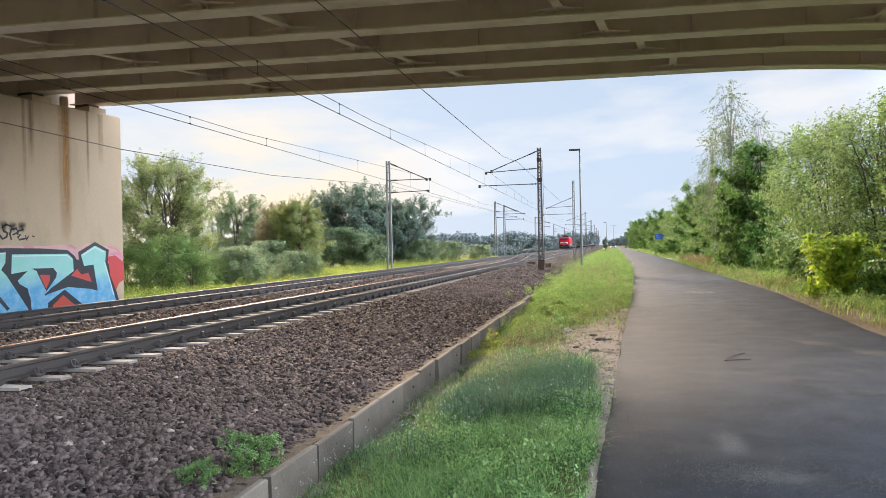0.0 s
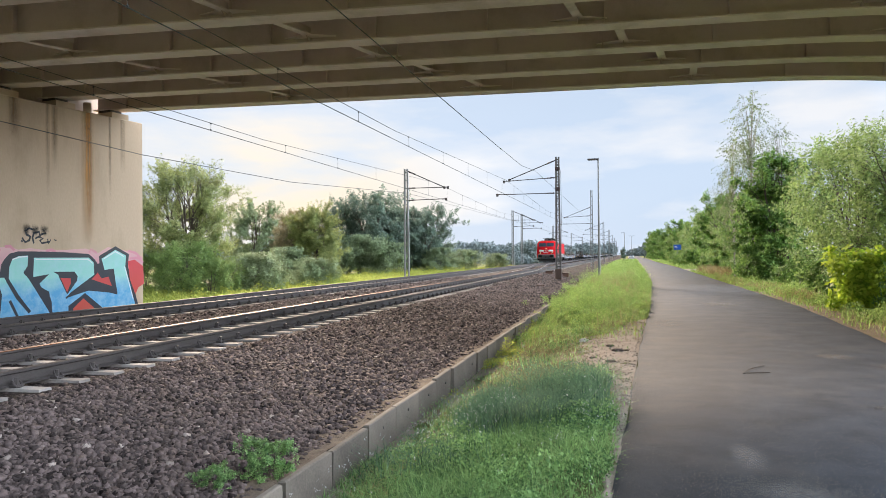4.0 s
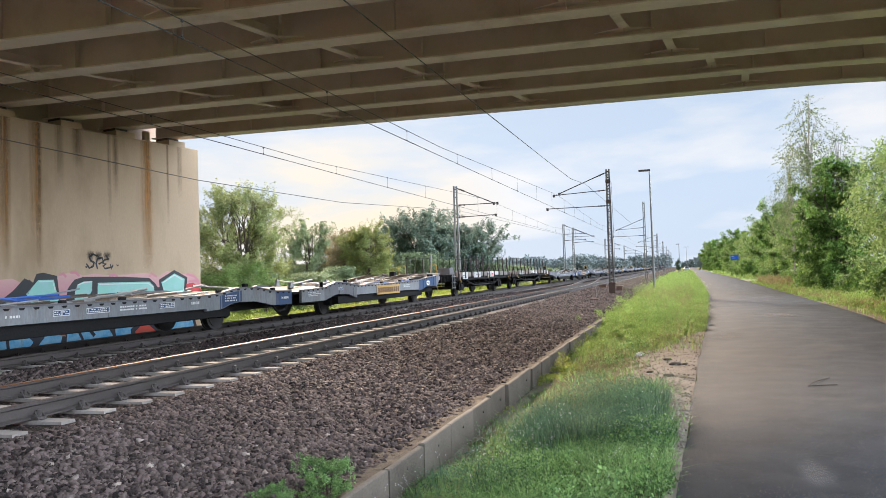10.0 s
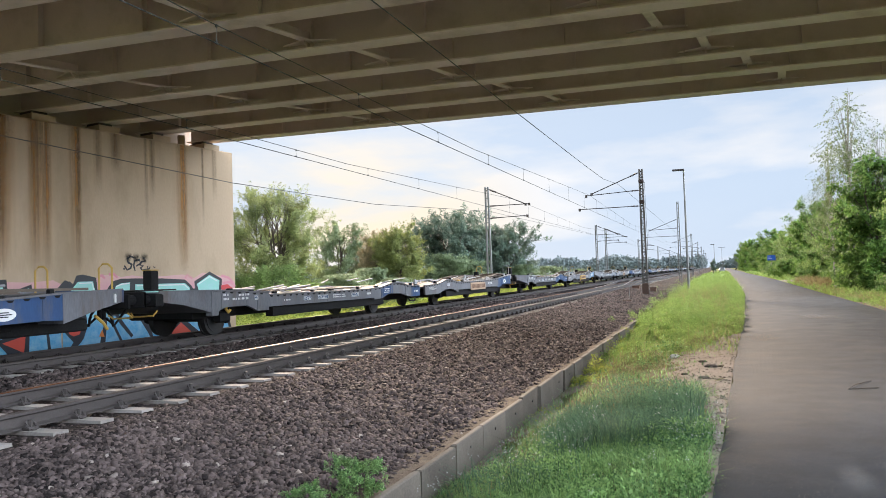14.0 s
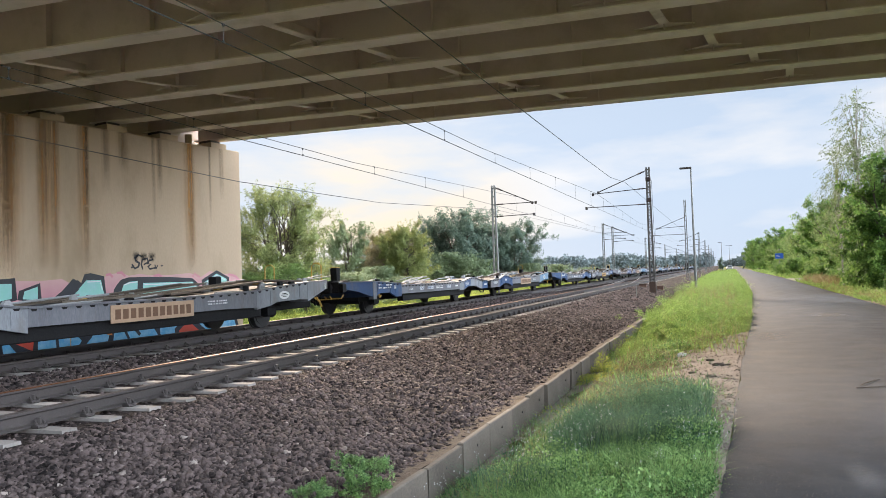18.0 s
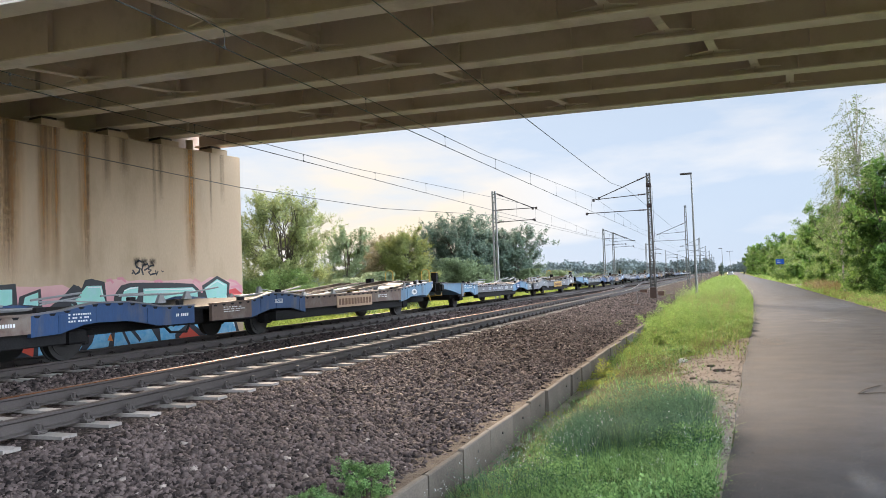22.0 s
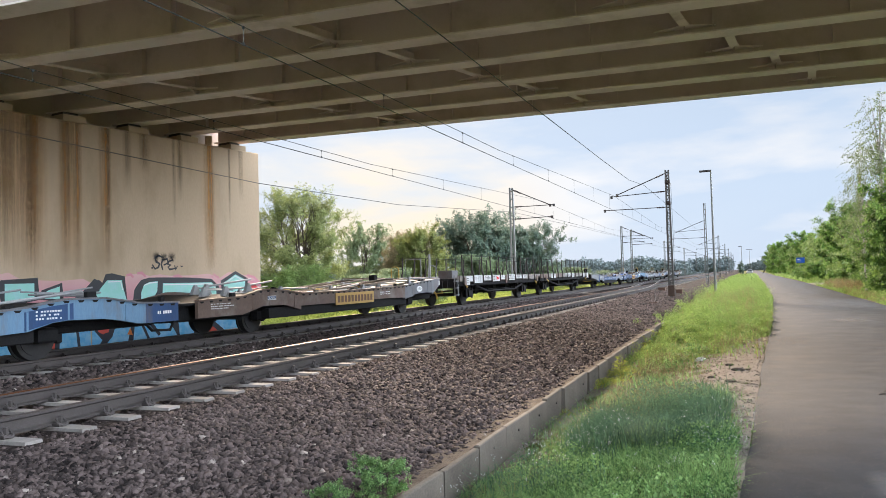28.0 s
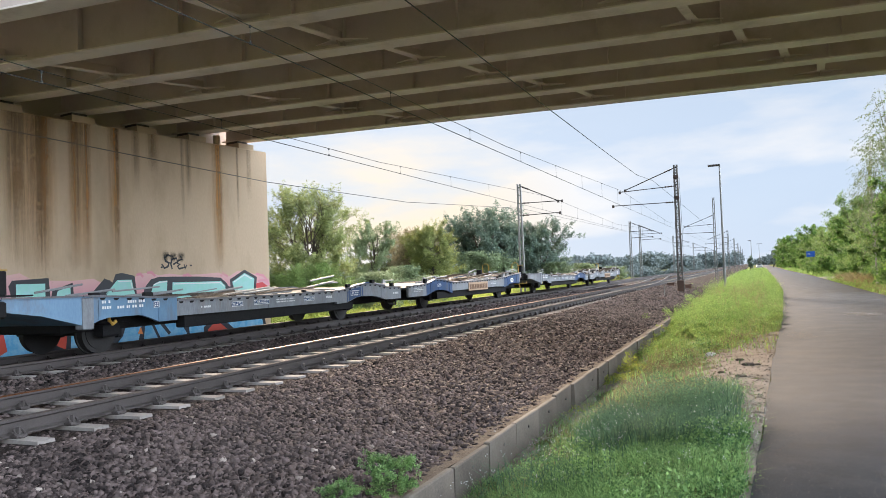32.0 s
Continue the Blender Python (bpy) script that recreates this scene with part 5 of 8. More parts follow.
def blades(name, areas, material, label, seed, category="grass", cover=None):
    """Grass: bent tapering blades over (x0, x1, y0, y1, per square metre, height, width); x may be given from the road's edge."""
    rng = np.random.default_rng(seed)
    vs = []
    for x0, x1, y0, y1, dense, height, width in areas:
        n = int((x1 - x0) * (y1 - y0) * dense)
        x, y = rng.uniform(x0, x1, n), rng.uniform(y0, y1, n)
        # thin and thick patches
        f = np.sin(x * 2.3 + 1.7 * np.sin(y * 0.9)) * np.sin(y * 1.6 + x) * 0.5 + 0.5
        keep = rng.uniform(0, 1, n) < 0.35 + 0.75 * f
        left, right = np.interp(y, PATH_Y, PATH_L), np.interp(y, PATH_Y, PATH_R)
        keep &= (x < left + 0.02) | (x > right + 0.05)
        keep &= ~((x > right) & (x < 9) & (np.abs(y - 82) < 6.5))     # the side road
        keep &= ~((x > right) & (x < right + 0.75 + 0.3 * np.sin(y * 1.1)) & (y < 36) & (rng.uniform(0, 1, n) < 0.85))     # bare earth at the edge
        if cover is not None:
            keep &= cover(x, y, rng)
        x, y, f = x[keep], y[keep], f[keep]
        n = len(x)
        z = ground_z(x, y) - 0.02
        h = height * rng.uniform(0.45, 1.3, n) * (0.7 + 0.5 * f)
        a = rng.uniform(0, 2 * np.pi, n)
        lean, side = np.stack([np.cos(a), np.sin(a), 0 * a], 1), np.stack([-np.sin(a), np.cos(a), 0 * a], 1)
        w = (width * rng.uniform(0.6, 1.3, n))[:, None]
        b = np.stack([x, y, z], 1)
        k = (h * rng.uniform(0.05, 0.30, n))[:, None]
        k2 = (h * rng.uniform(0.3, 1.9, n))[:, None]
        up = np.array([0, 0, 1.0]) * h[:, None]
        vs.append(np.stack([b - side * w, b + side * w, b + up * 0.55 + lean * k - side * w * 0.8, b + up * 0.55 + lean * k + side * w * 0.8, b + up * 0.95 + lean * k2], 1))
    v = np.concatenate(vs)
    n = len(v)
    m = bpy.data.meshes.new(name)
    m.vertices.add(n * 5)
    m.vertices.foreach_set("co", v.reshape(-1).astype(np.float32))
    idx = (np.array([0, 1, 3, 2, 2, 3, 4])[None] + 5 * np.arange(n)[:, None]).reshape(-1)
    m.loops.add(len(idx))
    m.loops.foreach_set("vertex_index", idx.astype(np.int32))
    m.polygons.add(n * 2)
    m.polygons.foreach_set("loop_start", (np.array([0, 4])[None] + 7 * np.arange(n)[:, None]).reshape(-1).astype(np.int32))
    m.polygons.foreach_set("loop_total", np.tile(np.array([4, 3], np.int32), n))
    m.update(calc_edges=True)
    return tagged(part(name, m, material), label, category, "", "stuff")


BARE_Y, BARE_W = (2, 6.5, 8.0, 9.2, 10.4, 12.8, 14.5, 16.7, 18.5, 20.5), (0.0, 0.03, 0.1, 0.2, 0.32, 0.85, 1.15, 1.15, 0.65, 0.0)     # width of the trodden strip along the road


def green_part(x, y, rng):
    """Away from the bare sandy strip beside the road and the worn ground at the wall."""
    d = np.interp(y, PATH_Y, PATH_L) - x
    bare = (d > -0.3) & (d < np.interp(y, BARE_Y, BARE_W) * (1 + 0.35 * np.sin(3.1 * y) * np.sin(5 * y + 1) + 0.35 * rng.uniform(-1, 1, len(x)))) & (rng.uniform(0, 1, len(x)) < 0.94)
    bare |= (x < -2.0 + 0.35 * np.sin(y * 1.9)) & (y > 7.5) & (y < 20) & (rng.uniform(0, 1, len(x)) < 0.75)
    bare |= (y > 10.5) & (y < 16.0) & (rng.uniform(0, 1, len(x)) < 0.5)
    return ~bare


blades("verge_grass", ((-2.62, -0.2, -9, 2.6, 500, 0.15, 0.006), (-2.62, 0.2, 2.6, 5.5, 3400, 0.115, 0.0034), (-2.62, 0.2, 5.5, 9.0, 2500, 0.12, 0.0040), (-2.62, 0.4, 9.0, 12, 900, 0.14, 0.005), (-2.62, 0.6, 12, 18, 500, 0.13, 0.007)), M_GRASS, "lush green grass between wall and road", 31, cover=green_part)
blades("sunlit_verge", ((-2.62, 1.2, 15.5, 30, 420, 0.20, 0.007), (-3.3, 1.6, 30, 50, 300, 0.2, 0.010), (-3.6, 2.0, 50, 90, 130, 0.34, 0.020), (-3.6, 3.0, 90, 220, 26, 0.45, 0.045)), M_GRASS_SUN, "bright yellow-green verge of low weeds", 32, cover=green_part)
blades("dry_grass", ((-2.62, 0.4, 9, 19, 420, 0.09, 0.005), (-2.62, -1.9, 4, 12, 500, 0.12, 0.004), (-3.25, -2.76, 4, 26, 500, 0.07, 0.004), (4.2, 6.4, 8, 30, 160, 0.16, 0.008), (6.0, 7.8, 54, 70, 110, 0.75, 0.018), (5.7, 7.3, 28, 54, 150, 0.30, 0.012)), M_GRASS_DRY, "dry yellowed grass at the wall and roadside", 33, cover=green_part)
blades("dry_stems", ((-2.4, 0.8, 15, 32, 26, 0.5, 0.0035), (-3.2, 0.6, 32, 60, 16, 0.7, 0.006)), M_GRASS_DRY, "thin dry stems standing in the verge", 37)
blades("blue_green_weeds", ((-1.9, -0.2, 7.6, 10.6, 900, 0.34, 0.0035), (-2.5, -1.2, 6.4, 8.6, 260, 0.26, 0.004), (-3.2, -2.76, 4.5, 6.6, 250, 0.16, 0.005), (-3.9, -3.1, 4.7, 6.0, 130, 0.24, 0.0022)), M_WEED, "feathery blue-green weeds in the verge", 34, "weeds", green_part)
blades("roadside_grass", ((3.0, 9.0, -9, 12, 90, 0.2, 0.010), (5.0, 9.5, 12, 40, 240, 0.22, 0.012), (5.5, 9.5, 40, 90, 70, 0.3, 0.02), (6.5, 10, 90, 200, 18, 0.45, 0.045)), M_GRASS_SUN, "green and yellow grass along the road", 35)
blades("meadow_weeds", ((-34, -15.6, 26, 70, 42, 0.45, 0.03), (-34, -15.6, 70, 140, 14, 0.5, 0.05)), M_YELLOW_WEED, "yellow-flowering meadow weeds beyond the far track", 36, "weeds")

# white flower heads among the grass
rng = np.random.default_rng(9)
pts = []
for x0, x1, y0, y1, n, h in ((-2.3, -0.1, 4.5, 8.5, 60, 0.16), (-0.8, 0.0, 7.6, 9.6, 22, 0.30), (-2.62, -2.35, 4.6, 7.5, 34, 0.28), (-2.2, -1.2, 6.8, 9.0, 170, 0.30), (-0.5, 0.05, 7.4, 8.8, 60, 0.2)):
    x, y = rng.uniform(x0, x1, n), rng.uniform(y0, y1, n)
    c = np.stack([x, y, ground_z(x, y) + h * rng.uniform(0.6, 1.15, n)], 1)
    pts.append(np.repeat(c, 5, 0) + rng.normal(0, 0.008, (n * 5, 3)))
tagged(part("white_flowers", foliage(np.concatenate(pts), 0.009, 4, 0, 1.1), M_PETAL), "small white umbel flowers in the grass", "flowers", "", "stuff")
# litter of dry stalks and soil along the wall's upper side
lit = Mesh()
lit.loft([[(x, y, (-0.095 if x > -3.02 else -0.105) + 0.012 * math.sin(y * 5 + x * 9)) for x in (-3.25 + 0.22 * math.sin(y * 1.3) + 0.1 * math.sin(y * 4.1), -3.0, -2.82, -2.705)] for y in np.arange(-9, 28, 0.5)], caps=False, closed=False)
tagged(part("wall_litter", lit, M_LITTER), "dry leaf litter along the top of the wall", "litter", "", "structure")


# ---------------------------------------------------------------- leafy mats, bare soil and dust
def leaf_mat(name, areas, material, label, seed, size, category="weeds", cover=None):
    """Low leafy plants in hummocks over (x0, x1, y0, y1, per square metre, height)."""
    rng = np.random.default_rng(seed)
    pts = []
    for x0, x1, y0, y1, dense, height in areas:
        n = int((x1 - x0) * (y1 - y0) * dense)
        clumps = max(4, int((x1 - x0) * (y1 - y0) * 1.6))
        cx, cy = rng.uniform(x0, x1, clumps), rng.uniform(y0, y1, clumps)
        ch, cr = rng.uniform(0.2, 1.5, clumps), rng.uniform(0.18, 0.6, clumps)
        k = rng.integers(0, clumps, n)
        u, v = rng.normal(0, 0.55, n), rng.normal(0, 0.55, n)
        x, y = cx[k] + u * cr[k], cy[k] + v * cr[k] * 1.4
        dome = np.exp(-(u * u + v * v))
        left, right = np.interp(y, PATH_Y, PATH_L), np.interp(y, PATH_Y, PATH_R)
        keep = ((x < left + 0.05) | (x > right - 0.05)) & (x > x0 - 0.1) & ~((x > right) & (x < 9) & (np.abs(y - 82) < 6.5))
        if cover is not None:
            keep &= cover(x, y, rng)
        z = ground_z(x, y) + height * ch[k] * dome * rng.uniform(0.25, 1.0, n)
        pts.append(np.stack([x, y, z], 1)[keep])
    return tagged(part(name, foliage(np.concatenate(pts), size, seed, -0.25, 1.3), material), label, category, "", "stuff")


leaf_mat("clover", ((-2.6, 0.1, 2.8, 8.5, 2600, 0.17), (-2.6, 0.2, 8.5, 11, 900, 0.16)), M_GRASS, "small-leaved green clover among the grass", 41, 0.018, "clover", green_part)
leaf_mat("broad_weeds", ((-2.5, 0.0, 3.0, 8.0, 260, 0.14), (-2.4, 0.3, 15, 24, 160, 0.3)), M_GRASS, "broad-leaved weeds in the grass", 47, 0.028, cover=green_part)
leaf_mat("feathery_weeds", ((-1.8, -0.4, 7.6, 10.4, 6500, 0.42), (-2.4, -1.5, 6.6, 8.8, 2200, 0.26)), M_WEED, "bushy blue-green weeds with fine leaves", 42, 0.013, cover=green_part)
leaf_mat("creeping_weeds", ((-2.6, 1.0, 15.4, 27, 2600, 0.24), (-3.2, 1.3, 27, 46, 1300, 0.32), (-3.5, -1.0, 23, 46, 900, 0.6), (-3.6, -0.5, 46, 90, 170, 0.95), (-3.5, 1.8, 46, 90, 170, 0.55), (-3.6, 2.4, 90, 200, 34, 0.7)), M_GRASS_SUN, "bright yellow-green creeping weeds on the verge", 43, 0.030, cover=green_part)
leaf_mat("clumped_weeds", ((-2.4, 0.6, 17, 34, 300, 0.36), (-3.2, 0.8, 34, 60, 130, 0.55)), M_LEAF_GREEN, "deeper green leafy clumps in the sunlit verge", 48, 0.026, cover=green_part)
leaf_mat("wall_weeds", ((-2.95, -2.3, 14, 27, 900, 0.34), (-3.1, -2.5, 10, 16, 160, 0.12)), M_YELLOW_WEED, "yellowish weeds hanging over the low wall", 49, 0.022)
leaf_mat("roadside_weeds", ((6.0, 7.4, 20, 30, 380, 0.30), (5.6, 8.2, 30, 90, 160, 0.5)), M_GRASS_SUN, "yellow-green weeds at the foot of the trees", 44, 0.045)
leaf_mat("tall_meadow_weeds", ((-24, -15.8, 30, 60, 110, 0.8), (-30, -15.8, 60, 120, 36, 1.0)), M_YELLOW_WEED, "tall yellowish weeds along the far track", 45, 0.07)
leaf_mat("dry_weeds", ((-1.9, 0.3, 15.6, 20.0, 800, 0.20), (-1.2, 0.2, 9.5, 14.5, 200, 0.05), (-2.5, -0.8, 9.5, 16, 800, 0.18), (4.4, 6.2, 13, 24, 260, 0.14), (-3.2, -2.8, 7, 20, 160, 0.10)), M_WEED_BROWN, "brownish withered weeds with small leaves", 46, 0.02, cover=green_part)


# bare strip along the road, ragged where the weeds begin
rng = np.random.default_rng(3)
strip_rows = []
for y in np.arange(2.0, 20.6, 0.12):
    left = float(np.interp(y, PATH_Y, PATH_L))
    w = float(np.interp(y, BARE_Y, BARE_W)) * (1.15 + 0.3 * math.sin(3.1 * y) * math.sin(5 * y + 1)) + 0.06 + rng.uniform(-0.03, 0.03)
    xs = [left + 0.02 - w * f for f in (1.0, 0.8, 0.6, 0.4, 0.2, 0.0)]
    strip_rows.append([(x, y, float(ground_z(np.array(x), np.array(y))) + (0.022 if i else 0.0) + 0.008 * math.sin(9 * x + 4 * y) + rng.uniform(-0.006, 0.006)) for i, x in enumerate(xs)])
smooth(tagged(part("sandy_strip", Mesh().loft(strip_rows, caps=False, closed=False), M_SAND), "bare sandy soil beside the asphalt", "soil", "", "structure"))
foot_rows = []
for y in np.arange(4.0, 19.0, 0.15):
    w = 0.30 + 0.14 * math.sin(1.9 * y) + 0.08 * math.sin(5.3 * y) + rng.uniform(-0.03, 0.03)
    foot_rows.append([(x, y, float(ground_z(np.array(x), np.array(y))) + (0.022 if i < 3 else 0.0) + 0.006 * math.sin(11 * x + 5 * y)) for i, x in enumerate([-2.64 + w * f for f in (0, 0.35, 0.7, 1.0)])])
smooth(tagged(part("wall_soil", Mesh().loft(foot_rows, caps=False, closed=False), M_SAND), "trodden soil at the foot of the low wall", "soil", "", "structure"))
# pebbles and crumbs of asphalt on the bare soil
n = 1000
y = rng.uniform(6.5, 19.5, n)
x = np.interp(y, PATH_Y, PATH_L) - rng.uniform(-0.02, 1.0, n) * np.interp(y, BARE_Y, BARE_W)
pebbles = Mesh()
for px, py, r in zip(x, y, rng.uniform(0.005, 0.018, n)):
    z = float(ground_z(np.array(px), np.array(py))) + 0.024
    pebbles.loft([[(px + r * k * math.cos(a + px * 9) * 1.3, py + r * k * math.sin(a + px * 9), z + h * r) for a in (0, 1.3, 2.4, 3.7, 5.0)] for k, h in ((0.8, -0.4), (1.0, 0.2), (0.55, 0.8))])
tagged(part("pebbles", pebbles, M_SAND), "small pebbles strewn on the bare soil", "pebbles", "", "stuff")

tagged(part("side_road", Mesh().loft([[(a, b, -0.02), (c, d, -0.02)] for a, b, c, d in ((6.1, 75, 6.15, 90), (7.5, 77, 7.6, 89), (10, 80, 10, 88), (16, 83, 16, 89))], caps=False, closed=False), M_SAND), "pale gravel side road branching off between the trees", "road", "", "structure")
# dust and grit on the asphalt
rng = np.random.default_rng(14)
grit = []
for cx, cy, rx, ry, n in ((1.0, 5.75, 0.42, 0.30, 2600), (1.6, 5.6, 0.3, 0.2, 900), (2.7, 8.9, 0.16, 0.16, 700), (3.85, 12.1, 0.35, 0.5, 1300), (3.3, 13.0, 0.4, 0.4, 700), (1.2, 7.0, 0.5, 1.2, 700), (0.9, 19.0, 0.5, 1.5, 700), (2.9, 26, 1.0, 2.0, 700), (2.0, 15, 1.5, 5.0, 150), (1.6, 6.5, 1.2, 2.2, 900)):
    x, y = rng.normal(cx, rx * 0.6, n), rng.normal(cy, ry * 0.6, n)
    grit.append(np.stack([x, y], 1))
for y0, y1, n in ((3, 9, 5200), (9, 20, 3600), (20, 40, 1600)):
    grit.append(np.stack([rng.uniform(-0.3, 5.5, n), rng.uniform(y0, y1, n)], 1))
for side, off in ((PATH_L, 0.06), (PATH_R, -0.10)):
    y = rng.uniform(4, 40, 2200)
    grit.append(np.stack([np.interp(y, PATH_Y, side) + off + rng.normal(0, 0.07, 2200), y], 1))
grit = np.concatenate(grit)
left, right = np.interp(grit[:, 1], PATH_Y, PATH_L), np.interp(grit[:, 1], PATH_Y, PATH_R)
f = (grit[:, 0] - left) / (right - left)
grit, f = grit[(f > 0) & (f < 1)], f[(f > 0) & (f < 1)]
n = len(grit)
base = np.stack([grit[:, 0], grit[:, 1], 0.0125 + 0.06 * np.minimum(f, 1 - f)], 1)
s = rng.uniform(0.0015, 0.006, n)[:, None, None]
a = rng.uniform(0, 6.28, n)
corner = np.stack([np.stack([np.cos(a + q) * r, np.sin(a + q) * r * 1.2, np.full(n, h)], 1) for q, r, h in ((0, 1, 0), (1.5, 0.7, 0), (3.1, 1.1, 0), (4.6, 0.8, 0))], 1) * s
tip = base + np.array([0, 0, 0.006])
v = np.concatenate([base[:, None] + corner, tip[:, None]], 1)
m = bpy.data.meshes.new("grit")
m.from_pydata(v.reshape(-1, 3).tolist(), [], [tuple(5 * i + k for k in q) for i in range(n) for q in ((0, 1, 4), (1, 2, 4), (2, 3, 4), (3, 0, 4))])
tagged(part("grit", m, M_CHIP), "pale dust and grit scattered on the asphalt", "grit", "", "stuff")


M_DUST = dusty("road_dust", (0.27, 0.265, 0.26), 0.45)
for k, (cx, cy, rx, ry) in enumerate(((1.15, 5.7, 0.55, 0.40), (0.95, 6.6, 0.28, 0.9), (2.7, 8.9, 0.30, 0.24), (3.75, 12.1, 0.6, 0.7), (3.2, 13.2, 0.6, 0.8), (0.9, 19.0, 0.7, 2.2), (2.9, 26, 1.2, 2.4))):
    left, right = float(np.interp(cy, PATH_Y, PATH_L)), float(np.interp(cy, PATH_Y, PATH_R))
    m = Mesh()
    m.v = [(math.cos(a), math.sin(a), 0.0) for a in (2 * math.pi * j / 24 for j in range(24))]
    m.f = [tuple(range(24))]
    o = part("dust_patch", m, M_DUST, road, "pale smudge of dust on the asphalt")
    f = (cx - left) / (right - left)
    o.matrix_basis = pose(cx, cy, 0.0145 + 0.06 * min(f, 1 - f) + 0.0003 * k, 0, -math.degrees(math.atan(0.06 / (right - left))) * (1 if f < 0.5 else -1), 0)
    o.scale = (rx, ry, 1)
M_BIRCHBARK = surface("birch_bark", (0.22, 0.20, 0.18), (0.50, 0.48, 0.44), 0.8, 0, 6, 30, 0.4, 0.5, stretch=(1, 1, 3), bump_size=0.01)
put(tree("willow_tree", "bushy willow tree with pale green narrow leaves", "tree", M_LEAF_WILLOW, 10.5, 3.9, 98000, 0.066, 35, 10, 0.14, 0.0, shape=1.2, lumps=100, girth=1.7, shoot=0.62, aspect=2.4, low=0.55), [(-33, 52, -0.9, 0.96, 0)])
put(tree("pale_tree", "hazy pale green tree behind the bushes", "tree", M_LEAF_GREY, 9.6, 4.0, 62000, 0.10, 16, 7, 0.03, lumps=70, low=0.8), [(-45.5, 87, -0.9, 1.0, 0), (-41, 90, -0.9, 0.85, 60)])
put(tree("russet_shrub", "tall bush with russet and grey-green leaves", "shrub", M_LEAF_RUSSET, 7.9, 2.5, 52000, 0.075, 17, 9, 0.02, lumps=90, shoot=0.6, low=0.8), [(-34.6, 76, -0.9, 1.0, 0), (-36.6, 78, -0.9, 0.86, 140)])
put(tree("olive_shrub", "tall olive-green rounded bush in the meadow", "shrub", M_LEAF_OLIVE, 8.3, 2.5, 60000, 0.075, 12, 9, 0.02, lumps=90, shoot=0.6, low=0.85), [(-30.2, 72, -0.9, 1.0, 0), (-32.2, 73, -0.9, 0.9, 70)])
put(tree("oak_tree", "dark green broad-crowned tree beyond the meadow", "tree", M_LEAF_DARK, 12.7, 5.6, 40000, 0.17, 13, 3, 0.04, lumps=75, low=0.75), [(-38.0, 110, -0.9, 1.0, 0), (-42.5, 112, -0.9, 0.9, 90), (-31.0, 116, -0.9, 0.86, 200), (-35, 118, -0.9, 0.85, 300), (-34.5, 113, -0.9, 0.7, 30)])
put(tree("sallow_bush", "low grey-green sallow bush in the meadow", "shrub", M_LEAF_GREY, 2.9, 2.1, 15000, 0.075, 14, 8, 0.03, lumps=40, shoot=0.8, aspect=2.2, low=0.8), [(-25.7, 50, -0.9, 1.0, 0), (-27.5, 53, -0.9, 1.0, 50), (-25.2, 58, -0.9, 0.85, 120), (-31, 66, -0.9, 1.2, 10), (-36, 100, -0.9, 1.9, 80), (-32.5, 100, -0.9, 1.6, 33), (-28, 112, -0.9, 1.3, 210), (-25, 118, -0.9, 1.2, 100), (-40, 95, -0.9, 1.3, 10), (-22, 130, -0.9, 1.0, 77)])
put(tree("green_thicket", "green dense thicket at the pier's foot", "shrub", M_LEAF_ALDER, 3.2, 1.8, 18000, 0.065, 15, 8, 0.03, lumps=40, shoot=0.8, low=0.8), [(-26.8, 45, -0.9, 0.8, 0), (-29, 46, -0.9, 1.15, 60), (-27.3, 48, -0.9, 0.75, 160), (-31.6, 48.5, -0.9, 0.9, 200), (-34.5, 49, -0.9, 1.0, 20)])
put(tree("birch_tree", "tall slender birch with drooping sparse twigs", "tree", M_LEAF_BIRCH, 11.6, 1.15, 12500, 0.055, 21, 1, 0.30, 0.55, lumps=40, twig=0.75, girth=0.34, bark=M_BIRCHBARK, shoot=2.0, low=0.9, shoots=3, loose=0.45), [(7.3, 47.5, 0, 1.02, 0), (6.6, 50, 0, 0.80, 80), (8.5, 46.5, 0, 0.82, 200)])
put(tree("maple_tree", "dense green maple beside the road", "tree", M_LEAF_GREEN, 7.8, 2.6, 30000, 0.105, 22, 4, 0.02, lumps=48, low=0.7), [(8.6, 45.5, 0, 0.98, 0), (8.0, 46.6, 0, 0.78, 50), (8.6, 55, 0, 0.72, 100), (9.2, 66, 0, 0.88, 40), (9.8, 80, 0, 1.05, 200)])
put(tree("maple_tree", "round green tree far along the road", "tree", M_LEAF_GREEN, 7.8, 2.6, 12000, 0.17, 27, 4, 0.02, lumps=40, low=0.7), [(10, 92, 0, 1.0, 20), (10.6, 112, 0, 1.0, 70), (9.6, 140, 0, 1.0, 150), (9.3, 160, 0, 0.85, 30), (9.2, 180, 0, 1.0, 10), (9.0, 215, 0, 1.1, 90), (9.3, 250, 0, 1.15, 190), (9.6, 285, 0, 1.2, 40)])
put(tree("alder_tree", "airy green alder with many thin stems", "tree", M_LEAF_ALDER, 7.3, 2.9, 16500, 0.078, 23, 9, 0.05, lumps=54, twig=0.6, shoot=1.0, low=0.6, shoots=4), [(9.8, 29.5, 0, 0.92, 0), (12.1, 28, 0, 0.88, 100), (8.9, 33, 0, 0.90, 30), (9.8, 39, 0, 0.9, 200), (10.8, 31, 0, 0.95, 320), (12.5, 22, 0, 0.9, 250), (8.5, 51, 0, 0.7, 60), (9.0, 60, 0, 0.7, 140)])
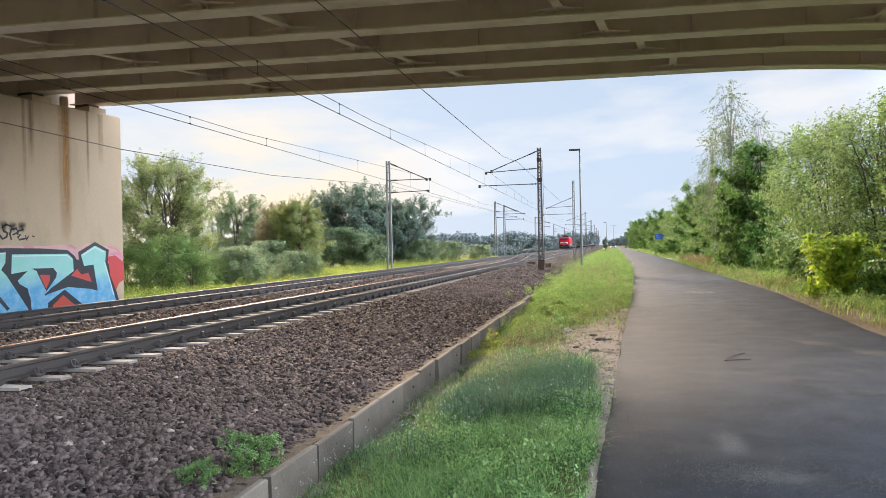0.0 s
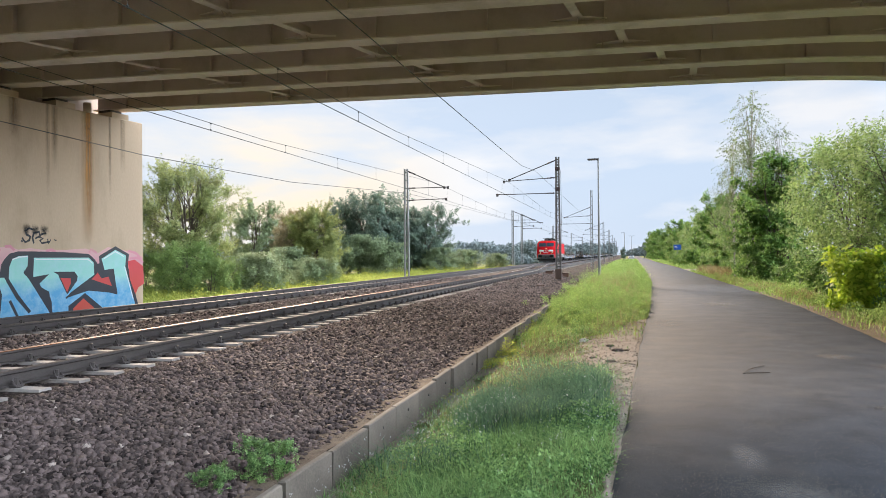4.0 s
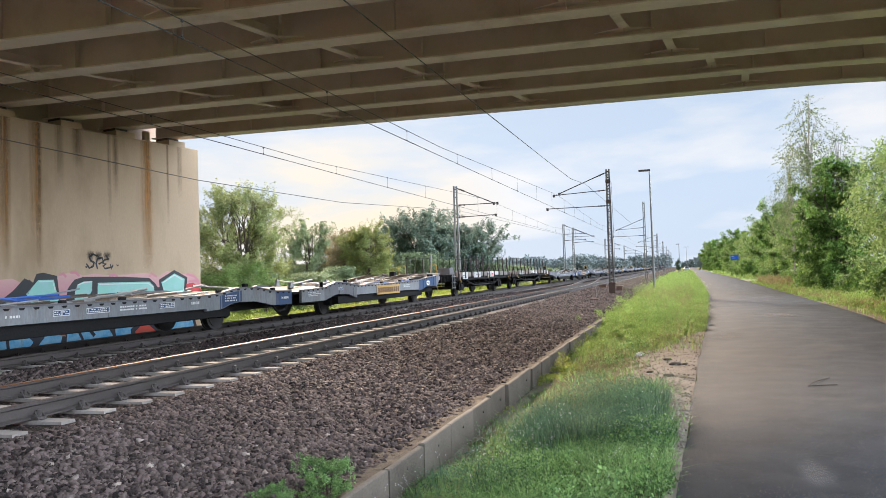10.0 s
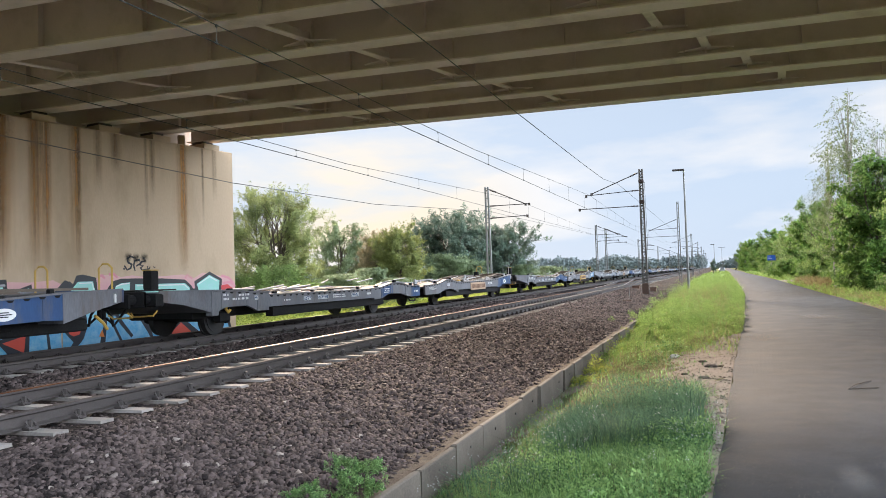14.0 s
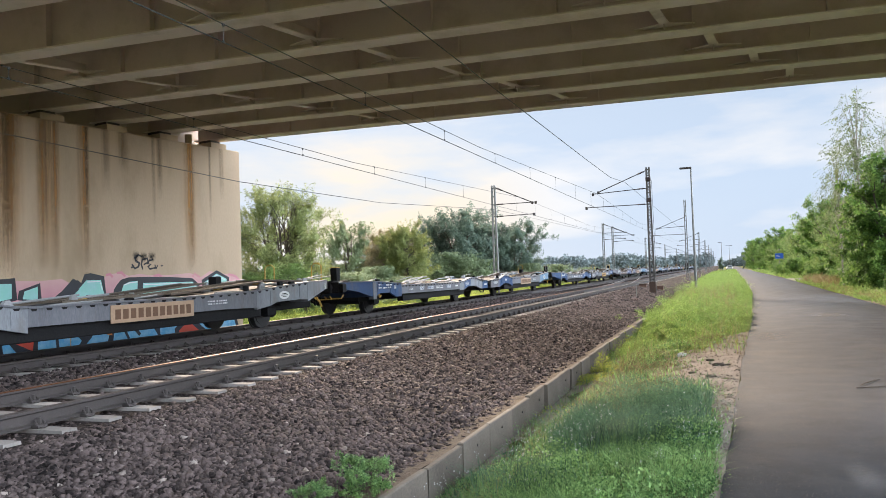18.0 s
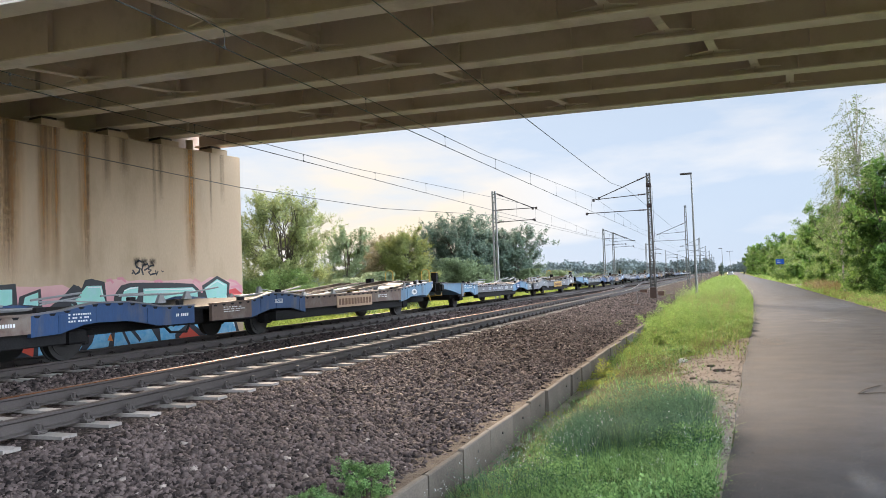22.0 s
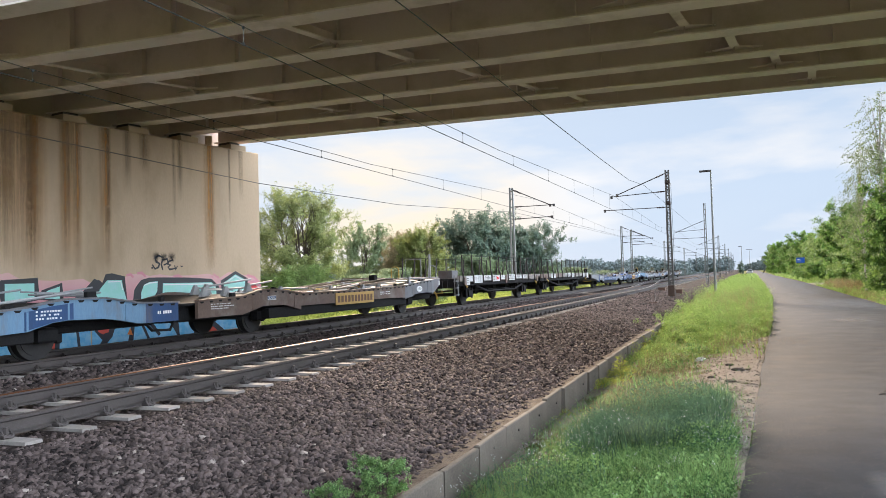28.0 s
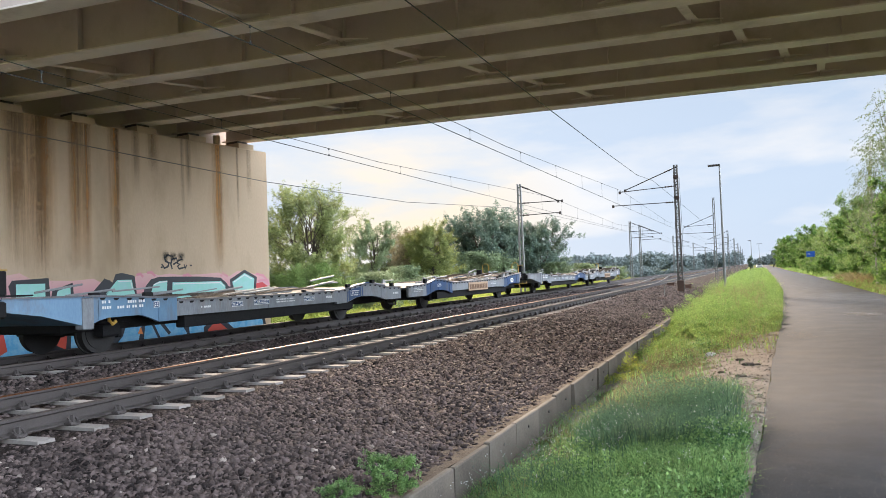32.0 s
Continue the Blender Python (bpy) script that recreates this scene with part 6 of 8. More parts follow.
put(tree("alder_tree", "pale green bushy alder farther along", "tree", M_LEAF_ALDER, 7.2, 2.9, 13000, 0.11, 28, 8, 0.05, lumps=48, twig=0.6, low=0.6), [(9.2, 73, 0, 0.8, 10), (9.6, 100, 0, 0.9, 222), (9.4, 125, 0, 0.8, 80), (9.2, 150, 0, 0.7, 300)])
put(tree("lime_green_shrub", "bright yellow-green leafy shrub at the roadside", "shrub", M_LEAF_LIME, 1.9, 1.0, 6000, 0.10, 24, 6, 0.04, lumps=30, low=0.8), [(6.7, 24.6, 0, 1.0, 0), (7.5, 25.4, 0, 0.8, 90)])
put(tree("dark_undergrowth", "dark green nettles and saplings under the trees", "shrub", M_LEAF_GREEN, 1.5, 1.3, 6000, 0.085, 25, 7, 0.02, lumps=28, low=0.8), [(8.2, 22.5, 0, 1.0, 0), (8.8, 20, 0, 1.1, 70), (7.9, 28, 0, 0.9, 20), (7.9, 33, 0, 0.9, 140), (8.3, 40, 0, 0.9, 10), (7.8, 50, 0, 1.1, 60), (10, 17.5, 0, 1.1, 99), (7.7, 45, 0, 1.0, 200), (8.1, 58, 0, 1.0, 20), (8.4, 66, 0, 1.2, 120), (8.6, 78, 0, 1.3, 80), (8.0, 95, 0, 1.4, 210), (8.2, 112, 0, 1.4, 10)])
put(tree("wall_weed", "leafy green weed growing over the low wall", "shrub", M_GRASS, 0.42, 0.30, 9000, 0.0125, 26, 7, 0.03, lumps=34), [(-2.86, 5.65, -0.12, 0.85, 0), (-3.1, 5.25, -0.12, 0.55, 90)])
# far woods and the scrub before them
def woods(name, rows, leaf, per, seed, label):
    """Rounded crowns in a loose row: (x0, y0, x1, y1, height, count)."""
    rng = np.random.default_rng(seed)
    pts = []
    for x0, y0, x1, y1, h, n in rows:
        for i in range(n):
            f = (i + rng.uniform(0, 1)) / n
            x, y = x0 + (x1 - x0) * f, y0 + (y1 - y0) * f + rng.uniform(-20, 20)
            r, hh = h * rng.uniform(0.35, 0.75), h * rng.uniform(0.55, 1.15)
            u = rng.normal(size=(per, 3))
            u /= np.linalg.norm(u, axis=1)[:, None]
            pts.append(np.array([x, y, -1 + hh * 0.5]) + u * np.array([r, r, hh * 0.5]) * rng.uniform(0.55, 1.0, (per, 1)))
    return tagged(part(name, foliage(np.concatenate(pts), leaf, seed + 1, 0, 1.3), M_WOODS), label, "woods", "", "stuff")


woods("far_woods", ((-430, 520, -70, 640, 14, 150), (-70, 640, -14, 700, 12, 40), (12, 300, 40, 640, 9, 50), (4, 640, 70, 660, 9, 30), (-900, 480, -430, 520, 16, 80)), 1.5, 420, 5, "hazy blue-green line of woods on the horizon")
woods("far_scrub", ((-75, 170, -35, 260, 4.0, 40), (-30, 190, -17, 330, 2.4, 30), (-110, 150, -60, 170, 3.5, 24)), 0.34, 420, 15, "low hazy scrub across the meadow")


# ---------------------------------------------------------------- train: y runs from the front of each vehicle backwards, z from the rail
M_RED = surface("red_paint", (0.56, 0.003, 0.008), (0.66, 0.005, 0.011), 0.58, 0, 1, 20, 0.04, 0.6, stain=(0.40, 0.006, 0.010), stain_scale=0.8, stain_amount=0.5, bump_size=0.003, spec=0.14)
M_LOCOGREY = surface("grey_paint", (0.066, 0.076, 0.081), (0.110, 0.123, 0.129), 0.5, 0, 1.5, 20, 0.05, 0.6, stain=(0.09, 0.075, 0.06), stain_scale=1.2, stain_amount=0.5, bump_size=0.003)
M_ROOF = surface("roof_grey_paint", (0.26, 0.27, 0.28), (0.36, 0.37, 0.38), 0.45, 0, 1.5, 20, 0.05, 0.6, bump_size=0.003)
M_UNDER = surface("near_black_underframe", (0.0065, 0.0065, 0.0075), (0.027, 0.026, 0.026), 0.75, 0.1, 4, 30, 0.3, 0.6, bump_size=0.01, spec=0.15)
M_BOGIE = surface("bogie_paint", (0.020, 0.020, 0.021), (0.075, 0.070, 0.067), 0.65, 0.1, 4, 30, 0.3, 0.6, bump_size=0.01)
M_WHEEL = surface("wheel_steel", (0.016, 0.016, 0.017), (0.05, 0.046, 0.044), 0.6, 0.4, 3, 30, 0.1, 0.6)
# blue cast in the base colour stands in for mirrored sky
M_BLACKGLASS = surface("cab_glass", (0.028, 0.036, 0.05), (0.045, 0.056, 0.076), 0.06, 0, 1, 10, 0, 0.6, rough_var=0.02)
M_STAKE = surface("dark_rusty_stakes", (0.018, 0.013, 0.012), (0.058, 0.043, 0.039), 0.7, 0.1, 4, 40, 0.2, 0.6, bump_size=0.003)
M_FADED = surface("faded_emblem_paint", (0.38, 0.055, 0.035), (0.48, 0.11, 0.065), 0.6, 0, 3, 40, 0.1, 0.5)
# green-grey base colour stands in for foliage mirrored in the glass
M_SIDEGLASS = surface("side_glass", (0.06, 0.075, 0.065), (0.14, 0.165, 0.14), 0.08, 0, 1, 10, 0, 0.6, rough_var=0.02)
M_WHITE = surface("white_paint", (0.62, 0.62, 0.60), (0.76, 0.76, 0.74), 0.5, 0, 2, 30, 0, 0.5)
M_LAMP = glowing("headlamp_glow", (1.0, 0.80, 0.40), 0.75)
M_YELLOW = surface("yellow_paint", (0.42, 0.25, 0.04), (0.58, 0.37, 0.08), 0.5, 0, 2, 30, 0, 0.5)
M_PLATE = surface("dirty_white_paint", (0.40, 0.40, 0.39), (0.60, 0.595, 0.58), 0.6, 0, 2.5, 40, 0.05, 0.6, stain=(0.26, 0.235, 0.21), stain_scale=1.6, stain_amount=0.7)
M_BRASS = surface("dull_brass", (0.20, 0.13, 0.055), (0.34, 0.23, 0.11), 0.5, 0.3, 2, 30, 0, 0.5)
M_WAGGREY = surface("weathered_grey_paint", (0.065, 0.068, 0.078), (0.215, 0.218, 0.232), 0.6, 0, 1.2, 20, 0.1, 0.6, stain=(0.10, 0.065, 0.045), stain_scale=1.1, stain_amount=0.8, stretch=(1, 1.8, 0.5), bump_size=0.004)
# lighter copy of the grey paint, sky sheen put into its colour
M_WAGPALE = surface("sheen_pale_grey_paint", (0.10, 0.108, 0.118), (0.31, 0.325, 0.34), 0.6, 0, 1.2, 20, 0.1, 0.6, stain=(0.16, 0.12, 0.09), stain_scale=1.1, stain_amount=0.8, stretch=(1, 1.8, 0.5), bump_size=0.004)
M_WAGBLUE = surface("weathered_blue_paint", (0.007, 0.030, 0.088), (0.022, 0.076, 0.195), 0.55, 0, 1.2, 20, 0.1, 0.7, stain=(0.10, 0.09, 0.085), stain_scale=1.3, stain_amount=0.85, stretch=(1, 1.8, 0.5), bump_size=0.004)
M_WAGSKY = surface("weathered_light_blue_paint", (0.075, 0.155, 0.25), (0.16, 0.28, 0.39), 0.55, 0, 1.2, 20, 0.1, 0.7, stain=(0.13, 0.11, 0.09), stain_scale=1.3, stain_amount=0.85, stretch=(1, 1.8, 0.5), bump_size=0.004)
M_WAGBROWN = surface("brown_rust_paint", (0.07, 0.045, 0.035), (0.19, 0.125, 0.095), 0.7, 0, 1.5, 20, 0.2, 0.7, stain=(0.30, 0.28, 0.25), stain_scale=1.6, stain_amount=0.5, bump_size=0.004)
M_PLANK = surface("weathered_planks", (0.10, 0.085, 0.072), (0.27, 0.24, 0.21), 0.85, 0, 2, 40, 0.4, 0.6, stretch=(6, 1, 6), stain=(0.33, 0.315, 0.29), stain_scale=0.5, stain_amount=0.7, bump_size=0.006)
M_BOARD_TAN = surface("tan_sign_board", (0.34, 0.22, 0.13), (0.48, 0.33, 0.22), 0.7, 0, 2, 30, 0.1, 0.5)
M_BOARD_YELLOW = surface("ochre_sign_board", (0.42, 0.245, 0.065), (0.56, 0.35, 0.11), 0.7, 0, 2, 30, 0.1, 0.5)
M_SIGNBROWN = surface("brown_lettering", (0.12, 0.06, 0.03), (0.17, 0.09, 0.05), 0.7, 0, 2, 30, 0, 0.5)
M_ROD = surface("zinc_rods", (0.20, 0.205, 0.21), (0.38, 0.38, 0.37), 0.6, 0.2, 2, 20, 0.05, 0.5)
M_MESH = surface("perforated_deck_plate", (0.07, 0.053, 0.037), (0.20, 0.16, 0.12), 0.7, 0.2, 1.0, 60, 0.8, 0.6, bump_size=0.01)
M_BLUEROPE = surface("blue_strap", (0.03, 0.10, 0.40), (0.06, 0.18, 0.55), 0.6, 0, 2, 20, 0, 0.5)


def wheelset(y, r, parent, gauge=0.75):
    """An axle with its two wheels, turning about its own middle."""
    w = Mesh()
    for s in (-1, 1):
        x = s * gauge
        w.disc_x(x - 0.065, x + 0.065, 0, 0, r, 28)
        w.disc_x(min(x - s * 0.10, x - s * 0.066), max(x - s * 0.10, x - s * 0.066), 0, 0, r + 0.03, 28)
        w.disc_x(min(x + s * 0.066, x + s * 0.082), max(x + s * 0.066, x + s * 0.082), 0, 0, r * 0.80, 24)
        w.disc_x(min(x + s * 0.083, x + s * 0.16), max(x + s * 0.083, x + s * 0.16), 0, 0, r * 0.28, 14)
    w.tube([(-gauge, 0, 0), (gauge, 0, 0)], 0.08, 10)
    ob = part("wheelset", w, M_WHEEL, parent)
    ob.location = (0, y, r)
    return ob


def bars(parent, rows, x=1.474, material=None):
    """Illegible writing on the near side, in patches (y0, y1, z0, z1): rows of short bars, the taller ones framed on blue plates."""
    rng = random.Random(len(rows))
    for y0, y1, z0, z1 in rows:
        m = Mesh()
        lines = [(z0, z1)]
        y, end = y0, y1
        if z1 - z0 > 0.09:
            part("label_plate", Mesh().box(x, x + 0.004, y0, y1, z0, z1), M_WAGBLUE, parent, "blue label plate")
            for a, b, c, d in ((y0, y1, z0, z0 + 0.012), (y0, y1, z1 - 0.012, z1), (y0, y0 + 0.014, z0, z1), (y1 - 0.014, y1, z0, z1)):
                m.box(x + 0.0045, x + 0.008, a, b, c, d)
            zm = (z0 + z1) / 2
            lines = [(zm + 0.008, z1 - 0.026), (z0 + 0.026, zm - 0.008)]
            y, end = y0 + 0.035, y1 - 0.03
        for za, zb in lines:
            yy = y
            while yy < end - 0.02:
                w = min(rng.choice((0.03, 0.04, 0.04, 0.05)), end - yy)
                m.box(x + 0.0045, x + 0.008, yy, yy + w, za, zb)
                yy += w + rng.choice((0.016, 0.018, 0.02, 0.06))
        tagged(part("lettering", m, material or M_WHITE, parent), kind="stuff")     # bars too small to tell apart


def buffers(parent, y, ahead, z=0.98):
    """Two buffers at a vehicle's end; ahead is -1 at its front and 1 at its rear."""
    for s in (-0.87, 0.87):
        b = part("buffer", Mesh().tube([(s, y, z), (s, y + ahead * 0.32, z)], 0.10, 12), M_UNDER, parent)
        part("buffer_head", Mesh().bevel_box(s - 0.28, s + 0.28, min(y + ahead * 0.33, y + ahead * 0.39), max(y + ahead * 0.33, y + ahead * 0.39), z - 0.17, z + 0.17, 0.02), M_UNDER, b)
    part("drawhook", Mesh().tube([(0, y, z), (0, y + ahead * 0.3, z), (0, y + ahead * 0.42, z - 0.12), (0, y + ahead * 0.42, z - 0.4)], 0.05, 8), M_UNDER, parent)
    for s in (-0.45, 0.4):
        part("brake_hose", Mesh().tube([(s, y, z - 0.12), (s, y + ahead * 0.2, z - 0.3), (s * 0.8, y + ahead * 0.35, z - 0.52), (s * 0.5, y + ahead * 0.45, z - 0.35)], 0.028, 7), M_UNDER, parent)


def build_loco():
    t = thing("electric_locomotive", "red electric freight locomotive with grey lower side and raised pantograph", "locomotive")
    W, LEN = 1.47, 17.9
    # car body between the cabs: ribbed sides, sloping roof edges
    part("lower_side", Mesh().bevel_box(-W, W, 0.95, LEN - 0.95, 0.80, 1.45, 0.02), M_LOCOGREY, t, "grey painted lower side")
    part("body", Mesh().prism_y([(-W, 1.452), (W, 1.452), (W, 3.12), (1.12, 3.45), (-1.12, 3.45), (-W, 3.12)], 3.0, LEN - 2.4), M_RED, t)
    for k in range(11):
        z = 1.52 + k * 0.146
        for s in (-1, 1):
            rib = [(s * (W + 0.001), z), (s * (W + 0.045), z + 0.035), (s * (W + 0.045), z + 0.065), (s * (W + 0.001), z + 0.105)]
            part("rib", Mesh().prism_y(rib if s > 0 else rib[::-1], 3.1, LEN - 2.5), M_RED, t)
    roof = part("roof", Mesh().prism_y([(1.12, 3.452), (W + 0.01, 3.125), (W + 0.01, 3.105), (W + 0.03, 3.105), (W + 0.03, 3.135), (1.13, 3.475), (-1.13, 3.475), (-W - 0.03, 3.135), (-W - 0.03, 3.105), (-W - 0.01, 3.125), (-1.12, 3.452)], 3.0, LEN - 2.4), M_ROOF, t, "light grey sloping roof edge")
    for y in np.arange(3.4, LEN - 2.6, 1.02):
        part("roof_bracket", Mesh().beam((1.48, y, 3.15), (1.33, y, 3.30), 0.03, 0.05), M_LOCOGREY, roof)
    for y0 in (3.15, 4.3, LEN - 4.7, LEN - 3.55):
        part("roof_grille", Mesh().loft([[(1.455, y0, 3.175), (1.455, y0 + 1.0, 3.175), (1.20, y0 + 1.0, 3.425), (1.20, y0, 3.425)], [(1.468, y0, 3.188), (1.468, y0 + 1.0, 3.188), (1.213, y0 + 1.0, 3.438), (1.213, y0, 3.438)]]), M_LOCOGREY, roof)
    # cabs
    for end, d in ((0.0, 1), (LEN, -1)):
        def Y(v):
            return end + d * v
        cab = Mesh()
        rings = []
        for z, y_mid, y_side, w in ((0.80, -0.22, 0.05, 1.40), (1.45, -0.24, 0.03, W), (2.15, -0.12, 0.12, W), (2.55, 0.08, 0.28, W), (3.12, 0.42, 0.62, W - 0.02), (3.40, 0.60, 0.80, 1.2), (3.48, 0.95, 1.1, 1.05)):
            ring = [(-w, Y(3.0), z), (-w, Y(y_side + 0.12), z), (-w + 0.14, Y(y_side), z), (-0.6, Y(y_mid), z), (0.6, Y(y_mid), z), (w - 0.14, Y(y_side), z), (w, Y(y_side + 0.12), z), (w, Y(3.0), z)]
            rings.append(ring if d > 0 else ring[::-1])
        cab.loft(rings)
        c = smooth(part("cab", cab, M_RED, t))
        c.data.set_sharp_from_angle(angle=radians(32))
        part("lower_cab_panel", Mesh().box(W + 0.001, W + 0.008, min(Y(0.62), Y(3.0)), max(Y(0.62), Y(3.0)), 0.80, 1.42), M_LOCOGREY, c, "grey lower cab side")
        part("lower_cab_panel", Mesh().box(-W - 0.008, -W - 0.001, min(Y(0.62), Y(3.0)), max(Y(0.62), Y(3.0)), 0.80, 1.42), M_LOCOGREY, c, "grey lower cab side")
        # windscreen in two panes, set proud of the sloping front
        for x0, x1 in ((-1.16, -0.03), (0.03, 1.16)):
            def front(x, z, out=0.0):
                zs = (0.80, 1.45, 2.15, 2.55, 3.12, 3.40)
                m = np.interp(z, zs, (-0.22, -0.24, -0.12, 0.08, 0.42, 0.60))
                q = np.interp(z, zs, (0.05, 0.03, 0.12, 0.28, 0.62, 0.80))
                f = max(0.0, (abs(x) - 0.6) / (1.33 - 0.6))
                return (x, Y(m + (q - m) * f - out), z)
            brk = -0.6 if x0 < -1 else 0.6
            glass = Mesh()
            for a, b in ((x0, brk), (brk, x1)):
                quad = [(a, 2.55), (b, 2.55), (b, 3.12), (a, 3.12)]
                if d < 0:
                    quad = quad[::-1]
                glass.loft([[front(x, z, 0.012) for x, z in quad], [front(x, z, 0.03) for x, z in quad]])
            part("windscreen", glass, M_BLACKGLASS, c, "dark windscreen glass")
            part("wiper", Mesh().tube([front(x0 + 0.75, 2.5, 0.05), front(x0 + 0.45, 2.9, 0.06)], 0.012, 5), M_UNDER, c)
            s = -1 if x0 < -1 else 1
            pl = Mesh()
            for a, b in ((0.36, 0.6), (0.6, 1.06)):
                quad = [(s * a, 1.77), (s * b, 1.77), (s * b, 2.04), (s * a, 2.04)]
                if s * d < 0:
                    quad = quad[::-1]
                pl.loft([[front(x, z, 0.01) for x, z in quad], [front(x, z, 0.02) for x, z in quad]])
            part("front_panel", pl, M_WHITE, c, "white panel on the red front")
            y = front(s * 0.87, 1.55)[1]
            lamp = part("headlamp_housing", Mesh().bevel_box(s * 0.82 - 0.24, s * 0.82 + 0.24, min(y - d * 0.05, y + d * 0.04), max(y - d * 0.05, y + d * 0.04), 1.46, 1.64, 0.02), M_UNDER, c)
            on = M_LAMP if d > 0 else M_BLACKGLASS
            part("headlamp", Mesh().tube([(s * 0.93, y - d * 0.03, 1.55), (s * 0.93, y - d * 0.075, 1.55)], 0.072, 14), on, lamp, "lit round headlamp" if d > 0 else "unlit round headlamp")
            part("tail_lamp", Mesh().tube([(s * 0.70, y - d * 0.03, 1.55), (s * 0.70, y - d * 0.07, 1.55)], 0.065, 12), M_BLACKGLASS, lamp)
        y = Y(-0.07)
        part("top_lamp", Mesh().tube([(0, y, 2.30), (0, y - d * 0.05, 2.29)], 0.07, 14), M_LAMP if d > 0 else M_BLACKGLASS, c, "lit upper headlamp" if d > 0 else "unlit upper headlamp")
        y = Y(-0.17)
        badge = part("emblem", Mesh().box(-0.20, 0.20, min(y, y - d * 0.02), max(y, y - d * 0.02), 1.78, 2.04), M_WHITE, c, "white framed red emblem")
        part("emblem_field", Mesh().box(-0.175, 0.175, min(y - d * 0.021, y - d * 0.026), max(y - d * 0.021, y - d * 0.026), 1.805, 2.015), M_RED, badge)
        for x0, x1 in ((-0.125, -0.095), (-0.06, -0.02), (0.02, 0.05), (0.085, 0.125)):
            part("emblem_bar", Mesh().box(x0, x1, min(y - d * 0.027, y - d * 0.032), max(y - d * 0.027, y - d * 0.032), 1.845, 1.975), M_WHITE, badge)
        y = Y(-0.24)
        for x0, x1 in ((-0.40, -0.36), (-0.33, -0.26), (-0.23, -0.16), (-0.10, -0.03), (0.0, 0.07), (0.10, 0.17), (0.20, 0.24), (0.27, 0.34)):
            part("lettering", Mesh().box(x0, x1, min(y - d * 0.005, y - d * 0.012), max(y - d * 0.005, y - d * 0.012), 1.53, 1.62), M_WHITE, c)
        # side window, door, rails
        for s in (-1, 1):
            part("side_window", Mesh().box(min(s * W, s * (W + 0.012)), max(s * W, s * (W + 0.012)), min(Y(0.95), Y(1.42)), max(Y(0.95), Y(1.42)), 2.48, 3.02), M_SIDEGLASS, c, "cab side window")
            door = part("door", Mesh().bevel_box(min(s * W, s * (W + 0.014)), max(s * W, s * (W + 0.014)), min(Y(1.55), Y(2.35)), max(Y(1.55), Y(2.35)), 1.46, 3.08, 0.005), M_RED, c)
            part("door_handle", Mesh().bevel_box(min(s * (W + 0.015), s * (W + 0.05)), max(s * (W + 0.015), s * (W + 0.05)), min(Y(1.68), Y(1.8)), max(Y(1.68), Y(1.8)), 1.75, 1.98, 0.01), M_UNDER, door)
            for v in (1.62, 2.42):
                part("grab_rail", Mesh().tube([(s * (W + 0.01), Y(v), 1.15), (s * (W + 0.07), Y(v), 1.2), (s * (W + 0.07), Y(v), 2.55), (s * (W + 0.01), Y(v), 2.6)], 0.014, 6), M_BRASS, c, "tan brass grab rail")
            part("step_recess", Mesh().box(min(s * (W + 0.009), s * (W + 0.016)), max(s * (W + 0.009), s * (W + 0.016)), min(Y(1.75), Y(2.2)), max(Y(1.75), Y(2.2)), 1.14, 1.3), M_UNDER, c)
            for k in range(3):
                part("step", Mesh().box(min(s * 1.2, s * 1.5), max(s * 1.2, s * 1.5), min(Y(1.75), Y(2.25)), max(Y(1.75), Y(2.25)), 0.3 + 0.2 * k, 0.33 + 0.2 * k), M_UNDER, c)
            part("label_plate", Mesh().box(min(s * (W + 0.009), s * (W + 0.015)), max(s * (W + 0.009), s * (W + 0.015)), min(Y(2.62), Y(2.78)), max(Y(2.62), Y(2.78)), 0.86, 1.1), M_WHITE, c)
        part("headstock", Mesh().bevel_box(-1.28, 1.28, min(Y(-0.29), Y(0.7)), max(Y(-0.29), Y(0.7)), 0.62, 1.32, 0.04), M_LOCOGREY, t)
        part("coupler_recess", Mesh().bevel_box(-0.5, 0.5, min(Y(-0.34), Y(-0.28)), max(Y(-0.34), Y(-0.28)), 0.8, 1.2, 0.02), M_DARKSTEEL, t)
        for s in (-1, 1):
            part("corner_step", Mesh().bevel_box(min(s * 1.05, s * 1.38), max(s * 1.05, s * 1.38), min(Y(-0.05), Y(0.35)), max(Y(-0.05), Y(0.35)), 0.42, 0.82, 0.03), M_UNDER, t)
        part("snow_plough", Mesh().loft([[(-1.15, Y(0.15), 0.60), (1.15, Y(0.15), 0.60), (1.15, Y(0.6), 0.60), (-1.15, Y(0.6), 0.60)][::-d], [(-1.15, Y(0.0), 0.18), (1.15, Y(0.0), 0.18), (1.15, Y(0.4), 0.18), (-1.15, Y(0.4), 0.18)][::-d]]), M_BOGIE, t)
        for x, sag in ((-0.72, 0.34), (-0.5, 0.42), (0.5, 0.40), (0.66, 0.36), (0.84, 0.30)):
            part("brake_hose", Mesh().tube([(x, Y(-0.30), 0.98), (x + 0.02, Y(-0.42), 0.86), (x + 0.05, Y(-0.43), sag + 0.12), (x + 0.12, Y(-0.36), sag + 0.16)], 0.022, 6), M_UNDER, t)
        buffers(t, Y(-0.29), -d, 1.05)
    # roof equipment
    rng = random.Random(3)
    part("roof_deck", Mesh().bevel_box(-1.0, 1.0, 1.4, LEN - 1.4, 3.46, 3.53, 0.02), M_LOCOGREY, t)
